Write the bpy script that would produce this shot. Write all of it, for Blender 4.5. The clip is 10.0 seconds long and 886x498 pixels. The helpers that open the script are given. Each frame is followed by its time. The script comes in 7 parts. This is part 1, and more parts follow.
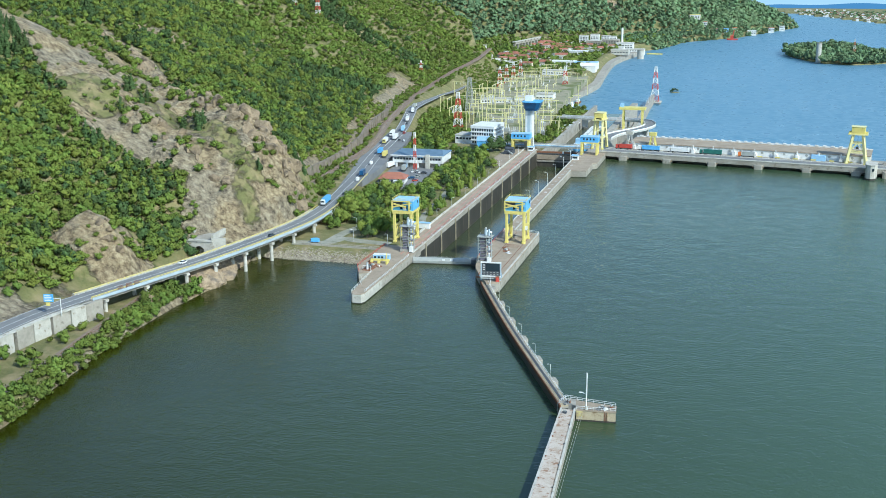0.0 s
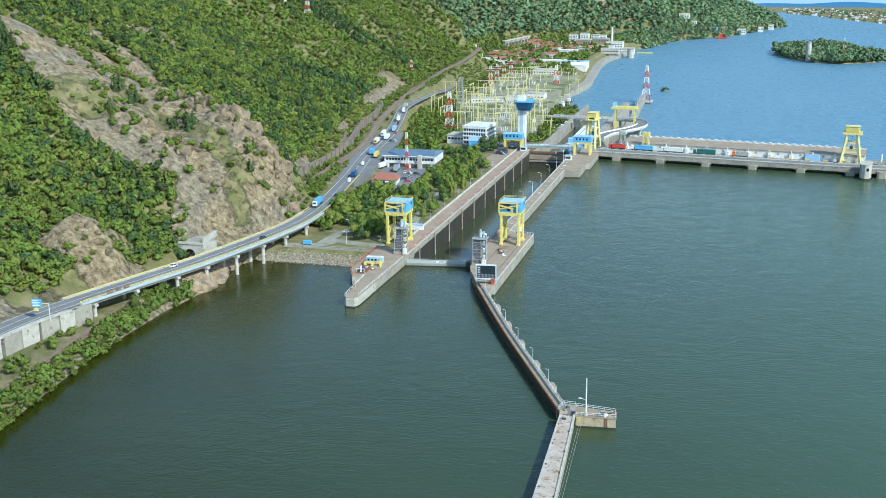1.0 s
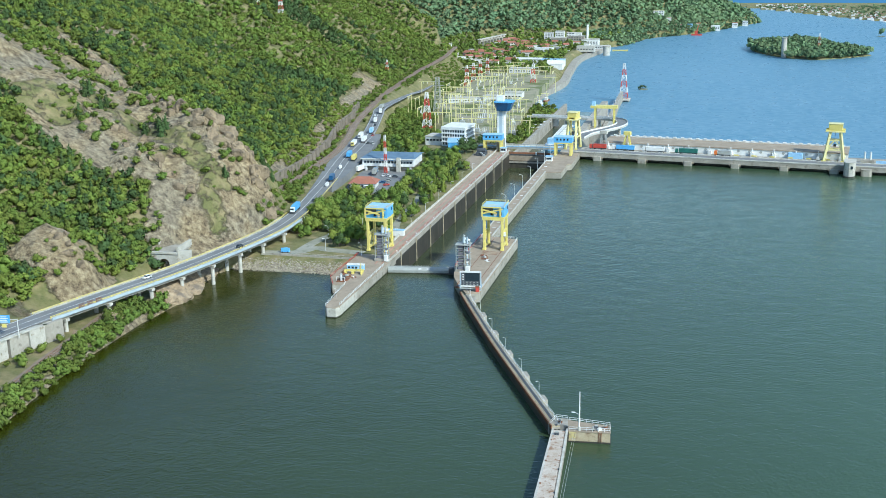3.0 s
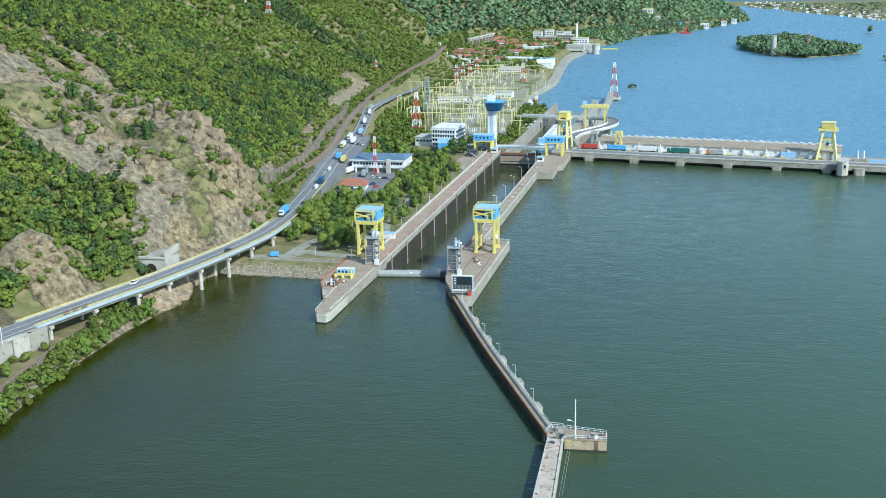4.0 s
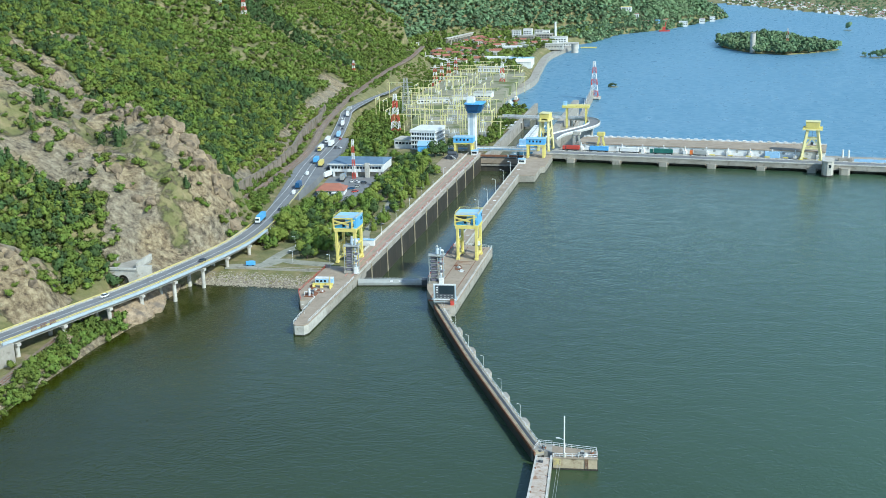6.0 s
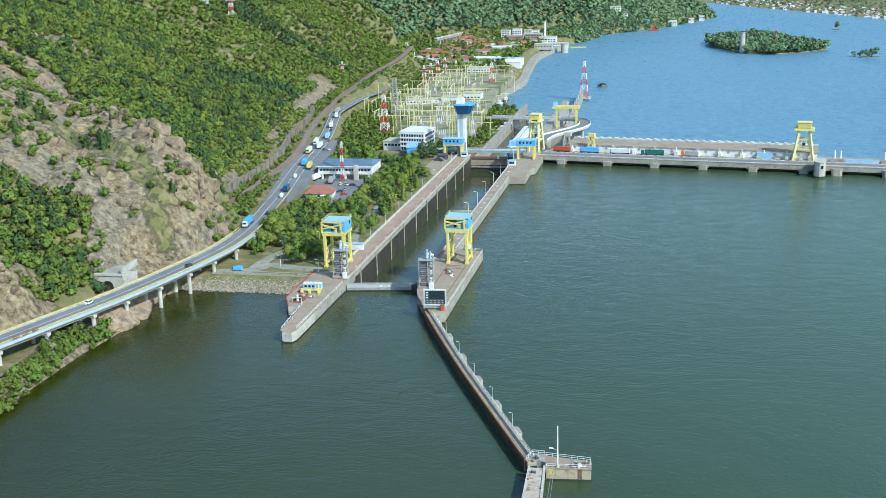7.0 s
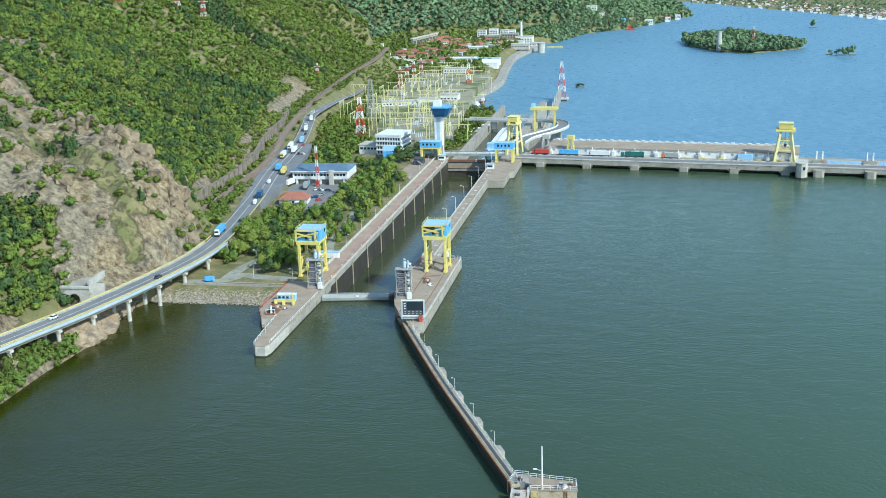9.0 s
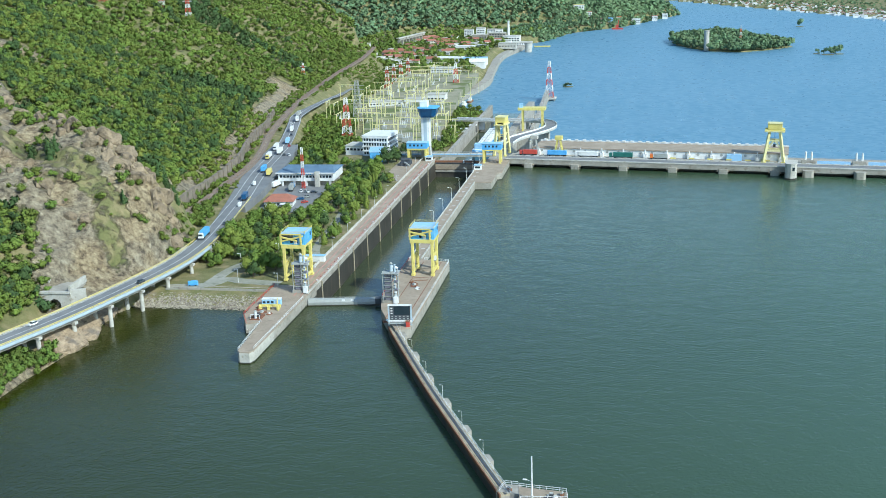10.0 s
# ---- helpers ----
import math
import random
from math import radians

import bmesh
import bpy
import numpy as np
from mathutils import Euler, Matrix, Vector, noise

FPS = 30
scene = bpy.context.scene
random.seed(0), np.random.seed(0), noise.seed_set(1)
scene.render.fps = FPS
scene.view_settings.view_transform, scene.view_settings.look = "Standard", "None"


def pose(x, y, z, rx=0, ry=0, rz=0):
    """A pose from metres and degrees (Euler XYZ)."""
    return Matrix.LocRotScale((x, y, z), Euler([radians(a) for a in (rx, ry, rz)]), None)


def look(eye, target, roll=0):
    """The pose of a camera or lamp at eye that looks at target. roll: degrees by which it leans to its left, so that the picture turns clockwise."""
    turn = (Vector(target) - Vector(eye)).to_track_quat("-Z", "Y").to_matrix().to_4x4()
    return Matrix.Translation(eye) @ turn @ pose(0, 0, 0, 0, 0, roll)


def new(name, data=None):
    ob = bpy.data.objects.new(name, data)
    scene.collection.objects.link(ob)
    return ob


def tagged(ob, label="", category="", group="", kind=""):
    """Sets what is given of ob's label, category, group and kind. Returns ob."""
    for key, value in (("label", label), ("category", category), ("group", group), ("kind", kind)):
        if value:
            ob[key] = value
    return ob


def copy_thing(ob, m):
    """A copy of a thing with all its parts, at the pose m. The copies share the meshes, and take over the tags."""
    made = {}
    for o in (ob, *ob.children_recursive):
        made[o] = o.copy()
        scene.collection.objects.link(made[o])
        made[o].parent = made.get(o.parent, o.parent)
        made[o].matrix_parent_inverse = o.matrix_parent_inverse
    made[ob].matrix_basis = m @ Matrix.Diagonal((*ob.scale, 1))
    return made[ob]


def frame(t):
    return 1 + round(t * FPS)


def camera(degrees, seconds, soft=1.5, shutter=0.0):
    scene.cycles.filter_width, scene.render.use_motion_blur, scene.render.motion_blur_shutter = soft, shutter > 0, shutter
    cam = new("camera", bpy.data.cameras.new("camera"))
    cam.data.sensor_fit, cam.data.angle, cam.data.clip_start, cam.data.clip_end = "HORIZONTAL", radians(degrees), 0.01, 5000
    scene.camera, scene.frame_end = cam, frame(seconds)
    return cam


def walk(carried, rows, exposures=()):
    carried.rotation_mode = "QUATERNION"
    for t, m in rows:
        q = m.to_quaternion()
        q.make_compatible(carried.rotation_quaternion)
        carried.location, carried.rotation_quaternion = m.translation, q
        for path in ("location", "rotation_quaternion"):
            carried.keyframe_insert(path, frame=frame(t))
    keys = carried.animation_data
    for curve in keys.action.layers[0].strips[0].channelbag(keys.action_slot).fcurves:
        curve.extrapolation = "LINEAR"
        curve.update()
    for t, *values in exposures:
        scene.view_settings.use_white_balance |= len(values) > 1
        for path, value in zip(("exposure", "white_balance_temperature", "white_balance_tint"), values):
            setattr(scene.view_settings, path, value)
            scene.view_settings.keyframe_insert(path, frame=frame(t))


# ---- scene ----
cam = camera(43.6, 10.0, soft=0.6)
PATH = [
    (0, (170.702, -525.7, 155.591), (170.157, -523.847, 155.071), -0.5),
    (0.5, (168.331, -522.809, 155.521), (167.796, -520.954, 155.0), -0.5),
    (1, (166.109, -519.839, 155.461), (165.584, -517.981, 154.939), -0.5),
    (1.5, (164.111, -516.664, 155.428), (163.597, -514.803, 154.907), -0.7),
    (2, (162.294, -513.37, 155.451), (161.791, -511.506, 154.927), -0.7),
    (2.5, (160.546, -509.961, 155.507), (160.053, -508.094, 154.983), -0.8),
    (3, (158.956, -506.499, 155.507), (158.474, -504.631, 154.982), -0.9),
    (4.5, (155.25, -495.786, 155.639), (154.794, -493.911, 155.111), -1.2),
    (5, (154.164, -492.243, 155.642), (153.717, -490.367, 155.114), -1.3),
    (5.5, (153.254, -488.651, 155.659), (152.816, -486.773, 155.13), -1.4),
    (7, (150.771, -477.879, 155.887), (150.36, -475.995, 155.356), -1.5),
    (7.5, (149.993, -474.269, 155.898), (149.591, -472.383, 155.367), -1.6),
    (8, (149.247, -470.646, 155.968), (148.855, -468.758, 155.436), -1.6),
    (8.5, (148.484, -467.183, 156.021), (148.103, -465.294, 155.488), -1.6),
    (9, (147.873, -463.634, 156.049), (147.501, -461.742, 155.516), -1.7),
    (9.5, (147.322, -460.104, 156.048), (146.96, -458.211, 155.514), -1.7),
    (10, (146.715, -456.451, 156.019), (146.365, -454.556, 155.484), -1.7),
]
walk(cam, [(t, look(eye, target, roll)) for t, eye, target, roll in PATH], exposures=[(0, 0.28, 5850, -2), (10, 0.30, 5800, -3)])

# ---- light ----
SUN = Vector((34, -22, 34)).normalized()
world = bpy.data.worlds.new("sky")
scene.world = world
world.use_nodes = True
wn = world.node_tree.nodes
sky = wn.new("ShaderNodeTexSky")
sky.sky_type, sky.sun_disc = "NISHITA", False
sky.sun_elevation, sky.sun_rotation = math.asin(SUN.z), math.atan2(SUN.x, SUN.y)
sky.altitude, sky.air_density, sky.dust_density, sky.ozone_density = 100, 1.0, 0.6, 1.5
world.node_tree.links.new(sky.outputs[0], wn["Background"].inputs[0])
wn["Background"].inputs[1].default_value = 0.175
lamp = bpy.data.lights.new("sun", "SUN")
lamp.energy, lamp.angle, lamp.color = 3.9, radians(0.55), (1.0, 0.95, 0.86)
sun = new("sun", lamp)
sun.matrix_world = look(SUN * 900, (0, 0, 0))


# ---- materials ----
def material(name, a, b=None, scale=1.0, rough=0.8, metal=0.0, bump=0.0, fine=None, spot=None, spots=(0.6, 0.7), spotscale=0.3, stretch=(1, 1, 1), random_tint=0.0, spec=0.5, plant=False):
    """Two colours mixed by a coarse and a fine noise at world scale; spot is a third colour in blotches."""
    m = bpy.data.materials.new(name)
    m.use_nodes = True
    n, l = m.node_tree.nodes, m.node_tree.links
    p = n["Principled BSDF"]
    p.inputs["Roughness"].default_value, p.inputs["Metallic"].default_value = rough, metal
    p.inputs["Specular IOR Level"].default_value = spec
    geo = n.new("ShaderNodeNewGeometry")
    mp = n.new("ShaderNodeVectorMath")
    mp.operation = "MULTIPLY"
    mp.inputs[1].default_value = stretch
    l.new(geo.outputs["Position"], mp.inputs[0])
    b = b or tuple(c * 0.75 for c in a)
    fine = fine or scale * 7

    def tex(sc, detail=4):
        t = n.new("ShaderNodeTexNoise")
        t.inputs["Scale"].default_value, t.inputs["Detail"].default_value = sc, detail
        l.new(mp.outputs[0], t.inputs["Vector"])
        return t

    def ramp(src, lo, hi):
        r = n.new("ShaderNodeMapRange")
        r.inputs[1].default_value, r.inputs[2].default_value = lo, hi
        l.new(src, r.inputs[0])
        return r.outputs[0]

    def mix(f, c1, c2):
        x = n.new("ShaderNodeMix")
        x.data_type = "RGBA"
        l.new(f, x.inputs[0])
        for c, s in ((c1, x.inputs[6]), (c2, x.inputs[7])):
            if isinstance(c, tuple):
                s.default_value = (*c, 1)
            else:
                l.new(c, s)
        return x.outputs[2]
    coarse, grain = tex(scale), tex(fine)
    both = n.new("ShaderNodeMath")
    both.operation = "MULTIPLY_ADD"
    l.new(coarse.outputs[0], both.inputs[0])
    both.inputs[1].default_value = 0.65
    half = n.new("ShaderNodeMath")
    half.operation = "MULTIPLY"
    l.new(grain.outputs[0], half.inputs[0])
    half.inputs[1].default_value = 0.35
    l.new(half.outputs[0], both.inputs[2])
    col = mix(ramp(both.outputs[0], 0.36, 0.64), a, b)
    if spot:
        col = mix(ramp(tex(spotscale).outputs[0], *spots), col, spot)
    if random_tint:
        info = n.new("ShaderNodeNewGeometry")
        pick = info.outputs["Random Per Island"]
        if plant:
            tree_tint = n.new("ShaderNodeAttribute")
            tree_tint.attribute_name = "tint"
            blend = n.new("ShaderNodeMix")
            blend.inputs[0].default_value = 0.12
            l.new(tree_tint.outputs["Fac"], blend.inputs[2])
            l.new(pick, blend.inputs[3])
            pick = blend.outputs[0]
        hsv = n.new("ShaderNodeHueSaturation")
        l.new(col, hsv.inputs["Color"])
        v = n.new("ShaderNodeMapRange")
        v.inputs[3].default_value, v.inputs[4].default_value = 1 - random_tint, 1 + random_tint
        l.new(pick, v.inputs[0])
        l.new(v.outputs[0], hsv.inputs["Value"])
        h = n.new("ShaderNodeMapRange")
        h.inputs[3].default_value, h.inputs[4].default_value = 0.5 - random_tint * 0.06, 0.5 + random_tint * 0.05
        l.new(pick, h.inputs[0])
        l.new(h.outputs[0], hsv.inputs["Hue"])
        col = hsv.outputs[0]
    l.new(col, p.inputs["Base Color"])
    if bump:
        bp = n.new("ShaderNodeBump")
        bp.inputs["Strength"].default_value, bp.inputs["Distance"].default_value = 1.0, bump
        l.new(both.outputs[0], bp.inputs["Height"])
        l.new(bp.outputs[0], p.inputs["Normal"])
    return m


CONCRETE = material("concrete", (0.40, 0.37, 0.32), (0.27, 0.25, 0.21), 0.12, 0.9, bump=0.05, spot=(0.17, 0.15, 0.12), spots=(0.58, 0.74), spotscale=0.35)
CONCRETE_PALE = material("pale_concrete", (0.55, 0.53, 0.48), (0.40, 0.38, 0.33), 0.3, 0.88, bump=0.04, spot=(0.26, 0.22, 0.16), spots=(0.6, 0.72), spotscale=0.5)
DECK = material("deck_concrete", (0.38, 0.31, 0.235), (0.28, 0.225, 0.165), 0.15, 0.9, bump=0.03, spot=(0.24, 0.19, 0.14), spots=(0.57, 0.75), spotscale=0.4)
WET_AND_SHADE = material("wet_concrete_and_shade", (0.060, 0.054, 0.044), (0.035, 0.033, 0.026), 0.1, 0.55, bump=0.06, spot=(0.10, 0.085, 0.06), spots=(0.55, 0.75), spotscale=0.25, stretch=(1, 1, 0.3))
STRIP = material("guide_strip", (0.42, 0.38, 0.28), (0.26, 0.22, 0.15), 0.4, 0.85)
WOODY = material("planked_walkway", (0.54, 0.48, 0.42), (0.40, 0.32, 0.25), 0.35, 0.9, bump=0.04, spot=(0.26, 0.15, 0.09), spots=(0.54, 0.68), spotscale=0.6)
ASPHALT = material("asphalt", (0.215, 0.22, 0.225), (0.155, 0.16, 0.165), 0.08, 0.92, bump=0.01, spot=(0.21, 0.205, 0.20), spots=(0.5, 0.7), spotscale=0.2)
PAINT_LINE = material("road_paint", (0.72, 0.72, 0.70), (0.5, 0.5, 0.49), 0.5, 0.8)
YELLOW = material("yellow_paint", (0.72, 0.62, 0.19), (0.62, 0.52, 0.16), 0.4, 0.55, spot=(0.42, 0.30, 0.10), spots=(0.64, 0.78), spotscale=0.7)
STAINED = material("stained_concrete", (0.50, 0.43, 0.30), (0.36, 0.29, 0.19), 0.25, 0.9, bump=0.05, spot=(0.22, 0.15, 0.09), spots=(0.55, 0.7), spotscale=0.5)
YELLOW_WORN = material("worn_yellow_paint", (0.58, 0.50, 0.22), (0.42, 0.34, 0.18), 0.6, 0.8, spot=(0.30, 0.24, 0.17), spots=(0.52, 0.62), spotscale=0.9)
YELLOW_PALE = material("pale_yellow_paint", (0.74, 0.68, 0.34), (0.64, 0.58, 0.28), 0.4, 0.6)
BLUE = material("blue_sheet", (0.13, 0.42, 0.78), (0.10, 0.34, 0.66), 0.5, 0.5, spot=(0.22, 0.50, 0.80), spots=(0.55, 0.8))
BLUE_PALE = material("pale_blue_sheet", (0.36, 0.58, 0.80), (0.28, 0.48, 0.70), 0.5, 0.55)
WHITE = material("white_paint", (0.78, 0.78, 0.77), (0.66, 0.66, 0.64), 0.3, 0.6, spot=(0.52, 0.51, 0.48), spots=(0.62, 0.78))
FASCIA = material("painted_girder", (0.44, 0.52, 0.58), (0.36, 0.43, 0.48), 0.2, 0.7)
GREY = material("grey_paint", (0.38, 0.39, 0.37), (0.30, 0.31, 0.29), 0.4, 0.6)
GREY_DARK = material("dark_metal_and_shade", (0.075, 0.085, 0.10), (0.05, 0.055, 0.065), 0.4, 0.6)
PURPLE_GREY = material("slate_louvre", (0.20, 0.19, 0.23), (0.15, 0.14, 0.17), 0.4, 0.6)
GLASS = material("dark_glass", (0.030, 0.045, 0.055), (0.02, 0.03, 0.04), 0.2, 0.08)
NAVY = material("navy_panel", (0.02, 0.10, 0.24), (0.015, 0.07, 0.17), 0.3, 0.3)
RED = material("red_paint", (0.55, 0.07, 0.05), (0.42, 0.06, 0.04), 0.4, 0.55)
PINK = material("faded_red_rail", (0.50, 0.24, 0.20), (0.38, 0.20, 0.17), 0.5, 0.8)
ORANGE = material("orange_paint", (0.75, 0.20, 0.04), (0.6, 0.15, 0.03), 0.4, 0.5)
GREEN = material("green_tarp", (0.03, 0.16, 0.13), (0.02, 0.12, 0.10), 0.4, 0.6)
RUST = material("rust", (0.26, 0.11, 0.055), (0.16, 0.075, 0.045), 0.8, 0.85)
TILE = material("roof_tile", (0.36, 0.14, 0.09), (0.26, 0.11, 0.08), 0.3, 0.85, random_tint=0.3)
SLATE = material("roof_sheet", (0.14, 0.21, 0.29), (0.10, 0.16, 0.23), 0.2, 0.6)
TYRE = material("rubber", (0.03, 0.03, 0.03), (0.02, 0.02, 0.02), 1.0, 0.9)
ROCK = material("rock", (0.42, 0.325, 0.215), (0.215, 0.16, 0.105), 0.35, 0.95, bump=1.1, fine=1.6, spot=(0.17, 0.14, 0.11), spots=(0.55, 0.72), spotscale=0.22)
RIPRAP = material("riprap", (0.39, 0.345, 0.275), (0.24, 0.205, 0.155), 0.5, 0.95, bump=0.3, random_tint=0.35)
BALLAST = material("ballast", (0.26, 0.20, 0.15), (0.18, 0.14, 0.11), 0.5, 0.95, bump=0.1)
GRAVEL = material("gravel", (0.34, 0.33, 0.28), (0.24, 0.24, 0.18), 0.1, 0.95, bump=0.04, spot=(0.2, 0.2, 0.15), spots=(0.55, 0.7))
LEAF = material("leaves", (0.165, 0.212, 0.040), (0.094, 0.140, 0.028), 0.03, 0.75, fine=0.5, random_tint=0.27, spec=0.2, plant=True)
LEAF_LIGHT = material("light_leaves", (0.205, 0.240, 0.046), (0.135, 0.178, 0.035), 0.05, 0.75, fine=0.5, random_tint=0.25, spec=0.2, plant=True)
LEAF_DARK = material("dark_leaves", (0.078, 0.122, 0.042), (0.052, 0.088, 0.032), 0.04, 0.8, fine=0.5, random_tint=0.26, spec=0.15, plant=True)
# paler and bluer than the near leaves: distance haze put into the colour
LEAF_FAR = material("hazed_leaves", (0.170, 0.245, 0.120), (0.110, 0.175, 0.090), 0.012, 0.8, fine=0.15, random_tint=0.3, spec=0.2, plant=True)
BARK = material("bark", (0.13, 0.09, 0.06), (0.08, 0.06, 0.04), 1.5, 0.9)
HOUSE_WALL = material("render_wall", (0.66, 0.62, 0.54), (0.52, 0.48, 0.42), 0.02, 0.85, random_tint=0.25)


def ground_material():
    """Layered, cracked rock where the land is rocky, dry grass and earth elsewhere."""
    m = material("hill_ground", (0.210, 0.195, 0.078), (0.110, 0.120, 0.040), 0.09, 0.95, bump=0.25, fine=0.9, spot=(0.29, 0.235, 0.125), spots=(0.46, 0.70), spotscale=0.12)
    n, l = m.node_tree.nodes, m.node_tree.links
    p = n["Principled BSDF"]
    grass = p.inputs["Base Color"].links[0].from_socket
    attr = n.new("ShaderNodeAttribute")
    attr.attribute_name = "rock"
    geo = n.new("ShaderNodeNewGeometry")
    layer = n.new("ShaderNodeMapping")
    layer.inputs["Rotation"].default_value = (radians(38), radians(-24), radians(15))
    layer.inputs["Scale"].default_value = (0.6, 1.15, 1.0)
    l.new(geo.outputs["Position"], layer.inputs["Vector"])

    def tex(src, sc, detail, rough):
        t = n.new("ShaderNodeTexNoise")
        t.inputs["Scale"].default_value, t.inputs["Detail"].default_value, t.inputs["Roughness"].default_value = sc, detail, rough
        l.new(src, t.inputs["Vector"])
        return t.outputs[0]

    def calc(op, a, b=0.0, c=0.0):
        k = n.new("ShaderNodeMath")
        k.operation = op
        for i, q in enumerate((a, b, c)):
            if isinstance(q, (int, float)):
                k.inputs[i].default_value = q
            else:
                l.new(q, k.inputs[i])
        return k.outputs[0]

    def span(src, lo, hi, to0=0.0, to1=1.0):
        r = n.new("ShaderNodeMapRange")
        r.inputs[1].default_value, r.inputs[2].default_value, r.inputs[3].default_value, r.inputs[4].default_value = lo, hi, to0, to1
        l.new(src, r.inputs[0])
        return r.outputs[0]

    def ramp(src, stops):
        r = n.new("ShaderNodeValToRGB")
        e = r.color_ramp.elements
        e[0].position, e[0].color = stops[0][0], (*stops[0][1], 1)
        e[1].position, e[1].color = stops[-1][0], (*stops[-1][1], 1)
        for q, c in stops[1:-1]:
            e.new(q).color = (*c, 1)
        l.new(src, r.inputs[0])
        return r.outputs[0]

    def mix(f, a, b, kind="MIX"):
        x = n.new("ShaderNodeMix")
        x.data_type, x.blend_type = "RGBA", kind
        l.new(f, x.inputs[0])
        l.new(a, x.inputs[6])
        if isinstance(b, tuple):
            x.inputs[7].default_value = (*b, 1)
        else:
            l.new(b, x.inputs[7])
        return x.outputs[2]
    patch = tex(geo.outputs["Position"], 0.045, 4, 0.5)
    grain = tex(geo.outputs["Position"], 0.5, 10, 0.75)
    strata = tex(layer.outputs[0], 0.30, 7, 0.6)
    relief = calc("ADD", calc("MULTIPLY", grain, 0.5), calc("MULTIPLY", strata, 0.5))
    warm = ramp(relief, [(0.39, (0.090, 0.066, 0.042)), (0.45, (0.255, 0.190, 0.112)), (0.52, (0.405, 0.318, 0.188)), (0.60, (0.56, 0.46, 0.29))])
    cool = ramp(relief, [(0.39, (0.085, 0.070, 0.051)), (0.45, (0.235, 0.193, 0.134)), (0.53, (0.375, 0.318, 0.22)), (0.61, (0.52, 0.45, 0.32))])
    stone = mix(span(patch, 0.44, 0.58), warm, cool)
    cracks = n.new("ShaderNodeTexVoronoi")
    cracks.feature = "DISTANCE_TO_EDGE"
    cracks.inputs["Scale"].default_value = 0.22
    warp = n.new("ShaderNodeVectorMath")
    warp.operation = "MULTIPLY_ADD"
    wob = n.new("ShaderNodeTexNoise")
    wob.inputs["Scale"].default_value, wob.inputs["Detail"].default_value = 0.25, 4
    l.new(geo.outputs["Position"], wob.inputs["Vector"])
    l.new(wob.outputs["Color"], warp.inputs[0])
    warp.inputs[1].default_value = (7, 7, 7)
    l.new(layer.outputs[0], warp.inputs[2])
    l.new(warp.outputs[0], cracks.inputs["Vector"])
    gap = span(cracks.outputs["Distance"], 0.0, 0.09, 1.0, 0.0)
    stone = mix(calc("MULTIPLY", gap, 0.3), stone, (0.075, 0.06, 0.045))
    edge = calc("MULTIPLY_ADD", tex(geo.outputs["Position"], 0.22, 9, 0.7), 1.6, calc("SUBTRACT", attr.outputs["Fac"], 0.8))
    l.new(mix(span(edge, 0.36, 0.64), grass, stone), p.inputs["Base Color"])
    bp = [k for k in n if k.bl_idname == "ShaderNodeBump"][0]
    l.new(calc("MULTIPLY", relief, span(edge, 0.36, 0.64, 0.3, 1.0)), bp.inputs["Height"])
    bp.inputs["Distance"].default_value = 5.0
    return m


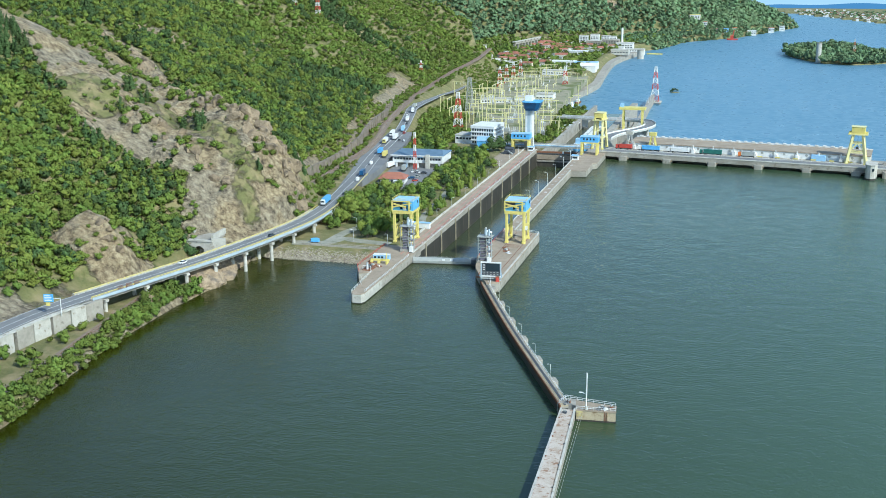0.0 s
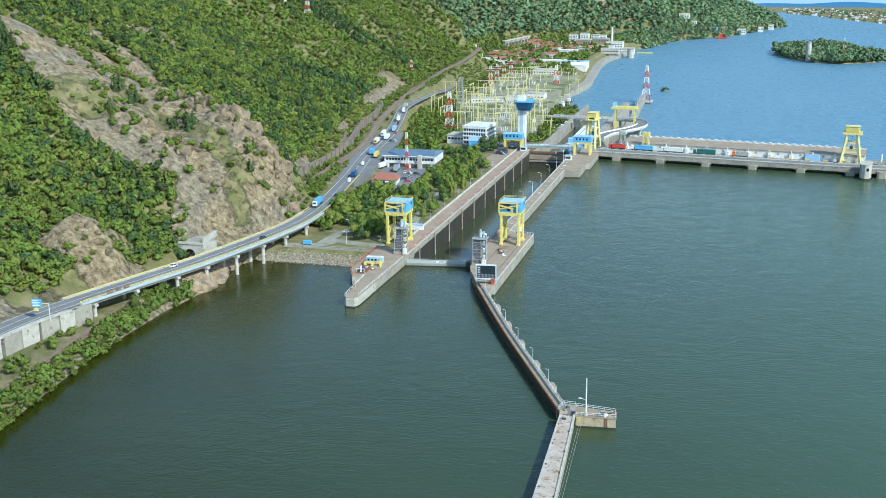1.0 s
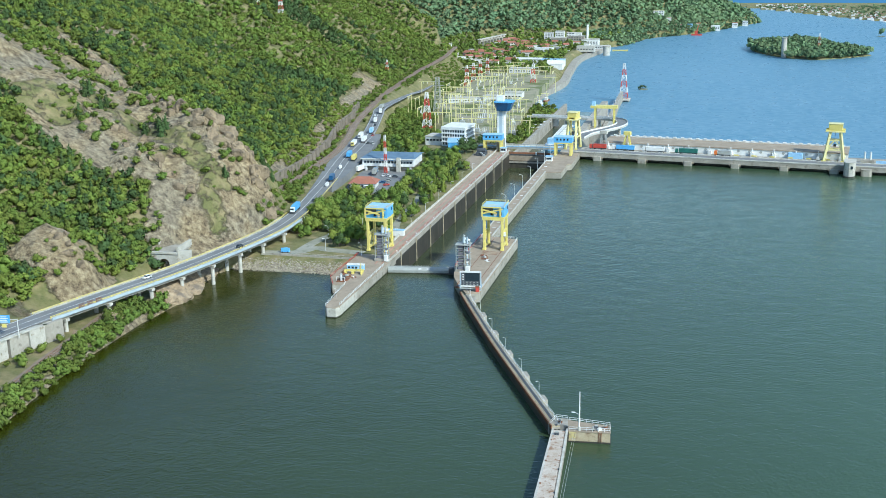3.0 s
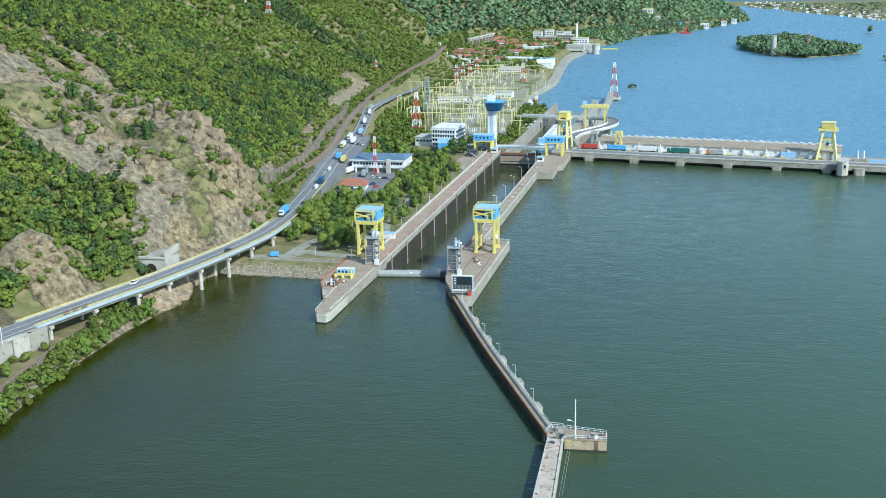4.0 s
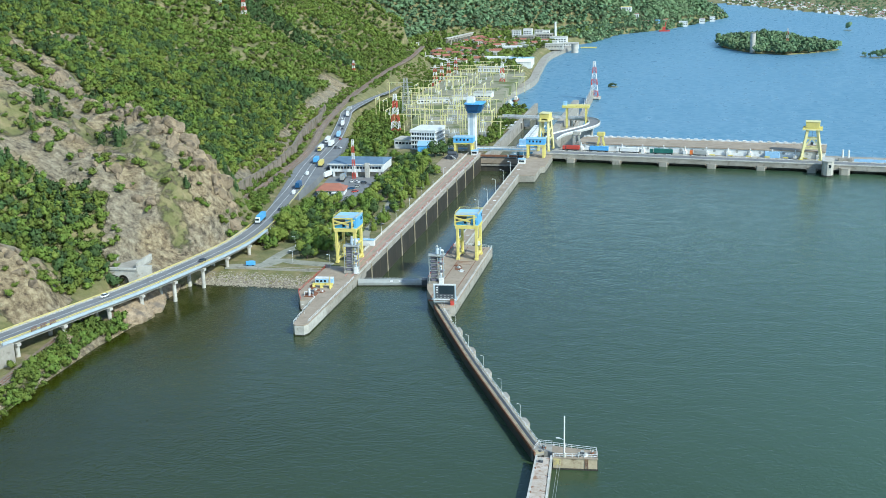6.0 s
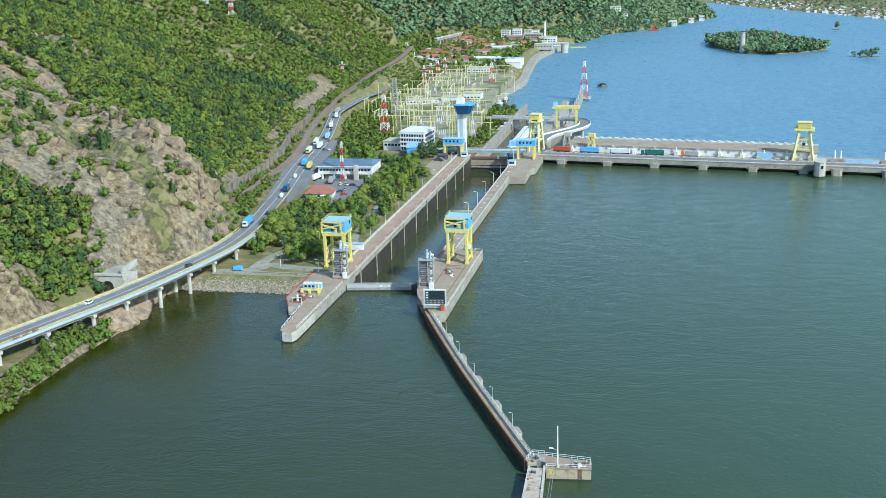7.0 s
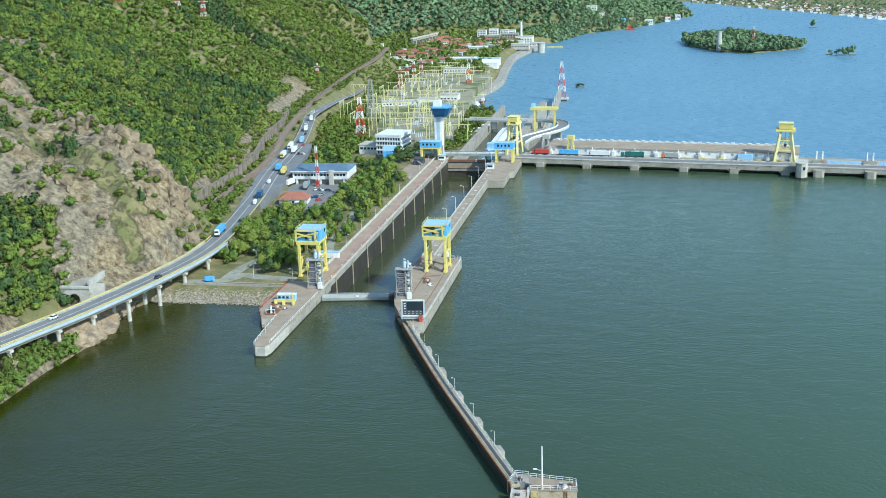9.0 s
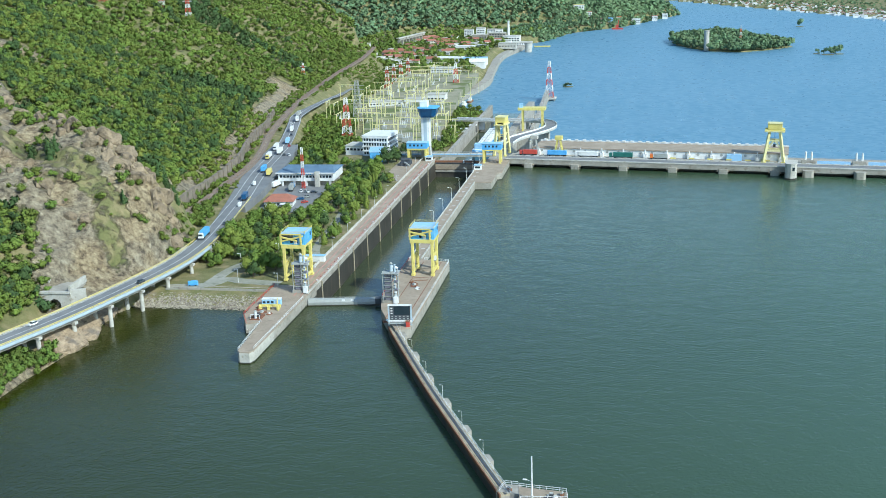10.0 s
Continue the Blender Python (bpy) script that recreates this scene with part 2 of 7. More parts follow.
def water_material(name, deep, silt, rough, ripple, sky_tint=None):
    """Rippled water; deep and silt are its colours in slow clouds, the last colour is reflected sky put into the base
    colour towards +x, where the water is also windier.
    """
    m = bpy.data.materials.new(name)
    m.use_nodes = True
    n, l = m.node_tree.nodes, m.node_tree.links
    p = n["Principled BSDF"]
    p.inputs["IOR"].default_value = 1.33
    geo = n.new("ShaderNodeNewGeometry")
    rot = n.new("ShaderNodeMapping")
    rot.inputs["Rotation"].default_value = (0, 0, radians(22))
    rot.inputs["Scale"].default_value = (0.85, 1.0, 1.0)
    l.new(geo.outputs["Position"], rot.inputs["Vector"])
    waves = []
    for s, d in ((0.75, 3), (0.11, 4), (0.006, 4)):
        t = n.new("ShaderNodeTexNoise")
        t.inputs["Scale"].default_value, t.inputs["Detail"].default_value = s, d
        t.inputs["Distortion"].default_value = 0.5
        l.new(rot.outputs[0], t.inputs["Vector"])
        waves.append(t)

    def span(src, lo, hi, to0=0.0, to1=1.0):
        r = n.new("ShaderNodeMapRange")
        r.inputs[1].default_value, r.inputs[2].default_value, r.inputs[3].default_value, r.inputs[4].default_value = lo, hi, to0, to1
        l.new(src, r.inputs[0])
        return r.outputs[0]

    def mix(f, a, b):
        x = n.new("ShaderNodeMix")
        x.data_type = "RGBA"
        l.new(f, x.inputs[0])
        for c, k in ((a, x.inputs[6]), (b, x.inputs[7])):
            if isinstance(c, tuple):
                k.default_value = (*c, 1)
            else:
                l.new(c, k)
        return x.outputs[2]
    b1 = n.new("ShaderNodeBump")
    b1.inputs["Distance"].default_value = ripple
    l.new(waves[0].outputs[0], b1.inputs["Height"])
    b2 = n.new("ShaderNodeBump")
    b2.inputs["Distance"].default_value = ripple * 1.6
    l.new(waves[1].outputs[0], b2.inputs["Height"])
    l.new(b1.outputs[0], b2.inputs["Normal"])
    l.new(b2.outputs[0], p.inputs["Normal"])
    col = mix(span(waves[2].outputs[0], 0.35, 0.65), deep, silt)
    gloss = span(waves[1].outputs[0], 0.35, 0.65, rough * 0.7, rough * 1.4)
    if sky_tint:
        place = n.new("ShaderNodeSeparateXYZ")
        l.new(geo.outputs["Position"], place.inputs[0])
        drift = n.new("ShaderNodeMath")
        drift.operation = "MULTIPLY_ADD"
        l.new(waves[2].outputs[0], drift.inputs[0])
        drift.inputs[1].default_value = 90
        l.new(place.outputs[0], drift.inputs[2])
        x_blend = span(drift.outputs[0], -20, 330)
        # brighter sky reflection blended into the base colour towards +x
        col = mix(x_blend, col, sky_tint)
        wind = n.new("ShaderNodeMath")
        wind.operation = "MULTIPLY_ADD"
        l.new(x_blend, wind.inputs[0])
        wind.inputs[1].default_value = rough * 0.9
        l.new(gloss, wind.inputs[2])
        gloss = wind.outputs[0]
    l.new(col, p.inputs["Base Color"])
    l.new(gloss, p.inputs["Roughness"])
    return m


GROUND = ground_material()
# last colour paints sky reflection over the side away from the bank
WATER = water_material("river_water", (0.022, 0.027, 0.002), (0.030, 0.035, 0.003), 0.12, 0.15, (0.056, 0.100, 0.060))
# reflected sky and distance haze are put into this blue base colour
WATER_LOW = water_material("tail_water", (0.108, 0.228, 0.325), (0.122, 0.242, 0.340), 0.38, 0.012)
WATER_LOCK = water_material("lock_water", (0.045, 0.055, 0.026), (0.055, 0.064, 0.030), 0.1, 0.06)


# ---- building blocks ----
class Mesh:
    """Collects vertices and faces of one mesh."""

    def __init__(self):
        self.v, self.f = [], []

    def add(self, verts, faces):
        k = len(self.v)
        self.v += [tuple(p) for p in verts]
        self.f += [tuple(i + k for i in f) for f in faces]
        return self

    def prism(self, poly, z0, z1, inset=0.0):
        n = len(poly)
        low = [(x, y, z0) for x, y in poly]
        cx, cy = sum(p[0] for p in poly) / n, sum(p[1] for p in poly) / n
        top = [(x + (cx - x) * inset, y + (cy - y) * inset, z1) for x, y in poly]
        return self.add(low + top, [tuple(range(n - 1, -1, -1)), tuple(range(n, 2 * n))] + [(i, (i + 1) % n, n + (i + 1) % n, n + i) for i in range(n)])

    def box(self, x0, x1, y0, y1, z0, z1, bevel=0.0):
        if bevel:
            b = bevel
            poly = [(x0 + b, y0), (x1 - b, y0), (x1, y0 + b), (x1, y1 - b), (x1 - b, y1), (x0 + b, y1), (x0, y1 - b), (x0, y0 + b)]
            return self.prism(poly, z0, z1)
        return self.prism([(x0, y0), (x1, y0), (x1, y1), (x0, y1)], z0, z1)

    def beam(self, p, q, w, h=None):
        """A straight bar of rectangular section from p to q."""
        p, q = Vector(p), Vector(q)
        h = h or w
        d = (q - p).normalized()
        side = d.cross(Vector((0, 0, 1)))
        side = Vector((1, 0, 0)) if side.length < 1e-3 else side.normalized()
        up = side.cross(d)
        c = [side * w / 2 + up * h / 2, -side * w / 2 + up * h / 2, -side * w / 2 - up * h / 2, side * w / 2 - up * h / 2]
        return self.add([p + k for k in c] + [q + k for k in c], [(3, 2, 1, 0), (4, 5, 6, 7)] + [(i, (i + 1) % 4, 4 + (i + 1) % 4, 4 + i) for i in range(4)])

    def tube(self, p, q, r0, r1=None, n=10):
        p, q = Vector(p), Vector(q)
        r1 = r0 if r1 is None else r1
        d = (q - p).normalized()
        a = d.orthogonal().normalized()
        b = d.cross(a)
        ring = [a * math.cos(t) + b * math.sin(t) for t in (2 * math.pi * i / n for i in range(n))]
        return self.add([p + k * r0 for k in ring] + [q + k * r1 for k in ring], [tuple(range(n - 1, -1, -1)), tuple(range(n, 2 * n))] + [(i, (i + 1) % n, n + (i + 1) % n, n + i) for i in range(n)])

    def data(self, name, mat):
        me = bpy.data.meshes.new(name)
        me.from_pydata(self.v, [], self.f)
        bm = bmesh.new()
        bm.from_mesh(me)
        bmesh.ops.recalc_face_normals(bm, faces=bm.faces)
        bm.to_mesh(me)
        bm.free()
        me.materials.append(mat)
        return me


def part(name, mesh, mat, parent=None, label="", m=None):
    ob = new(name, mesh.data(name, mat) if isinstance(mesh, Mesh) else mesh)
    if parent:
        ob.parent = parent
    if m:
        ob.matrix_basis = m
    return tagged(ob, label)


def thing(name, label, category, m=None, group="", kind=""):
    ob = new(name)
    ob.empty_display_size = 1
    if m:
        ob.matrix_basis = m
    return tagged(ob, label, category, group, kind)


def setting(name, mesh, mat, label, category="structure"):
    return tagged(part(name, mesh, mat), label, category, kind="structure")


def curve_points(pts, step):
    """Points at even steps on a smooth line through pts, with the heading at each."""
    pts = [Vector(p) for p in pts]
    ext = [pts[0] * 2 - pts[1]] + pts + [pts[-1] * 2 - pts[-2]]
    fine = []
    for i in range(1, len(ext) - 2):
        a, b, c, d = ext[i - 1:i + 3]
        for k in range(24):
            t = k / 24
            fine.append(0.5 * (2 * b + (c - a) * t + (2 * a - 5 * b + 4 * c - d) * t * t + (3 * b - a - 3 * c + d) * t ** 3))
    fine.append(pts[-1])
    out, acc = [fine[0]], 0.0
    for p, q in zip(fine, fine[1:]):
        acc += (q - p).length
        if acc >= step:
            out.append(q)
            acc = 0.0
    if (out[-1] - fine[-1]).length > step * 0.3:
        out.append(fine[-1])
    heads = []
    for i in range(len(out)):
        d = out[min(i + 1, len(out) - 1)] - out[max(i - 1, 0)]
        heads.append(Vector((d.x, d.y, 0)).normalized())
    return out, heads


def ribbon(pts, left, right, z0, z1, step=6.0):
    """A band along a line: from `left` to `right` metres across (right is positive), between heights z0 and z1 above the line."""
    mesh = Mesh()
    ps, hs = curve_points(pts, step)
    v, f = [], []
    for i, (p, h) in enumerate(zip(ps, hs)):
        r = Vector((h.y, -h.x, 0))
        v += [p + r * left + Vector((0, 0, z0)), p + r * right + Vector((0, 0, z0)), p + r * right + Vector((0, 0, z1)), p + r * left + Vector((0, 0, z1))]
        if i:
            k = 4 * i
            f += [(k - 4 + j, k - 4 + (j + 1) % 4, k + (j + 1) % 4, k + j) for j in range(4)]
    f += [(3, 2, 1, 0), tuple(len(v) - 4 + j for j in range(4))]
    return mesh.add(v, f)


# ---- ground ----
FOOT = [(-700, -135), (-177, -125), (-143, -124), (-100, -119), (-60, -109), (-35, -104), (0, -93), (40, -83), (80, -88), (120, -113), (180, -118), (257, -126), (322, -143), (406, -159), (462, -172), (576, -190), (661, -200), (760, -211), (873, -214), (1000, -230), (1060, -245), (1300, -330), (1600, -340), (1750, -180), (1900, -10), (2050, 110), (2260, 205), (2420, 120), (2600, -400)]
SHORE = [(-700, -60), (-231, -70), (-177, -77), (-149, -80), (-98, -80), (-70, -76), (-56, -79), (-43, -78), (-20, -80), (-14, -74), (-12, -7), (320, -7), (335, -3), (640, -8), (737, -68), (815, -64), (992, -50), (1310, -70), (1563, -50), (1620, -25), (1790, 10), (1924, 108), (2260, 232), (2330, 236), (2440, 190), (2600, 0), (2900, -300)]
BASE = [(-700, 12), (-132, 12), (-122, 8), (-60, 6), (20, 8), (60, 11.5), (150, 10), (500, 9.5), (660, 9), (760, 10), (940, 15), (1050, 17), (1200, 4), (1350, -6), (3500, -20)]
FLAT = [(-700, 4), (-95, 4), (-74, 1.6), (-20, 1.2), (-12, 4.6), (330, 4.6), (430, -7), (640, -9), (900, -11), (1400, -15), (3500, -22)]
CREST = np.array([(-77, 54, 10), (-85, 55, 30), (-100, 58, 49), (-123, 65, 66), (-150, 80, 72), (-178, 98, 75), (-224, 120, 79), (-275, 126, 92), (-330, 122, 115), (-400, 130, 150)], float)
OUTCROP = np.array([(-222, 137, 0), (-262, 166, 0), (-305, 198, 0)], float)
MEADOW = np.array([(-190, 62, 0), (-150, 48, 0), (-104, 30, 0)], float)
RIDGE = np.array([(-205, 1010, 12), (-228, 1030, 34), (-262, 1046, 58), (-303, 1060, 80), (-400, 1085, 118), (-560, 1120, 175), (-760, 1150, 250)], float)
LOWCREST = np.array([(-104, -80, 8), (-114, -80, 20), (-128, -78, 32), (-140, -74, 38)], float)


CARVE = np.array([(-84, -250, 4), (-86.2, -205, 4), (-87.5, -182, 4), (-91, -155, 4), (-94.5, -121, 4), (-99, -88, 4), (-103.5, -55, 4), (-106, -31, 4)], float)


def waves(x, y, scale, seed, octaves=3):
    """Smooth noise of the plan, about -1 to 1."""
    total, amp = 0, 1.0
    for k in range(octaves):
        s = scale / 2 ** k
        u, v = x / s + seed * 17.3, y / s + seed * 9.1
        iu, iv = np.floor(u), np.floor(v)
        fu, fv = u - iu, v - iv
        fu, fv = fu * fu * (3 - 2 * fu), fv * fv * (3 - 2 * fv)

        def h(a, b):
            q = np.sin(a * 127.1 + b * 311.7 + seed * 74.7) * 43758.5453
            return (q - np.floor(q)) * 2 - 1
        total = total + amp * ((h(iu, iv) * (1 - fu) + h(iu + 1, iv) * fu) * (1 - fv) + (h(iu, iv + 1) * (1 - fu) + h(iu + 1, iv + 1) * fu) * fv)
        amp *= 0.5
    return total / 1.6


def to_line(x, y, line):
    """Distance to a broken line in plan, its height there, and the side (positive to its left)."""
    best = np.full(np.shape(x), 1e9)
    height, side = np.zeros(np.shape(x)), np.zeros(np.shape(x))
    for a, b in zip(line, line[1:]):
        d = b[:2] - a[:2]
        t = np.clip(((x - a[0]) * d[0] + (y - a[1]) * d[1]) / (d @ d), 0, 1)
        px, py = a[0] + d[0] * t, a[1] + d[1] * t
        r = np.hypot(x - px, y - py)
        k = r < best
        best = np.where(k, r, best)
        height = np.where(k, a[2] + (b[2] - a[2]) * t, height)
        side = np.where(k, d[0] * (y - py) - d[1] * (x - px), side)
    return best, height, side


def smooth(t):
    t = np.clip(t, 0, 1)
    return t * t * (3 - 2 * t)


def table(y, rows):
    return np.interp(y, [r[0] for r in rows], [r[1] for r in rows])


def ground(x, y):
    """Height of the land and how rocky it is."""
    x, y = np.asarray(x, float), np.asarray(y, float)
    foot, shore, base, flat = (table(y, r) for r in (FOOT, SHORE, BASE, FLAT))
    foot = foot + waves(x * 0, y, 40, 3) * 2
    d = foot - x
    rise = np.where(d < 120, 0.56 * d, 67 + 0.47 * (d - 120))
    rough = np.clip(d / 60, 0, 1)
    hill = base + rise + rough * (13 * waves(x, y, 110, 5, 4) + 2.0 * waves(x, y, 18, 6))
    vale = smooth((y - 1090) / 110) * smooth((1680 - y) / 220)
    hill = base + (hill - base) * (1 - 0.78 * vale)
    rr, hr, sr = to_line(x, y, RIDGE)
    hill = np.maximum(hill, np.where(d > 0, hr - rr * np.where(sr > 0, 0.42, 0.62) + 5 * waves(x, y, 60, 15), -99))
    far = smooth((y - 1500) / 200)
    hill = hill * (1 - far) + far * (base + 0.42 * d + 10 * waves(x, y, 160, 8))
    r, h, side = to_line(x, y, CREST)
    jag = 5 * waves(x, y, 26, 11, 4) + 9 * np.abs(waves(x, y, 55, 12, 2)) - 3
    spur = h + jag - r * np.where(side > 0, 0.36, 0.85)
    r2, h2, s2 = to_line(x, y, LOWCREST)
    spur2 = h2 - 2 + 1.1 * jag - r2 * 0.6
    inland = d > -4
    crag = 3.4 * np.abs(waves(x, y, 15, 71, 3)) + 2.2 * np.abs(waves(x, y, 7, 72, 2)) - 1.6
    spur = spur + crag * smooth((100 - r) / 40)
    spur2 = spur2 + 0.7 * crag
    top = np.where(inland, np.maximum(hill, np.maximum(spur, spur2)), base)
    patch = smooth((waves(x, y, 38, 31, 3) - 0.12) / 0.25)
    south = smooth((y - np.interp(x, [-330, -260, -190, -130, -120, -100], [70, 42, -4, 0, -30, -38])) / 10)
    rock = np.where(inland & (side > -14 * np.clip((130 - h) / 60, 0, 1) - 200), smooth((135 - r) / 30) * south * np.where(side > 0, 1, smooth((14 - r) / 8)) * (1 - 0.7 * patch * smooth((r - 8) / 12)), 0)
    ro, _, _ = to_line(x, y, OUTCROP)
    rock = np.maximum(rock, smooth((13 - ro) / 5))
    rm, _, _ = to_line(x, y, MEADOW)
    rock = np.where(inland & (rm < 7 + 5 * waves(x, y, 16, 81, 3)), np.minimum(rock, 0.35), rock)
    rock = np.maximum(rock, inland * smooth((20 - np.hypot(x + 136, (y + 172) * 0.6)) / 6))
    rock = np.maximum(rock, np.where(inland & (spur2 > hill - 2), smooth((24 - r2) / 8), 0))
    cut = inland & (d < 16) & (y > 95) & (y < 620)
    rock = np.maximum(rock, np.where(cut, 0.85, 0))
    rock = np.maximum(rock, 0.75 * smooth((waves(x, y, 90, 21, 3) - 0.52) / 0.15) * inland)
    s = x - shore
    wide = np.clip((-d - 10) / 32, 0, 1)
    low = base + (flat - base) * np.where(y < 60, smooth(np.clip((-d - 4) / 10, 0, 1)), smooth(wide))
    tail = y > 325
    bank_run = np.where(tail & (y > 645), 26.0, np.where(y < -12, 7.0, 1.5))
    level = np.where(tail, -30.0, -1.2)
    k = smooth(np.clip(-s / bank_run, 0, 1))
    low = level + (low - level) * k
    land = np.where(d > 0, top, low)
    edge = smooth((d + 5) / 10)
    land = np.where(np.abs(d) < 5, low * (1 - edge) + np.maximum(top, low) * edge, land)
    bed = np.where(tail, -40.0, -14.0)
    z = np.where(s > 0, np.maximum(level - 0.9 * s, bed), land)
    slope = (y > -34) & (y < 16) & (x > -82) & (s < 3)
    z = np.where(slope & (x < -19), np.clip(-1.5 + (y + 14) * 0.32, -12, 4.6), z)
    rightbank = 1 * ((x - 246) * 567 + (y - 2794) * 290 > 0)
    z = np.where((rightbank > 0) & (y > 1500), -23.5 + 1.5 * waves(x, y, 200, 4), z)
    z = np.where(y > 2950, -24.0, z)
    z = np.where((y > -4) & (y < 328) & (x > -5), -32.0, z)
    rc, _, _ = to_line(x, y, CARVE)
    z = np.where((rc < 5.5) & (y < -28), np.minimum(z, 3.9 + 1.2 * np.clip(rc - 4, 0, 9)), z)
    rock = np.where((s > -5) & (y < 0), 0.9, np.where((s > -3) & (y < 1400), 0.6, np.where(s > -3, 0.1, rock)))
    return z, rock


def steps(spans):
    out = []
    for a, b, n in spans:
        out += list(np.linspace(a, b, n, endpoint=False))
    return np.array(out + [spans[-1][1]])


gx = steps([(-2400, -700, 24), (-700, -340, 36), (-340, -200, 46), (-200, -70, 65), (-70, 10, 22), (10, 300, 30), (300, 900, 25), (900, 2600, 18)])
gy = steps([(-700, -260, 30), (-260, -110, 50), (-110, 130, 120), (130, 420, 96), (420, 900, 90), (900, 2600, 130), (2600, 4300, 24)])
X, Y = np.meshgrid(gx, gy)
Z, R = ground(X, Y)
nx, ny = len(gx), len(gy)
me = bpy.data.meshes.new("ground")
I = np.arange(nx * ny).reshape(ny, nx)
quads = np.stack([I[:-1, :-1], I[:-1, 1:], I[1:, 1:], I[1:, :-1]], -1).reshape(-1, 4)
me.from_pydata(np.stack([X, Y, Z], -1).reshape(-1, 3).tolist(), [], quads.tolist())
me.attributes.new("rock", "FLOAT", "POINT").data.foreach_set("value", R.reshape(-1).astype(np.float32))
me.materials.append(GROUND)
tagged(new("ground", me), "steep rocky hillside and flat river bank", "ground", kind="structure")


def height(x, y):
    return float(ground(np.array([x]), np.array([y]))[0][0])


# ---- water ----
def sheet(name, polys, z, mat, label):
    mesh = Mesh()
    for poly in polys:
        mesh.add([(x, y, z) for x, y in poly], [tuple(range(len(poly)))])
    return setting(name, mesh, mat, label, "water")


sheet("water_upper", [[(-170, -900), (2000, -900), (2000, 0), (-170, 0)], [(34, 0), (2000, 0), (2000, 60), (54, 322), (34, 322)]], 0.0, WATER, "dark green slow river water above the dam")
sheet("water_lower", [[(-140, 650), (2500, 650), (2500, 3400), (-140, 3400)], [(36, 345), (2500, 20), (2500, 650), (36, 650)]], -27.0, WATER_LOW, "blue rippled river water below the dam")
sheet("water_lock", [[(0, -1), (34, -1), (34, 318), (0, 318)]], -8.4, WATER_LOCK, "olive green water low in the lock chamber")
sheet("water_lower_lock", [[(-1, 335), (34, 335), (34, 650), (-1, 650)]], -13.0, WATER_LOCK, "green water in the lower lock chamber")


# ---- lock walls and piers ----
def wall_poly(name, poly, z0, z1, label, top=DECK, side=CONCRETE, cap=0.5, deep=True):
    """A concrete body with a proud coping slab on top and a dark wet band at the water."""
    ob = thing(name, label, "pier", kind="structure")
    part("body", Mesh().prism(poly, z0, z1 - cap), side, ob)
    part("coping", Mesh().prism(poly, z1 - cap, z1), top, ob)
    if deep:
        n = len(poly)
        cx, cy = sum(p[0] for p in poly) / n, sum(p[1] for p in poly) / n
        out = []
        for x, y in poly:
            d = math.hypot(x - cx, y - cy)
            out.append((x + (x - cx) / d * 0.08, y + (y - cy) / d * 0.08))
        part("tide_band", Mesh().prism(out, -1.5, 0.45), WET_AND_SHADE, ob, "dark wet band at the waterline")
    return ob


def railing(name, pts, height_=1.1, mat=WHITE, step=2.5, label="white tubular railing along the edge", rails=2, r=0.05):
    ob = thing(name, label, "railing")
    for p, q in zip(pts, pts[1:]):
        p, q = Vector(p), Vector(q)
        n = max(1, round((q - p).length / step))
        for i in range(n + 1):
            c = p.lerp(q, i / n)
            part("post", Mesh().beam(c, c + Vector((0, 0, height_)), r * 2), mat, ob)
        for k in range(rails):
            up = Vector((0, 0, height_ * (k + 1) / rails))
            part("rail", Mesh().beam(p + up, q + up, r * 2), mat, ob)
    return ob


LEFT_PIER = [(-6.9, -72.0), (-5.6, -73.6), (-1.6, -73.6), (-0.6, -70.5), (-0.1, -4), (0, -4), (0, 13), (-19.7, 13), (-19.7, -30), (-14.7, -41.0), (-9.0, -37.5)]
wall_poly("left_lock_pier", LEFT_PIER, -9, 4.7, "long concrete approach pier with a blunt nose")
part("nose_face", Mesh().prism([(-7.05, -71.9), (-5.65, -73.75), (-1.55, -73.75), (-0.48, -70.5), (-0.32, -48), (-8.4, -52)], 0.5, 4.3), CONCRETE_PALE, bpy.data.objects["left_lock_pier"], "whitewashed pier nose")
RIGHT_PIER = [(49.6, -42.5), (55.3, -40.3), (55.0, 56), (41.6, 59), (34, 59), (34, -1), (35.6, -8), (38, -18), (43, -30)]
wall_poly("right_lock_pier", RIGHT_PIER, -14, 4.9, "broad concrete pier between lock and river")
wall_poly("lock_wall_left", [(-9.4, 13), (0, 13), (0, 318), (-9.4, 318)], -22, 4.9, "long straight concrete lock wall with a worn deck", deep=False)
wall_poly("lock_wall_right", [(34, 59), (40.6, 59), (40.6, 318), (34, 318)], -22, 4.9, "narrow concrete lock wall with river on one side")
wall_poly("far_lock_pier", [(40.6, 239), (51.2, 240), (51.2, 270), (54, 272), (54, 318), (40.6, 318)], -14, 4.9, "stepped concrete pier at the dam end of the lock")
wall_poly("gate_yard", [(-24, 255), (-9.4, 240), (-9.4, 318), (-24, 318)], -8, 4.9, "concrete apron beside the lock gate", deep=False)
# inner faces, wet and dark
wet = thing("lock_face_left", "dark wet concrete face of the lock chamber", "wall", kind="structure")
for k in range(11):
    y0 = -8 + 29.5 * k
    part("wall_panel", Mesh().box(0.0, 0.16 + 0.05 * (k % 2), max(y0, 13) + 0.06, min(y0 + 29.5, 316) - 0.06, -15, 2.1), WET_AND_SHADE, wet)
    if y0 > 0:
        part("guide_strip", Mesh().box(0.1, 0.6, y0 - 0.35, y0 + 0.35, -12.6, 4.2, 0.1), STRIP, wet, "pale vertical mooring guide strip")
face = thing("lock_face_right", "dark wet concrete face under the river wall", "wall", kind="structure")
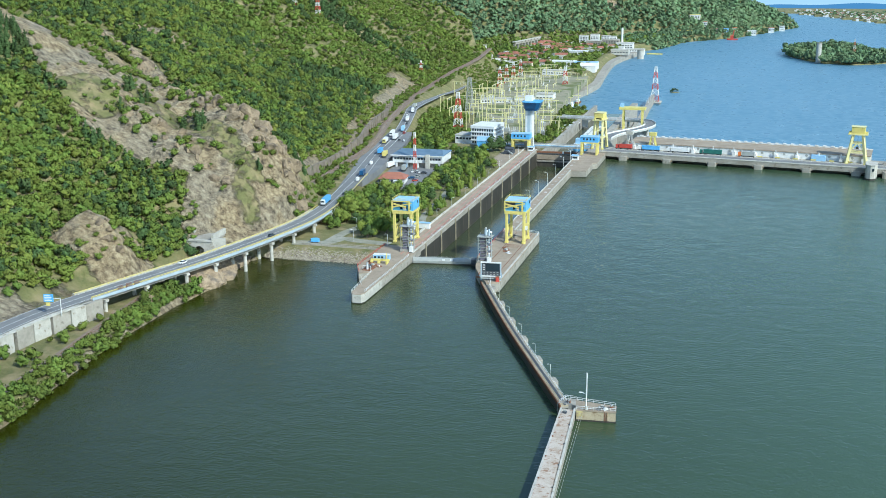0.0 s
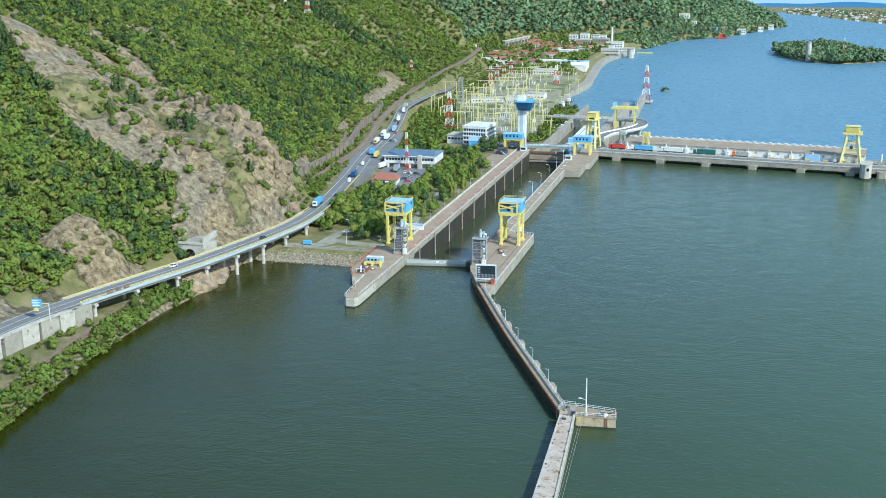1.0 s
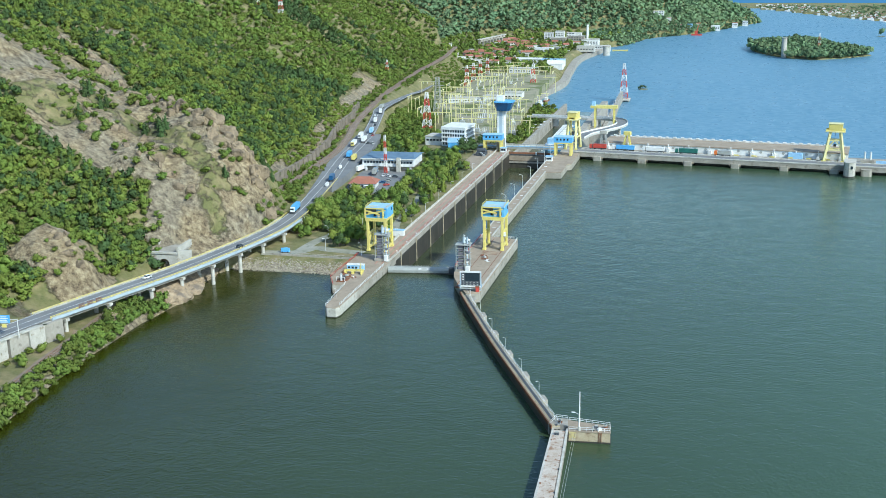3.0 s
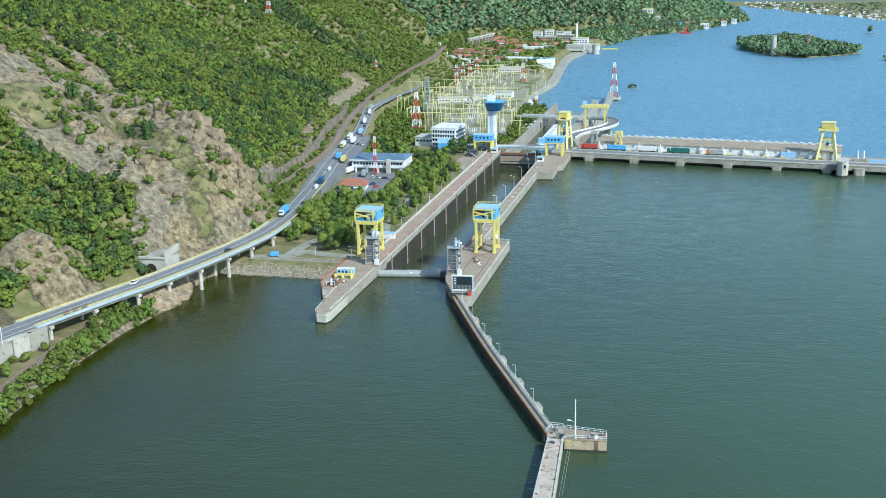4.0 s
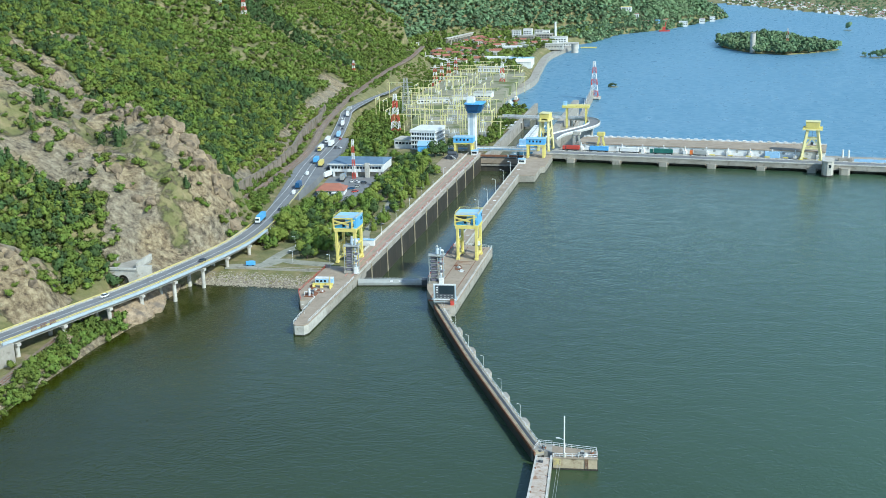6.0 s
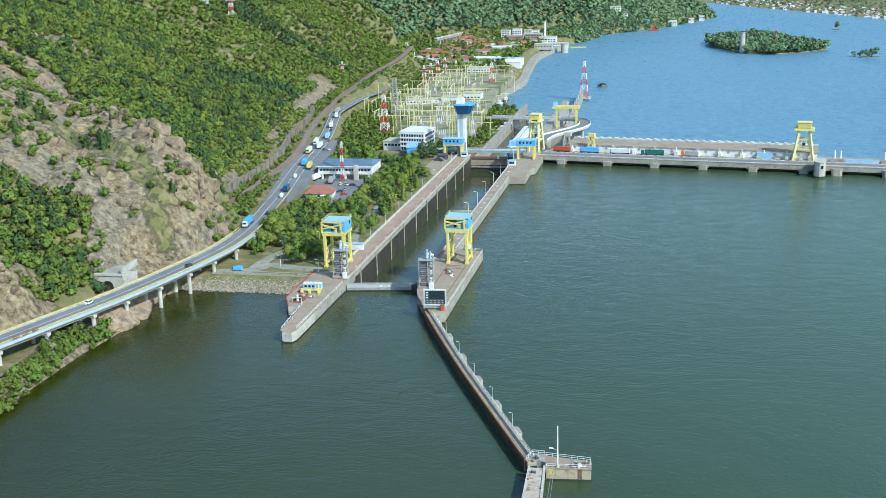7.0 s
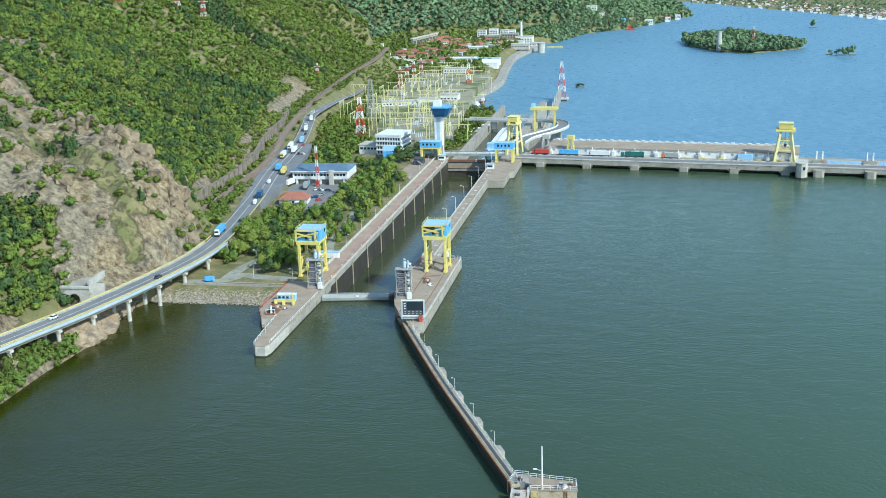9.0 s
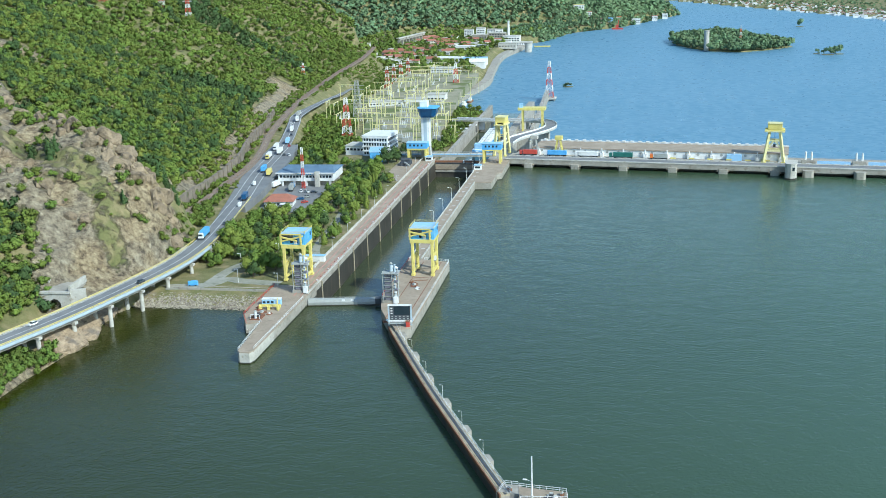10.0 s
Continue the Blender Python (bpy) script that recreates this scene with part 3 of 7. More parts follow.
part("wall_panel", Mesh().box(33.82, 34, -1, 317, -15, 3.2), WET_AND_SHADE, face)
sill = thing("gate_sill", "brown concrete gate sill closing the lock chamber", "lock gate", kind="structure")
part("sill_wall", Mesh().box(0, 34, 317, 324, -20, 1.4), WET_AND_SHADE, sill)
part("ledge", Mesh().box(0.2, 33.8, 316.2, 317, -4.4, -3.2), CONCRETE, sill)
part("upper_wall", Mesh().box(0.2, 33.8, 316.7, 317, -2.6, 1.2), DECK, sill, "dry brown upper part of the wall")
part("gate_beam", Mesh().box(-1, 35, 316.4, 318.6, 2.6, 3.7), RUST, sill, "rust-red horizontal gate beam")
part("gate_buffer", Mesh().box(20.4, 21.6, 315.9, 316.5, 2.2, 4.2, 0.2), WHITE, sill, "white marker on the beam")
part("gate_slot", Mesh().box(27.5, 29.0, 316.0, 317, -12, 4.9), GREY_DARK, sill, "dark steel slot of the gate")

# kerbs, pipes and rails on the left lock wall
deckline = thing("lock_deck_fittings", "concrete parapets and faded red rails along the lock deck", "kerb", kind="structure")
part("parapet", Mesh().box(-9.4, -8.9, 40, 316, 4.9, 6.1), CONCRETE_PALE, deckline, "pale concrete parapet")
part("kerb", Mesh().box(-0.7, 0.25, 0, 317, 4.9, 5.35), CONCRETE_PALE, deckline)
part("rail", Mesh().box(-2.6, -2.35, -4, 300, 4.9, 5.1), PINK, deckline)
part("rail", Mesh().box(-5.7, -5.45, -4, 300, 4.9, 5.1), PINK, deckline)
part("kerb", Mesh().box(34, 34.6, 60, 316, 4.9, 5.3), CONCRETE_PALE, deckline)
part("kerb", Mesh().box(40.0, 40.7, 59, 239, 4.9, 5.5), CONCRETE_PALE, deckline)
rng = random.Random(4)
for k in range(46):
    y = 20 + k * 6.2
    part("bollard", Mesh().tube((-1.5, y, 4.9), (-1.5, y, 5.5), 0.28, 0.34, 8), PINK if k % 3 else WHITE, deckline)
for k in range(21):
    y = 66 + k * 12
    part("hatch", Mesh().box(36.6, 38.4, y, y + 1.4, 4.9, 5.02), WHITE if k % 4 == 0 else CONCRETE_PALE, deckline)

railing("lock_railing", [(0.1, 13, 5.35), (0.1, 315, 5.35)], 1.0, PINK, 5.0, "faded red railing on the lock edge", 1, 0.05)
railing("pier_railing", [(-6.7, -72, 4.7), (-9, -38, 4.7)], 1.2, WHITE, 2.4, "white railing along the pier nose")
railing("pier_railing", [(-0.9, -70, 4.7), (-0.4, -6, 4.7)], 1.2, WHITE, 2.4, "white railing facing the lock approach")
railing("pier_railing", [(-14.6, -40.6, 4.7), (-19.5, -30, 4.7), (-19.5, 12, 4.7)], 1.2, RED, 2.4, "faded red railing on the wide pier")
railing("pier_railing", [(34.5, 0, 4.9), (34.5, 58, 4.9)], 1.2, RED, 2.4, "red and grey railing above the lock")
railing("pier_railing", [(55, 50, 4.9), (54.8, 55.8, 4.9), (42, 58.6, 4.9)], 1.2, WHITE, 2.0, "pale railing at the end of the pier")

# inlaid crane rails on the right pier
tracks = thing("crane_track", "rusty crane rails let into the pier deck", "rail", kind="structure")
for x in (42.4, 51.2):
    part("track_rail", Mesh().box(x - 0.15, x + 0.15, -30, 55, 4.9, 4.98), RUST, tracks)
part("kerb", Mesh().box(54.1, 54.9, -38, 55, 4.9, 5.3), CONCRETE_PALE, tracks)


def floating_gate():
    ob = thing("floating_barrier", "grey steel floating barrier across the lock entrance", "barrier", pose(0, -1, 0, 0, 0, 8.5))
    m = Mesh()
    prof = [(-1.6, 0.0), (-1.7, 1.6), (-1.1, 2.7), (0.9, 2.9), (1.6, 2.0), (1.6, 0.0)]
    v = [(0.2, y, z) for y, z in prof] + [(33.9, y, z) for y, z in prof]
    m.add(v, [(5, 4, 3, 2, 1, 0), (6, 7, 8, 9, 10, 11)] + [(i, (i + 1) % 6, 6 + (i + 1) % 6, 6 + i) for i in range(6)])
    part("pontoon", m, GREY, ob)
    part("waterline_band", Mesh().box(0.1, 34, -1.75, 1.7, -0.6, 0.35), WET_AND_SHADE, ob)
    part("end_block", Mesh().box(30.6, 33.8, -1.8, 1.2, 0.4, 3.0), GREY_DARK, ob, "dark steel end block")
    for x in (15.5, 19.6):
        part("sign_plate", Mesh().box(x, x + 1.5, -1.5, -1.35, 1.75, 2.75, 0.02), WHITE, ob, "white sign plate")
    part("walk_rail", Mesh().beam((0.5, 0.8, 3.3), (33, 0.8, 3.3), 0.08), GREY, ob)
    return ob


floating_gate()


def hoist_gantry(x, y, z, label):
    """Portal gantry: four yellow legs, top beams, a blue machine house with a roof rail and outer stair brace."""
    ob = thing("lock_gantry", label, "gantry crane", pose(x, y, z), group="gantries over the lock entrance")
    w, d, h = 9.3, 11.0, 15.8
    for lx, ly in ((0, 0), (w, 0), (0, d), (w, d)):
        leg = part("leg", Mesh().box(lx - 0.65, lx + 0.65, ly - 0.75, ly + 0.75, 0.9, h, 0.15), YELLOW, ob)
        part("foot", Mesh().box(lx - 0.9, lx + 0.9, ly - 1.3, ly + 1.3, 0, 0.9, 0.2), YELLOW, leg)
    for ly in (0, d):
        part("cross_beam", Mesh().box(-1.1, w + 1.1, ly - 0.8, ly + 0.8, h, h + 1.6, 0.1), YELLOW, ob)
    for lx in (0, w):
        part("side_beam", Mesh().box(lx - 0.6, lx + 0.6, 0.8, d - 0.8, h, h + 1.4), YELLOW, ob)
        part("low_beam", Mesh().box(lx - 0.45, lx + 0.45, 0.75, d - 0.75, 1.2, 2.2), YELLOW, ob)
        part("brace", Mesh().beam((lx, 0.6, 2.2), (lx, d / 2, 8.5), 0.5), YELLOW, ob)
        part("brace", Mesh().beam((lx, d - 0.6, 2.2), (lx, d / 2, 8.5), 0.5), YELLOW, ob)
        part("mid_beam", Mesh().box(lx - 0.4, lx + 0.4, 0.75, d - 0.75, 8.4, 9.2), YELLOW, ob)
    house = part("machine_house", Mesh().box(-1.0, w + 1.0, 0.4, d + 0.6, h + 1.6, h + 6.7, 0.12), BLUE, ob, "bright blue sheet-metal machine house")
    # flat panel on the closed wall; its dark colour stands for shade inside
    part("machine_bay", Mesh().box(-0.7, 4.6, 0.2, 0.42, h + 3.6, h + 6.2), GREY_DARK, house, "dark panel painted as the shaded opening of the house")
    part("roof", Mesh().box(-1.25, w + 1.25, 0.1, d + 0.9, h + 6.7, h + 7.0, 0.1), BLUE_PALE, house, "pale blue flat roof")
    for k in range(3):
        cx = 3.2 + k * 2.3
        part("window", Mesh().box(cx, cx + 1.2, 0.28, 0.42, h + 2.4, h + 4.2), GLASS, house)
    part("window", Mesh().box(w + 0.98, w + 1.1, 8.2, 9.6, h + 4.2, h + 5.8), GLASS, house)
    for k in range(5):
        part("wall_rib", Mesh().box(w + 0.98, w + 1.06, 1.6 + k * 2.2, 1.75 + k * 2.2, h + 1.8, h + 7.8), BLUE_PALE, house)
    part("door_panel", Mesh().box(5.0, 6.4, 0.26, 0.42, h + 2.0, h + 3.0), WHITE, house)
    # yellow hoisting frame in front of the house
    part("hoist_boom", Mesh().beam((-0.9, -0.5, h + 5.4), (w * 0.72, -0.5, h + 3.6), 0.7), YELLOW, ob)
    part("hoist_boom", Mesh().beam((-0.6, -0.5, h + 3.4), (w + 0.4, -0.5, h + 6.0), 0.6), YELLOW, ob)
    part("hoist_post", Mesh().box(-1.4, -0.7, -0.9, -0.1, h + 1.6, h + 7.0), YELLOW, ob)
    part("hoist_post", Mesh().box(w - 1.2, w - 0.4, -0.9, -0.1, h + 1.6, h + 6.9), YELLOW, ob)
    part("hoist_beam", Mesh().box(-1.4, w - 0.4, -0.8, -0.2, h + 6.4, h + 7.0), YELLOW, ob)
    for px, py in ((-1.1, 0.2), (w + 1.1, 0.2), (w + 1.1, d + 0.8), (-1.1, d + 0.8)):
        part("roof_post", Mesh().beam((px, py, h + 7.0), (px, py, h + 8.1), 0.14), YELLOW, ob)
    for p, q in (((-1.1, 0.2), (w + 1.1, 0.2)), ((w + 1.1, 0.2), (w + 1.1, d + 0.8)), ((w + 1.1, d + 0.8), (-1.1, d + 0.8)), ((-1.1, d + 0.8), (-1.1, 0.2))):
        for zz in (7.55, 8.1):
            part("roof_rail", Mesh().beam((*p, h + zz), (*q, h + zz), 0.12), YELLOW, ob)
    ladder = part("ladder", Mesh().box(w + 0.7, w + 0.85, 0.9, 1.5, 1, h + 1.6), YELLOW, ob)
    part("landing", Mesh().box(w + 0.6, w + 1.9, -0.6, 2.4, 7.4, 7.6), GREY, ob)
    part("cable_box", Mesh().box(w + 0.7, w + 1.7, 0.2, 1.6, 7.6, 9.4), WHITE, ob, "white cable box")
    return ob


hoist_gantry(-16.4, 19.2, 4.9, "yellow portal gantry with blue machine house beside trees")
hoist_gantry(41.9, 32.6, 4.9, "yellow portal gantry with blue house on the river pier")


def louvre_stack(x, y, z, rz, label, h=15.5):
    """Tall slate-grey rack of gate leaves with white tubes beside it."""
    ob = thing("gate_hoist_rack", label, "machinery", pose(x, y, z, 0, 0, rz), group="gate hoists")
    part("base", Mesh().box(-3.0, 3.0, -2.6, 2.6, 0, 1.2, 0.2), CONCRETE, ob)
    for k in range(7):
        zz = 1.4 + k * 1.75
        part("louvre_box", Mesh().box(-1.7, 0.9, -1.8, 1.8, zz + 0.15 * (k % 2), zz + 1.15, 0.15), PURPLE_GREY, ob)
        part("louvre_lip", Mesh().box(-2.0, 1.2, -2.1, 2.1, zz + 1.3, zz + 1.45), GREY, ob)
    for px, py in ((-2.4, -2.2), (1.7, -2.2), (-2.4, 2.2), (1.7, 2.2)):
        part("corner_post", Mesh().beam((px, py, 0), (px, py, h - 1), 0.3), GREY, ob)
    part("tube", Mesh().tube((2.6, 0, 0.5), (2.6, 0, h + 1.5), 0.42, 0.42, 12), FASCIA, ob, "pale vertical pipe")
    for k in range(9):
        part("junction_box", Mesh().box(2.0 + 0.5 * (k % 3), 2.8 + 0.6 * (k % 3), -1.9, -0.8 + 0.3 * (k % 2), 3.4 + 1.2 * k, 4.1 + 1.2 * k, 0.1), (GREY, WHITE, PURPLE_GREY)[k % 3], ob, "small grey machine box")
    for k in range(4):
        part("rung_platform", Mesh().box(1.4, 4.3, -1.6, 1.6, 2.6 + 3.2 * k, 2.75 + 3.2 * k), GREY, ob)
    part("tube", Mesh().tube((3.6, 1.0, 0.5), (3.6, 1.0, h - 0.5), 0.32, 0.32, 12), GREY, ob, "grey vertical pipe")
    part("head", Mesh().tube((1.0, 0, h - 1.6), (1.0, 0, h + 1.4), 0.85, 0.7, 14), FASCIA, ob, "pale drum head")
    part("head_cap", Mesh().tube((1.0, 0, h + 1.8), (1.0, 0, h + 2.5), 0.75, 0.3, 14), GREY, ob)
    part("elbow", Mesh().tube((1.0, 0, h + 0.8), (3.8, 1.0, h - 0.4), 0.5, 0.5, 10), WHITE, ob)
    part("platform", Mesh().box(-2.8, 4.6, -2.8, 2.8, h - 2.2, h - 1.9), GREY, ob)
    part("cabinet", Mesh().box(2.2, 4.2, -3.2, -1.6, 0.2, 3.0, 0.1), WHITE, ob, "white control cabinet")
    return ob


louvre_stack(39.6, -7.5, 4.9, 0, "slate-grey hoist rack with white pipes on the river pier")
louvre_stack(-4.6, 3.5, 4.9, 0, "slate-grey hoist rack with white pipes below the gantry")


def signal_board():
    ob = thing("signal_board", "pale blue framed signal board with dark panel", "sign", pose(50.6, -37.4, 4.9, 0, 0, 6))
    for x in (-4.6, 4.6):
        part("post", Mesh().box(x - 0.3, x + 0.3, -0.4, 0.4, 0, 8.7), FASCIA, ob)
        part("back_stay", Mesh().beam((x, 0.3, 6), (x, 4, 0), 0.25), BLUE_PALE, ob)
    for z in (1.7, 8.4):
        part("frame_bar", Mesh().box(-4.9, 4.9, -0.42, 0.42, z, z + 0.5), WHITE, ob)
    panel = part("panel", Mesh().box(-4.2, 4.2, 0.0, 0.3, 2.3, 8.2), GREY_DARK, ob, "dark panel")
    part("cell", Mesh().box(-2.4, 4.0, -0.12, 0.0, 4.4, 8.0), GLASS, panel)
    for r in range(2):
        for k in range(5):
            part("character_plate", Mesh().box(-3.6 + k * 1.6, -2.9 + k * 1.6, -0.16, -0.002, 2.7 + r * 0.95, 3.05 + r * 0.95), GREY, panel)
    for k in range(3):
        part("character_plate", Mesh().box(-3.8, -3.0, -0.16, -0.002, 4.9 + k * 1.1, 5.35 + k * 1.1), WHITE, panel)
    part("walkway", Mesh().box(-4.9, 4.9, -1.4, 0, 1.0, 1.25), GREY, ob)
    part("walk_rail", Mesh().beam((-4.8, -1.3, 2.2), (4.8, -1.3, 2.2), 0.1), WHITE, ob)
    return ob


signal_board()


def street_lamp(x, y, z, rz=0, h=7.5, label="pale grey lamp post with a short arm", group="lamps along the lock"):
    ob = thing("street_lamp", label, "lamp post", pose(x, y, z, 0, 0, rz), group=group)
    part("post", Mesh().tube((0, 0, 0), (0, 0, h), 0.13, 0.09, 8), WHITE, ob)
    part("arm", Mesh().tube((0, 0, h), (-1.3, 0, h + 0.4), 0.08, 0.06, 6), WHITE, ob)
    part("head", Mesh().box(-2.3, -1.2, -0.22, 0.22, h + 0.28, h + 0.5, 0.08), WHITE, ob)
    part("base", Mesh().tube((0, 0, 0), (0, 0, 0.6), 0.25, 0.2, 8), CONCRETE, ob)
    return ob


lamp_a = street_lamp(35.4, 92, 4.9, 0, 9.5)
for k in range(1, 8):
    copy_thing(lamp_a, pose(35.4, 92 + 29 * k, 4.9))
for k in range(9):
    copy_thing(lamp_a, pose(-8.2, 40 + 31 * k, 4.9, 0, 0, 180) @ Matrix.Scale(0.72, 4))
copy_thing(lamp_a, Matrix.Translation((-6.0, -60, 4.7)) @ Matrix.Scale(0.45, 4))
for p in ((-17, 9, 4.7), (-38, 14, 4.6), (-33, 60, 4.6), (-25, 90, 4.6), (-46, 40, 4.6), (-28, 130, 4.6)):
    copy_thing(lamp_a, pose(*p, 0, 0, 40) @ Matrix.Scale(0.72, 4))

# loose gear on the piers
hut = thing("site_container", "white and blue site container on the pier deck", "container", pose(-11.5, -16, 4.7, 0, 0, 4))
part("shell", Mesh().box(-4.2, 4.2, -1.4, 1.4, 0.15, 2.9, 0.1), BLUE_PALE, hut)
part("roof", Mesh().box(-4.3, 4.3, -1.5, 1.5, 2.9, 3.05, 0.1), WHITE, hut)
part("door", Mesh().box(2.0, 3.0, -1.46, -1.4, 0.3, 2.4), GREY, hut)
for k in range(3):
    part("window", Mesh().box(-3.6 + k * 1.8, -2.5 + k * 1.8, -1.46, -1.4, 1.2, 2.2), GLASS, hut)
hut2 = thing("site_container", "long white container shed beside the lock wall", "container", pose(-11.2, 52, 4.9, 0, 0, 2))
part("shell", Mesh().box(-7.5, 4.5, -1.4, 1.4, 0.15, 3.1, 0.1), WHITE, hut2)
part("roof", Mesh().box(-7.7, 4.7, -1.6, 1.6, 3.1, 3.3), BLUE_PALE, hut2)
trolley = thing("lifting_trolley", "yellow lifting trolley parked on the pier", "trolley", pose(-10.5, -21.5, 4.7, 0, 0, 6))
part("main_beam", Mesh().box(-4.8, 4.8, -0.5, 0.5, 1.2, 2.1, 0.1), YELLOW, trolley)
for x in (-4.2, -0.6, 3.6):
    part("bogie", Mesh().box(x - 0.6, x + 0.6, -1.5, 1.5, 0.1, 1.3, 0.15), YELLOW, trolley)
part("mast", Mesh().tube((4.0, -2.8, 0), (4.0, -2.8, 6.0), 0.25, 0.2, 8), YELLOW, trolley)
scrap = thing("capstan_winch", "grey and white mooring winch with rusty plinth", "winch", pose(-12.2, -33.5, 4.7))
part("plinth", Mesh().box(-2.4, 2.4, -3.0, 3.6, 0, 0.5, 0.3), RUST, scrap)
part("drum", Mesh().tube((-1.2, 0, 1.4), (1.2, 0, 1.4), 1.0, 1.0, 16), GREY_DARK, scrap)
part("column", Mesh().tube((0, -1.9, 0.4), (0, -1.9, 3.6), 0.55, 0.5, 12), WHITE, scrap)
part("cap", Mesh().tube((0, -1.9, 3.6), (0, -1.9, 4.0), 0.8, 0.3, 12), GREY, scrap)
part("frame", Mesh().beam((-2, -2.8, 0.5), (-2, -2.8, 2.4), 0.2).beam((2, -2.8, 0.5), (2, -2.8, 2.4), 0.2).beam((-2, -2.8, 2.4), (2, -2.8, 2.4), 0.2), WHITE, scrap)
for i, (x, y, s) in enumerate(((-15.0, -24, 1.6), (-12.5, -27, 2.2), (-8.5, -28.5, 1.3), (-16.5, -20, 1.2), (45.5, 16.5, 2.6), (47.8, 12.0, 1.8), (44.0, 20.5, 1.5), (50.5, -22, 1.1), (44.6, -33.5, 2.2))):
    ob = thing("scrap_steel", "rusty loose steel plates lying on the deck", "scrap", pose(x, y, 4.75 if x < 0 else 4.95, 0, 0, 25 * i), group="scrap on the piers")
    part("plate", Mesh().box(-s, s, -s * 0.6, s * 0.6, 0, 0.22, 0.2), RUST if i != 5 else WHITE, ob)
    part("bar", Mesh().beam((-s * 1.2, -s * 0.4, 0.34), (s * 1.1, s * 0.5, 0.34), 0.22), RUST, ob)
    part("lump", Mesh().prism([(-0.5 * s, 0), (0, -0.4 * s), (0.5 * s, 0.1), (0.1, 0.5 * s)], 0.22, 0.22 + 0.35 * s, 0.3), (RUST, GREY, WHITE)[i % 3], ob)
hatch = thing("deck_hatch", "rust-red hatch frames let into the pier deck", "hatch", pose(46.5, 24, 4.9))
for k in range(3):
    part("frame", Mesh().box(-3.6, 3.6, k * 2.2, k * 2.2 + 0.35, 0, 0.12), RUST, hatch)
part("cover", Mesh().box(-3.2, 1.0, 0.5, 2.0, 0, 0.09), DECK, hatch)
red_box = thing("red_locker", "red steel locker at the pier nose", "locker", pose(54.0, -38.6, 4.9, 0, 0, 10))
part("body", Mesh().box(-0.8, 0.8, -0.9, 0.9, 0, 2.2, 0.1), RED, red_box)
part("lid", Mesh().box(-0.9, 0.9, -1.0, 1.0, 2.2, 2.35), RUST, red_box)

# ---- guide wall, walkway and mooring dolphin ----
GUIDE = [(109.6, -173.5, 3.8), (89.5, -132, 3.8), (71.9, -95, 3.8), (51, -48, 3.8), (46, -36, 3.8)]
guide = thing("guide_wall", "long narrow concrete guide wall with dark wet flank", "guide wall", kind="structure")
part("wall_body", ribbon(GUIDE, -0.75, 2.5, -10, -0.6, 8), CONCRETE, guide)
part("dark_flank", ribbon(GUIDE, -0.9, 2.62, -10, -1.3, 8), WET_AND_SHADE, guide, "dark wet timber-faced flank")
part("walk_slab", ribbon(GUIDE, -0.55, 2.5, -0.6, 0.0, 8), STAINED, guide, "worn brownish walkway slab")
part("kerb", ribbon(GUIDE, 1.5, 1.85, -0.1, 0.28, 8), CONCRETE_PALE, guide, "pale kerb along the walkway")
part("pipe_trough", ribbon(GUIDE, 0.5, 1.2, -0.1, 0.16, 8), GREY_DARK, guide, "dark covered pipe trough")
part("kerb", ribbon(GUIDE, -0.1, 0.15, -0.1, 0.18, 8), STAINED, guide)
part("rubbing_strake", ribbon(GUIDE, -0.95, -0.55, -1.1, 0.12, 8), RUST, guide, "rusty fender strake")
ps, hs = curve_points(GUIDE, 2.6)
fence = thing("guide_railing", "white railing along the guide wall", "railing")
for i, (p, h) in enumerate(zip(ps, hs)):
    r = Vector((h.y, -h.x, 0))
    part("post", Mesh().beam(p + r * 2.3, p + r * 2.3 + Vector((0, 0, 1.1)), 0.09), WHITE, fence)
for zz in (0.55, 1.1):
    part("rail", ribbon(GUIDE, 2.26, 2.34, zz - 0.04, zz + 0.04, 3), WHITE, fence)
ps, hs = curve_points(GUIDE, 22)
for p, h in list(zip(ps, hs))[1:7]:
    r = Vector((h.y, -h.x, 0))
    bay = part("lamp_bay", Mesh().prism([tuple((p + r * 2.4 - h * 3.2)[:2]), tuple((p + r * 4.4 - h * 2.2)[:2]), tuple((p + r * 4.4 + h * 2.2)[:2]), tuple((p + r * 2.4 + h * 3.2)[:2])], -6, 3.85), CONCRETE, guide, "projecting mooring bay")
    copy_thing(lamp_a, Matrix.Translation(p + r * 2.6 + h * 2.6) @ pose(0, 0, 0, 0, 0, 20) @ Matrix.Scale(0.52, 4))
WALKWAY = [(109.6, -176.5), (114.4, -175.3), (118.6, -237.5), (124.5, -330), (116.5, -330), (112.3, -239)]
walkway = thing("outer_walkway", "pale weathered concrete walkway standing in the river", "walkway", kind="structure")
part("body", Mesh().prism(WALKWAY, -10, 3.4), CONCRETE, walkway)
part("edge_beam", Mesh().prism([(109.4, -176.3), (110.0, -176.2), (112.9, -239), (117.0, -330), (116.3, -330), (112.1, -239)], 3.4, 4.05), CONCRETE_PALE, walkway)
part("edge_beam", Mesh().prism([(113.9, -175.3), (114.6, -175.1), (118.8, -237.5), (124.7, -330), (124.0, -330), (118.2, -237.5)], 3.4, 4.05), CONCRETE_PALE, walkway)
for k in range(40):
    y = -177 - k * 3.85
    f = (y + 176) / -63
    x0, x1 = 110.05 + 2.85 * f, 113.85 + 4.3 * f
    if y < -239:
        g = (y + 239) / -91
        x0, x1 = 112.95 + 4.1 * g, 118.2 + 5.8 * g
    part("slab", Mesh().box(x0, x1, y - 3.75, y, 3.4, 3.95 + 0.03 * ((k * 7) % 3)), WOODY, walkway)
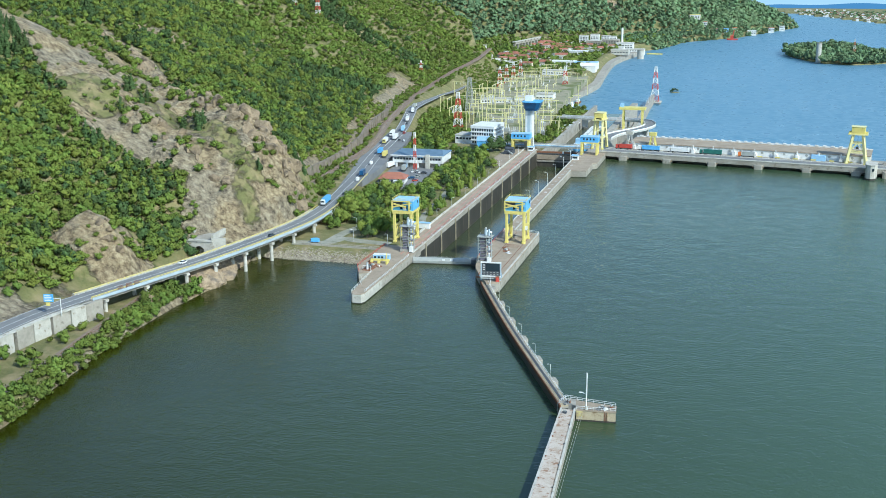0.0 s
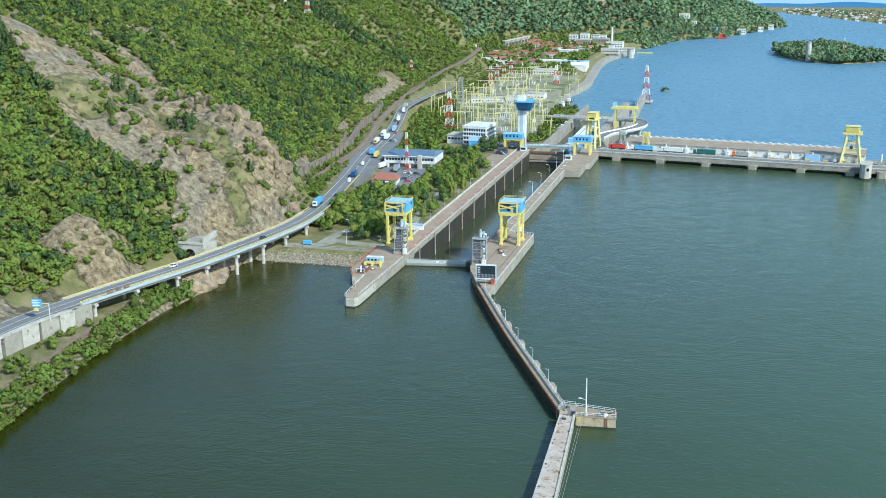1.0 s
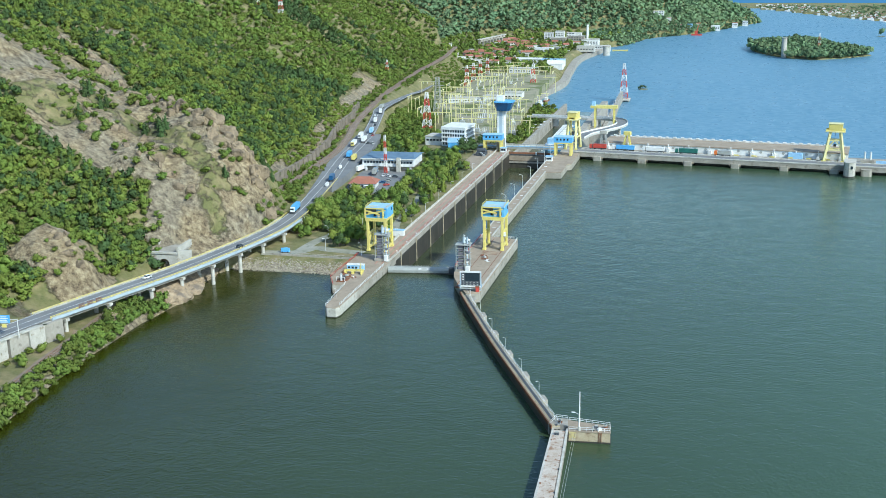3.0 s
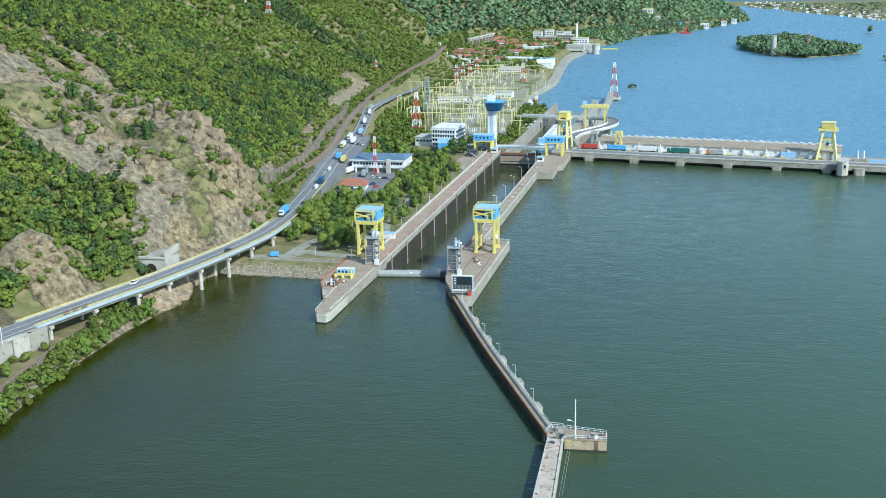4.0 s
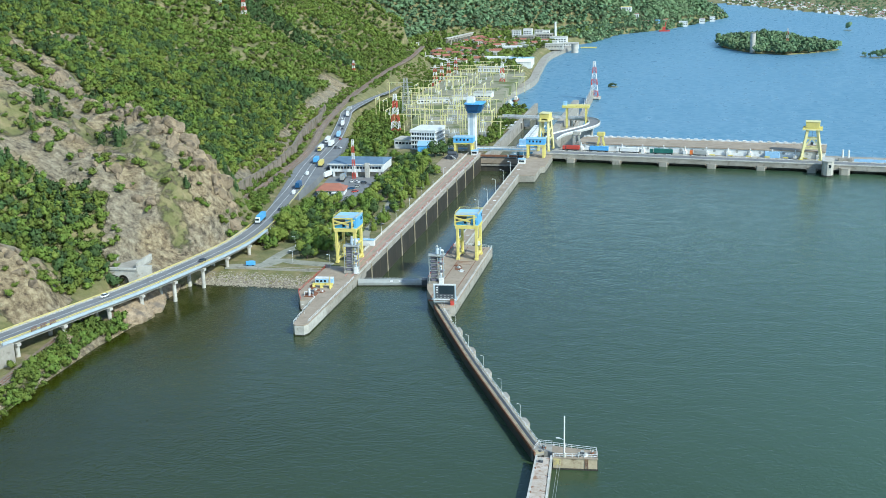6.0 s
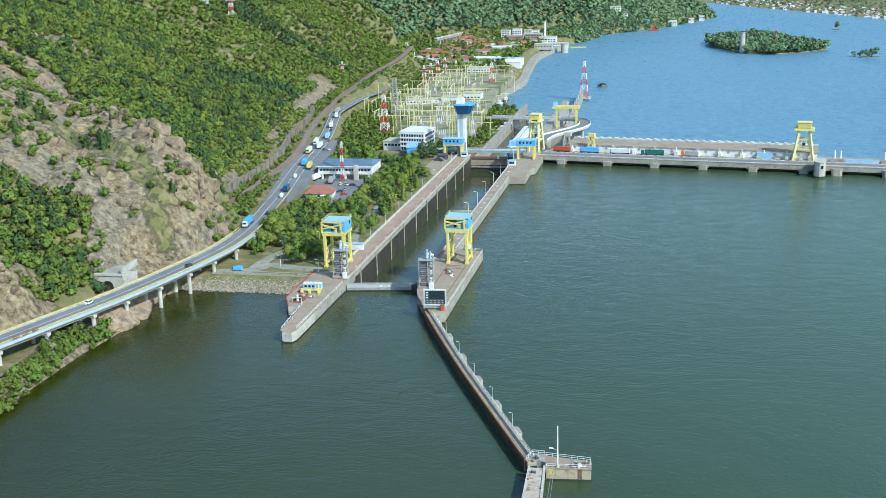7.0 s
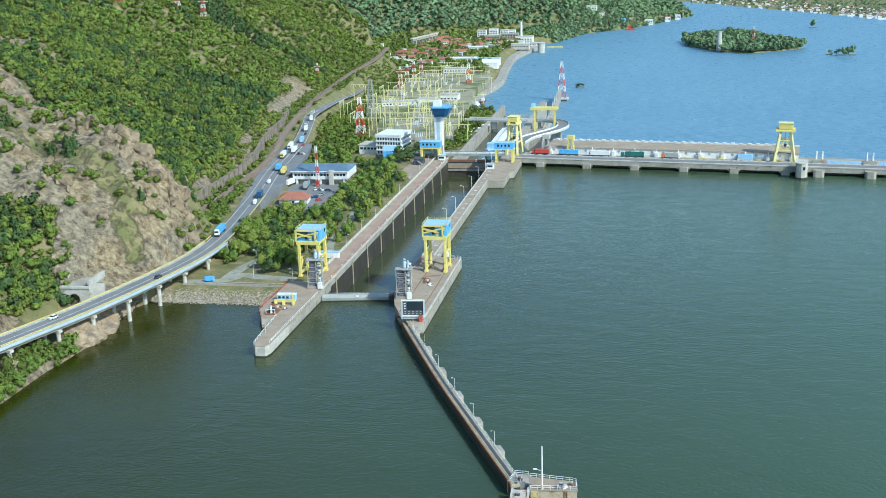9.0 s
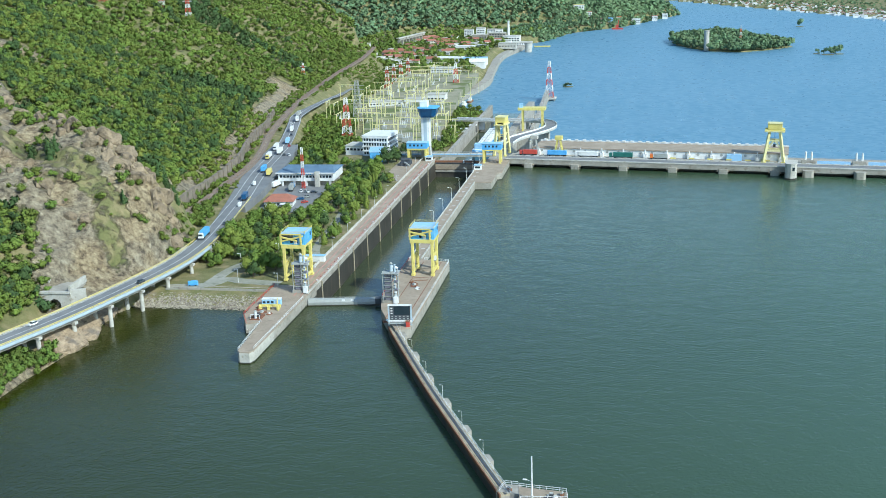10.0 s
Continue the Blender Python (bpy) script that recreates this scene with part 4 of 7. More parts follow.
for k in range(9):
    y = -190 - 15 * k
    part("mooring_bollard", Mesh().tube((113.9 - 0.066 * (y + 176), y, 4.0), (113.9 - 0.066 * (y + 176), y, 4.4), 0.2, 0.27, 8), GREY_DARK, walkway)
    part("mooring_bollard", Mesh().tube((109.9 - 0.046 * (y + 176), y + 5, 4.0), (109.9 - 0.046 * (y + 176), y + 5, 4.4), 0.2, 0.27, 8), RUST, walkway)

DOLPHIN = [(114.9, -176.6), (128.2, -175.4), (127.6, -170.4), (113.8, -168.9)]
dolphin = thing("mooring_platform", "yellowed concrete mooring platform with a railing", "platform", kind="structure")
part("body", Mesh().prism(DOLPHIN, -10, 3.7), STAINED, dolphin, "yellow-brown stained concrete")
part("deck_slab", Mesh().prism([(114.7, -176.8), (128.4, -175.6), (127.8, -170.2), (113.6, -168.7)], 3.7, 4.1), DECK, dolphin)
part("landing", Mesh().prism([(107.6, -172.0), (114.4, -173.0), (114.4, -167.5), (110.0, -167.2)], -10, 4.0), CONCRETE, dolphin, "landing joining the guide wall")
part("stained_face", Mesh().prism([(115.0, -176.75), (117.2, -176.55), (117.2, -176.4), (115.0, -176.6)], 1.6, 3.7), YELLOW_WORN, dolphin, "worn yellow paint on the end of the face")
part("tide_band", Mesh().prism([(114.7, -176.8), (128.4, -175.6), (127.8, -170.2), (113.6, -168.7)], -1, 0.5), WET_AND_SHADE, dolphin)
rungs = Mesh().box(124.5, 124.62, -175.97, -175.7, 0.6, 4.0).box(125.3, 125.42, -175.9, -175.65, 0.6, 4.0)
for k in range(8):
    rungs.beam((124.5, -175.85, 0.9 + 0.38 * k), (125.4, -175.8, 0.9 + 0.38 * k), 0.09, 0.09)
part("ladder", rungs, RUST, dolphin, "rusty boat ladder")
railing("platform_railing", [(115, -176.5, 4.1), (128.2, -175.3, 4.1), (127.5, -170.5, 4.1), (114, -169.0, 4.1)], 1.2, WHITE, 1.9, "white railing round the mooring platform")
railing("platform_railing", [(108.4, -172.2, 4.0), (109.6, -167.6, 4.0), (113.4, -167.8, 4.0)], 1.2, WHITE, 1.9, "white railing at the landing")
mast = thing("signal_mast", "tall white tapered mast with a small side lamp", "mast", pose(118.2, -176.0, 4.1))
part("pole", Mesh().tube((0, 0, 0), (0, 0, 13.4), 0.26, 0.2, 12), WHITE, mast)
part("base", Mesh().tube((0, 0, 0), (0, 0, 1.4), 0.5, 0.4, 12), CONCRETE_PALE, mast)
part("lamp_arm", Mesh().beam((0, 0, 5.6), (-1.6, 0.4, 6.0), 0.1), WHITE, mast)
part("lamp_head", Mesh().box(-2.6, -1.5, 0.2, 0.6, 5.85, 6.15, 0.1), WHITE, mast)
for i, (x, y, mt) in enumerate(((123.4, -173.2, GREY_DARK), (124.6, -174.6, WHITE), (126.4, -172.6, RUST), (122.6, -174.9, GREY_DARK), (111.4, -171.0, RUST), (111.6, -180.5, GREY_DARK))):
    ob = thing("winch_block", "small weathered mooring gear on the platform", "mooring gear", pose(x, y, 4.1 if i < 5 else 4.0, 0, 0, 35 * i), group="mooring gear")
    part("body", Mesh().box(-0.7, 0.7, -0.4, 0.4, 0, 0.7, 0.15), mt, ob)
    part("drum", Mesh().tube((-0.5, 0, 0.9), (0.5, 0, 0.9), 0.32, 0.32, 10), GREY, ob)
line = thing("mooring_cable", "two thin pale cables beside the walkway", "cable")
for k in range(2):
    part("cable", Mesh().tube((116.4 + k * 0.7, -176.2, 2.8), (120.6 + k * 0.9, -262, 3.0), 0.045, 0.045, 6), GREY, line)


# ---- road, bridge and railway ----
CRAG = material("brown_crag", (0.33, 0.255, 0.165), (0.175, 0.135, 0.09), 0.2, 0.95, bump=1.2, fine=1.1, spot=(0.09, 0.07, 0.05), spots=(0.52, 0.68), spotscale=0.3)
STONEWALL = material("old_stone_wall", (0.27, 0.22, 0.17), (0.17, 0.14, 0.11), 0.25, 0.92, bump=0.15, spot=(0.10, 0.10, 0.05), spots=(0.56, 0.7), spotscale=0.2)
ROAD = [(-121, -330, 12), (-118, -230, 12), (-115.5, -165, 12), (-108.5, -130, 12), (-97.5, -94, 12), (-86.5, -58, 12), (-77, -15, 12), (-71.5, 21, 12), (-71.5, 50, 12), (-75.5, 81, 11.4), (-81, 112, 10.9), (-90, 163, 10.4), (-105, 237, 10.2), (-113.5, 292, 10.2), (-124, 354, 10.1), (-147, 450, 9.9), (-157, 488, 9.2), (-163, 533, 8), (-168, 577, 6), (-175, 643, 3), (-177, 700, 0), (-186, 780, -3)]
SPAN = ROAD[3:9]
road = thing("road", "grey two-lane asphalt road along the hill foot", "road", kind="structure")
part("carriageway", ribbon(ROAD, -5.2, 5.2, -0.4, 0.06, 5), ASPHALT, road)
part("lay_by", ribbon([(-82, 108, 10.9), (-95, 165, 10.4), (-111, 235, 10.2), (-120, 290, 10.15), (-127, 350, 10.1)], -3.5, 4, -1.6, 0.02, 6), ASPHALT, road, "wider asphalt lay-by before the checkpoint")
part("lay_by", ribbon([(-86, 145, 10.3), (-89, 185, 10.1), (-96, 235, 10.1), (-104, 290, 10.1), (-116, 345, 10)], -4, 4.5, -6.5, 0.03, 6), ASPHALT, road)
for off in (-4.8, 4.55):
    part("edge_line", ribbon(ROAD, off, off + 0.28, 0.062, 0.068, 5), PAINT_LINE, road)
part("centre_line", ribbon(ROAD, -0.14, 0.14, 0.062, 0.068, 5), PAINT_LINE, road)
bridge = thing("road_bridge", "long curved concrete viaduct carrying the road over the bank", "bridge", kind="structure")
part("deck_slab", ribbon(SPAN, -6.6, 6.4, -0.9, -0.42, 4), CONCRETE_PALE, bridge)
part("fascia", ribbon(SPAN, 6.2, 6.6, -0.75, 0.45, 4), FASCIA, bridge, "pale blue-grey edge girder")
part("fascia", ribbon(SPAN, -6.8, -6.4, -1.3, 0.45, 4), CONCRETE_PALE, bridge)
for off in (-4.6, -1.5, 1.6, 4.7):
    part("girder", ribbon(SPAN, off - 0.4, off + 0.4, -2.3, -0.9, 4), CONCRETE, bridge)
part("footway", ribbon(SPAN, 5.2, 6.2, -0.42, 0.25, 4), CONCRETE_PALE, bridge)
part("footway", ribbon(SPAN, -6.4, -5.2, -0.42, 0.25, 4), CONCRETE_PALE, bridge)
ps, hs = curve_points(SPAN, 1.0)
for yy in (-122, -99.5, -77, -58, -36.5, -15, 6, 27):
    p, h = min(zip(ps, hs), key=lambda q: abs(q[0].y - yy))
    if p:
        r = Vector((h.y, -h.x, 0))
        for off in (4.6, -3.6):
            c = p + r * off
            pier = part("pier_column", Mesh().tube((c.x, c.y, -6), (c.x, c.y, 8.7), 1.0, 0.9, 14), CONCRETE_PALE, bridge)
        a, b = p + r * 6.1, p - r * 5.6
        part("pier_cap", Mesh().beam((a.x, a.y, 9.2), (b.x, b.y, 9.2), 1.9, 1.1), CONCRETE_PALE, bridge)
for end, s in ((0, -1), (-1, 1)):
    p, h = ps[end], hs[end]
    r = Vector((h.y, -h.x, 0))
    q = [p + r * 6.6, p - r * 6.6, p - r * 6.6 + h * 12 * s, p + r * 6.6 + h * 12 * s]
    part("abutment", Mesh().prism([tuple(v[:2]) for v in q], -3, 11.0), CONCRETE_PALE, bridge, "concrete abutment")
for nm, off, lo, hi in (("guard_rail", 5.45, ROAD[3:12], "outer"), ("guard_rail", -5.5, ROAD[3:10], "inner")):
    rail = thing("guard_rail", "long yellow steel guard rail along the road", "guard rail", group="guard rails")
    part("beam", ribbon(lo, off - 0.05, off + 0.05, 0.8, 1.02, 4), YELLOW, rail)
    part("beam", ribbon(lo, off - 0.05, off + 0.05, 0.42, 0.55, 4), YELLOW, rail)
    pp, hh = curve_points(lo, 4.0)
    for p, h in zip(pp, hh):
        c = p + Vector((h.y, -h.x, 0)) * off
        part("post", Mesh().beam(c, c + Vector((0, 0, 1.1)), 0.14), YELLOW, rail)
mesh_fence = thing("bridge_fence", "brown mesh fence panels on the viaduct edge", "fence")
pp, hh = curve_points(ROAD[3:6], 3.2)
for p, h in list(zip(pp, hh))[3:6]:
    r = Vector((h.y, -h.x, 0))
    a, b = p + r * 6.3, p + r * 6.3 + h * 3.0
    grid = Mesh().beam((a.x, a.y, 14.2), (b.x, b.y, 14.2), 0.09, 0.09).beam((a.x, a.y, 12.8), (b.x, b.y, 12.8), 0.09, 0.09)
    for n in range(1, 9):
        c = a.lerp(b, n / 9)
        grid.beam((c.x, c.y, 12.8), (c.x, c.y, 14.2), 0.06, 0.06)
    for n in range(1, 4):
        grid.beam((a.x, a.y, 12.8 + 0.35 * n), (b.x, b.y, 12.8 + 0.35 * n), 0.04, 0.05)
    part("panel", grid, RUST, mesh_fence)
    part("post", Mesh().beam((a.x, a.y, 12), (a.x, a.y, 14.3), 0.16), RUST, mesh_fence)

wall = thing("retaining_wall", "tall grey stained concrete retaining wall below the road", "retaining wall", kind="structure")
LINE = [(-112.5, -330, 0), (-110, -230, 0), (-107.6, -168, 0), (-101.5, -139, 0)]
pp, hh = curve_points(LINE, 9.5)
for i, (p, h) in enumerate(zip(pp, hh)):
    r = Vector((h.y, -h.x, 0))
    c, e = p, p + h * 9.35
    q = [c - r * 1.2, c + r * (0.3 + 0.1 * (i % 2)), e + r * (0.3 + 0.1 * (i % 2)), e - r * 1.2]
    part("wall_panel", Mesh().prism([tuple(v[:2]) for v in q], 0, 11.9), (CONCRETE_PALE, CONCRETE)[i % 2], wall)
part("coping", ribbon([(x, y, 12) for x, y, z in LINE], -1.4, 0.7, -0.1, 0.5, 9), CONCRETE_PALE, wall)
sidewall = thing("rail_retaining_wall", "long brownish stone retaining wall above the railway", "retaining wall", kind="structure")
pp, hh = curve_points([(-113, 112, 12), (-119, 178, 12), (-126.5, 257, 12), (-143, 322, 12), (-158.5, 406, 11), (-172, 470, 11)], 8.0)
for i, (p, h) in enumerate(zip(pp, hh)):
    r = Vector((h.y, -h.x, 0))
    e = p + h * 7.85
    q = [p - r * 1.5, p + r * (0.2 + 0.15 * (i % 3)), e + r * (0.2 + 0.15 * (i % 3)), e - r * 1.5]
    part("wall_panel", Mesh().prism([tuple(v[:2]) for v in q], 6, p.z + 5.6 + 0.8 * math.sin(i * 0.5)), STONEWALL, sidewall)

RAILWAY = [[(-79, -330, 4.2), (-84, -250, 4.2), (-86.2, -205, 4.2), (-87.5, -182, 4.2), (-91, -155, 4.2), (-94.5, -121, 4.2), (-99, -88, 4.2), (-103.5, -55, 4.2), (-106, -31, 4.2)],
           [(-100, 96, 11.4), (-107.5, 125, 11.2), (-112, 178, 11.2), (-119, 257, 11.2), (-130, 315, 11.0), (-148, 389, 11), (-164, 471, 11), (-182, 576, 10.3), (-192, 661, 10.3), (-200, 741, 11.3), (-203, 803, 13.2), (-203, 873, 15.2), (-206, 940, 17), (-219, 1048, 19)]]
for track in RAILWAY:
    ob = thing("railway", "single railway track on brown ballast", "railway", kind="structure")
    part("ballast_bed", ribbon(track, -2.6, 2.6, -1.6, 0.1, 6), BALLAST, ob)
    for off in (-0.76, 0.68):
        part("rail", ribbon(track, off, off + 0.1, 0.2, 0.36, 6), RUST, ob)
    ps, hs = curve_points(track, 1.6)
    ties = Mesh()
    for p, h in list(zip(ps, hs))[:160]:
        r = Vector((h.y, -h.x, 0))
        ties.beam(p + r * 1.25 + Vector((0, 0, 0.15)), p - r * 1.25 + Vector((0, 0, 0.15)), 0.28, 0.2)
    part("sleepers", ties, CONCRETE, ob)

portal = thing("tunnel_portal", "pale concrete railway tunnel portal with wing walls", "tunnel portal", pose(-106, -31, 4.2, 0, 0, 3), kind="structure")
m = Mesh()
arc = [(-2.7, 0.0), (-2.7, 2.6)] + [(-2.7 * math.cos(a), 2.6 + 2.7 * math.sin(a)) for a in (math.pi * i / 10 for i in range(1, 10))] + [(2.7, 2.6), (2.7, 0.0)]
rim = []
for x, z in arc:
    rim.append((-7.5 if x < -2 else 7.5 if x > 2 else x * 2.8, 7.8 if z > 2.7 else z * 3.0))
n = len(arc)
for y in (0.0, 9.0):
    m.add([(x, y, z) for x, z in arc] + [(x, y, z) for x, z in rim], [(i, i + 1, n + i + 1, n + i) for i in range(n - 1)])
m.add([(x, 0, z) for x, z in arc] + [(x, 9, z) for x, z in arc], [(i, i + 1, n + i + 1, n + i) for i in range(n - 1)])
m.add([(x, 0, z) for x, z in rim] + [(x, 9, z) for x, z in rim], [(i, i + 1, n + i + 1, n + i) for i in range(n - 1)])
part("front_wall", m, CONCRETE_PALE, portal)
# dark sheet across the short bore, coloured as the unlit depth behind it
part("bore_end", Mesh().box(-2.8, 2.8, 8.4, 8.8, 0, 5.4), GREY_DARK, portal, "dark sheet standing in for the shade inside the tunnel")
part("wing_wall", Mesh().prism([(7.5, 0), (13.5, 2.0), (13.5, 3.2), (7.5, 1.4)], -2, 9.6), CONCRETE_PALE, portal)
part("wing_wall", Mesh().prism([(-7.5, 0), (-12.5, -4.0), (-13, -3), (-7.5, 1.4)], -2, 6.2), CONCRETE, portal)
part("parapet", Mesh().box(-7.8, 7.8, -0.5, 0.9, 7.8, 8.7), CONCRETE_PALE, portal)
part("cover_slab", Mesh().box(-6.5, 7.5, 0.9, 16, 7.3, 8.3), CONCRETE, portal)
part("side_wall", Mesh().box(6.5, 7.6, 0.9, 17, 8.3, 11.2), CONCRETE_PALE, portal)
part("side_wall", Mesh().box(-7.5, -6.5, 9, 17, 8.3, 11.0), CONCRETE_PALE, portal)

sign = thing("road_sign", "blue road sign on a pole beside the road", "road sign", pose(-103.2, -153, 11.5, 0, 0, 12))
part("pole", Mesh().tube((0, 0, 0), (0, 0, 7.6), 0.16, 0.14, 8), WHITE, sign)
part("arm", Mesh().beam((0, 0, 7.3), (-6.5, 0, 7.3), 0.2), WHITE, sign)
part("board", Mesh().box(-7.0, -2.8, -0.15, -0.02, 5.9, 9.2, 0.02), BLUE, sign)
part("board", Mesh().box(-6.2, -4.4, -0.16, -0.03, 4.2, 5.6, 0.02), YELLOW, sign)
for k in range(4):
    part("text_bar", Mesh().box(-6.6, -3.6 - 0.4 * (k % 2), -0.19, -0.155, 6.3 + k * 0.7, 6.6 + k * 0.7), WHITE, sign)

# ---- dam ----
DAM = pose(53, 316, 0, 0, 0, -7.3)
dam = thing("dam", "long concrete dam with a road along its crest", "dam", DAM, kind="structure")
part("crest_deck", Mesh().box(-2, 900, -1, 22, 3.8, 5.6), CONCRETE, dam)
part("crest_road", Mesh().box(-2, 900, 1.4, 11, 5.6, 5.72), ASPHALT, dam, "asphalt road on the crest")
part("front_kerb", Mesh().box(-2, 900, -1.2, 0.4, 5.6, 6.2), CONCRETE_PALE, dam)
part("back_kerb", Mesh().box(-2, 900, 11, 11.6, 5.6, 6.1), CONCRETE_PALE, dam)
part("front_beam", Mesh().box(-2, 900, -1.1, -0.1, 2.4, 3.8), CONCRETE, dam)
# dark wet-concrete colour here puts the shade under the crest into the wall
part("gallery_wall", Mesh().box(-2, 900, 5, 7, -30, 3.8), WET_AND_SHADE, dam, "shaded wall below the crest")
part("upstream_apron", Mesh().box(-2, 900, 6, 46, -32, 3.4), CONCRETE, dam)
for k in range(6):
    part("crest_pier", Mesh().box(12 + k * 33.5, 18 + k * 33.5, -2.6, 6, -12, 3.2, 0.5), CONCRETE, dam)
    part("pier_step", Mesh().box(11 + k * 33.5, 19 + k * 33.5, -2.0, 5, 1.6, 2.6), DECK, dam)
dash = [part("lane_dash", Mesh().box(4 + k * 6, 7.5 + k * 6, 11.8, 12.1, 5.6, 6.3), PAINT_LINE, dam) for k in range(60)]
powerhouse = thing("powerhouse", "low pale powerhouse hall with a long flat roof", "powerhouse", DAM)
part("front_wall", Mesh().box(14, 190, 20.5, 21.5, 5.6, 10.2), WHITE, powerhouse)
part("hall", Mesh().box(14, 190, 21.5, 47, -26, 9.8), CONCRETE_PALE, powerhouse)
roof = part("roof", Mesh().box(13.5, 190.5, 20.0, 47.6, 10.2, 10.8), DECK, powerhouse, "dusty brown flat roof")
part("roof_edge", Mesh().box(13.5, 190.5, 47.0, 48.0, 10.8, 11.6), WHITE, powerhouse)
for k in range(30):
    part("roof_vent", Mesh().box(16 + k * 5.8, 18.4 + k * 5.8, 46.6, 48.4, 11.6, 12.2), WHITE, roof)
for k in range(22):
    part("round_window", Mesh().tube((20 + k * 7.9, 20.55, 8.6), (20 + k * 7.9, 20.38, 8.6), 0.95, 0.95, 14), GREY, powerhouse, "round louvred opening")
for k in range(12):
    part("buttress", Mesh().box(17 + k * 15.2, 19.6 + k * 15.2, 18.0, 20.5, 5.6, 8.4, 0.2).tube((18.3 + k * 15.2, 18.6, 8.4), (18.3 + k * 15.2, 18.6, 11.4), 0.45, 0.35, 10), WHITE, powerhouse, "white buttress with a post")
part("end_wall", Mesh().box(150, 160, 17.0, 20.4, 5.6, 9.6, 0.2), BLUE_PALE, powerhouse)
for k in range(8):
    u0 = 200 + k * 32
    pier = part("spillway_pier", Mesh().box(u0, u0 + 7, -6, 6, -14, 4.6, 1.5), CONCRETE, dam)
    for j in (1.6, 5.4):
        part("hoist_post", Mesh().tube((u0 + j, 16, 5.6), (u0 + j, 16, 13.5), 0.75, 0.55, 10), WHITE, pier)
    part("hoist_base", Mesh().box(u0 - 1, u0 + 8, 13, 18.5, 5.6, 8.2, 0.4), CONCRETE, pier)
    part("barrier_panel", Mesh().box(u0 + 9, u0 + 30, 12.5, 13.2, 5.6, 8.0), BLUE_PALE, dam, "pale blue barrier between the piers")
nose = thing("pier_tower", "pale concrete pier head standing out of the water", "pier tower", DAM @ pose(192.5, -8.5, 0), kind="structure")
part("shaft", Mesh().prism([(-3.6, 8), (-3.6, -3), (-2.4, -6), (0, -7), (2.6, -6), (3.8, -3), (3.8, 8)], -12, 10.2), CONCRETE_PALE, nose)
part("cap", Mesh().prism([(-3.9, 8.2), (-3.9, -3.2), (-2.6, -6.3), (0, -7.3), (2.8, -6.3), (4.1, -3.2), (4.1, 8.2)], 10.2, 10.8), CONCRETE_PALE, nose)
part("window", Mesh().box(1.0, 2.4, -6.9, -6.0, 6.4, 8.4), GLASS, nose)
part("tide_band", Mesh().prism([(-3.9, 8.2), (-3.9, -3.2), (-2.6, -6.3), (0, -7.3), (2.8, -6.3), (4.1, -3.2), (4.1, 8.2)], -2, 1.2), WET_AND_SHADE, nose)


def dam_crane(m, label, h=25.5):
    ob = thing("dam_crane", label, "gantry crane", m, group="cranes on the dam")
    for x, sx in ((-6.5, 3.2), (6.5, -3.2)):
        for y in (-4.0, 4.0):
            part("leg", Mesh().beam((x, y, 0.8), (x + sx, y * 0.7, h), 1.6), YELLOW_PALE, ob)
            part("bogie", Mesh().box(x - 1.6, x + 1.6, y - 0.8, y + 0.8, 0, 1.0, 0.2), YELLOW, ob)
        for f in (0.1, 0.35, 0.62):
            part("side_tie", Mesh().beam((x + sx * f, -4 * (1 - 0.3 * f), 0.8 + (h - 0.8) * f), (x + sx * f, 4 * (1 - 0.3 * f), 0.8 + (h - 0.8) * f), 0.6), YELLOW_PALE, ob)
    for y in (-4, 4):
        part("cross_tie", Mesh().beam((-5.3, y * 0.88, h * 0.40), (5.3, y * 0.88, h * 0.40), 0.9), YELLOW_PALE, ob)
        part("cross_tie", Mesh().beam((-4.3, y * 0.78, h * 0.72), (4.3, y * 0.78, h * 0.72), 0.8), YELLOW_PALE, ob)
        part("brace", Mesh().beam((-5.3, y * 0.88, h * 0.40), (0, y * 0.8, h * 0.72), 0.5), YELLOW_PALE, ob)
        part("brace", Mesh().beam((5.3, y * 0.88, h * 0.40), (0, y * 0.8, h * 0.72), 0.5), YELLOW_PALE, ob)
    part("platform", Mesh().box(-6.6, 6.6, -4.4, 4.4, h, h + 0.8), YELLOW_PALE, ob)
    part("trolley_rail", Mesh().box(-6.4, 6.4, -3.4, -2.4, h + 0.8, h + 1.9), YELLOW, ob)
    part("trolley_rail", Mesh().box(-6.4, 6.4, 2.4, 3.4, h + 0.8, h + 1.9), YELLOW, ob)
    house = part("machine_house", Mesh().box(-4.6, 4.6, -3.6, 3.6, h + 1.9, h + 5.6, 0.2), YELLOW, ob)
    part("roof", Mesh().box(-4.9, 4.9, -3.9, 3.9, h + 5.6, h + 5.9), YELLOW_PALE, house)
    part("hook_block", Mesh().box(-0.9, 0.9, -0.7, 0.7, h * 0.5, h * 0.58, 0.2), GREY_DARK, ob)
    part("cable", Mesh().beam((0, 0, h * 0.58), (0, 0, h), 0.14), GREY_DARK, ob)
    return ob


dam_crane(DAM @ pose(181, 16, 5.7), "pale yellow tapered gantry crane on the dam crest", 21)
dam_crane(pose(46.5, 335, 5.2, 0, 0, 82), "pale yellow tapered crane beside the lock gate", 22)
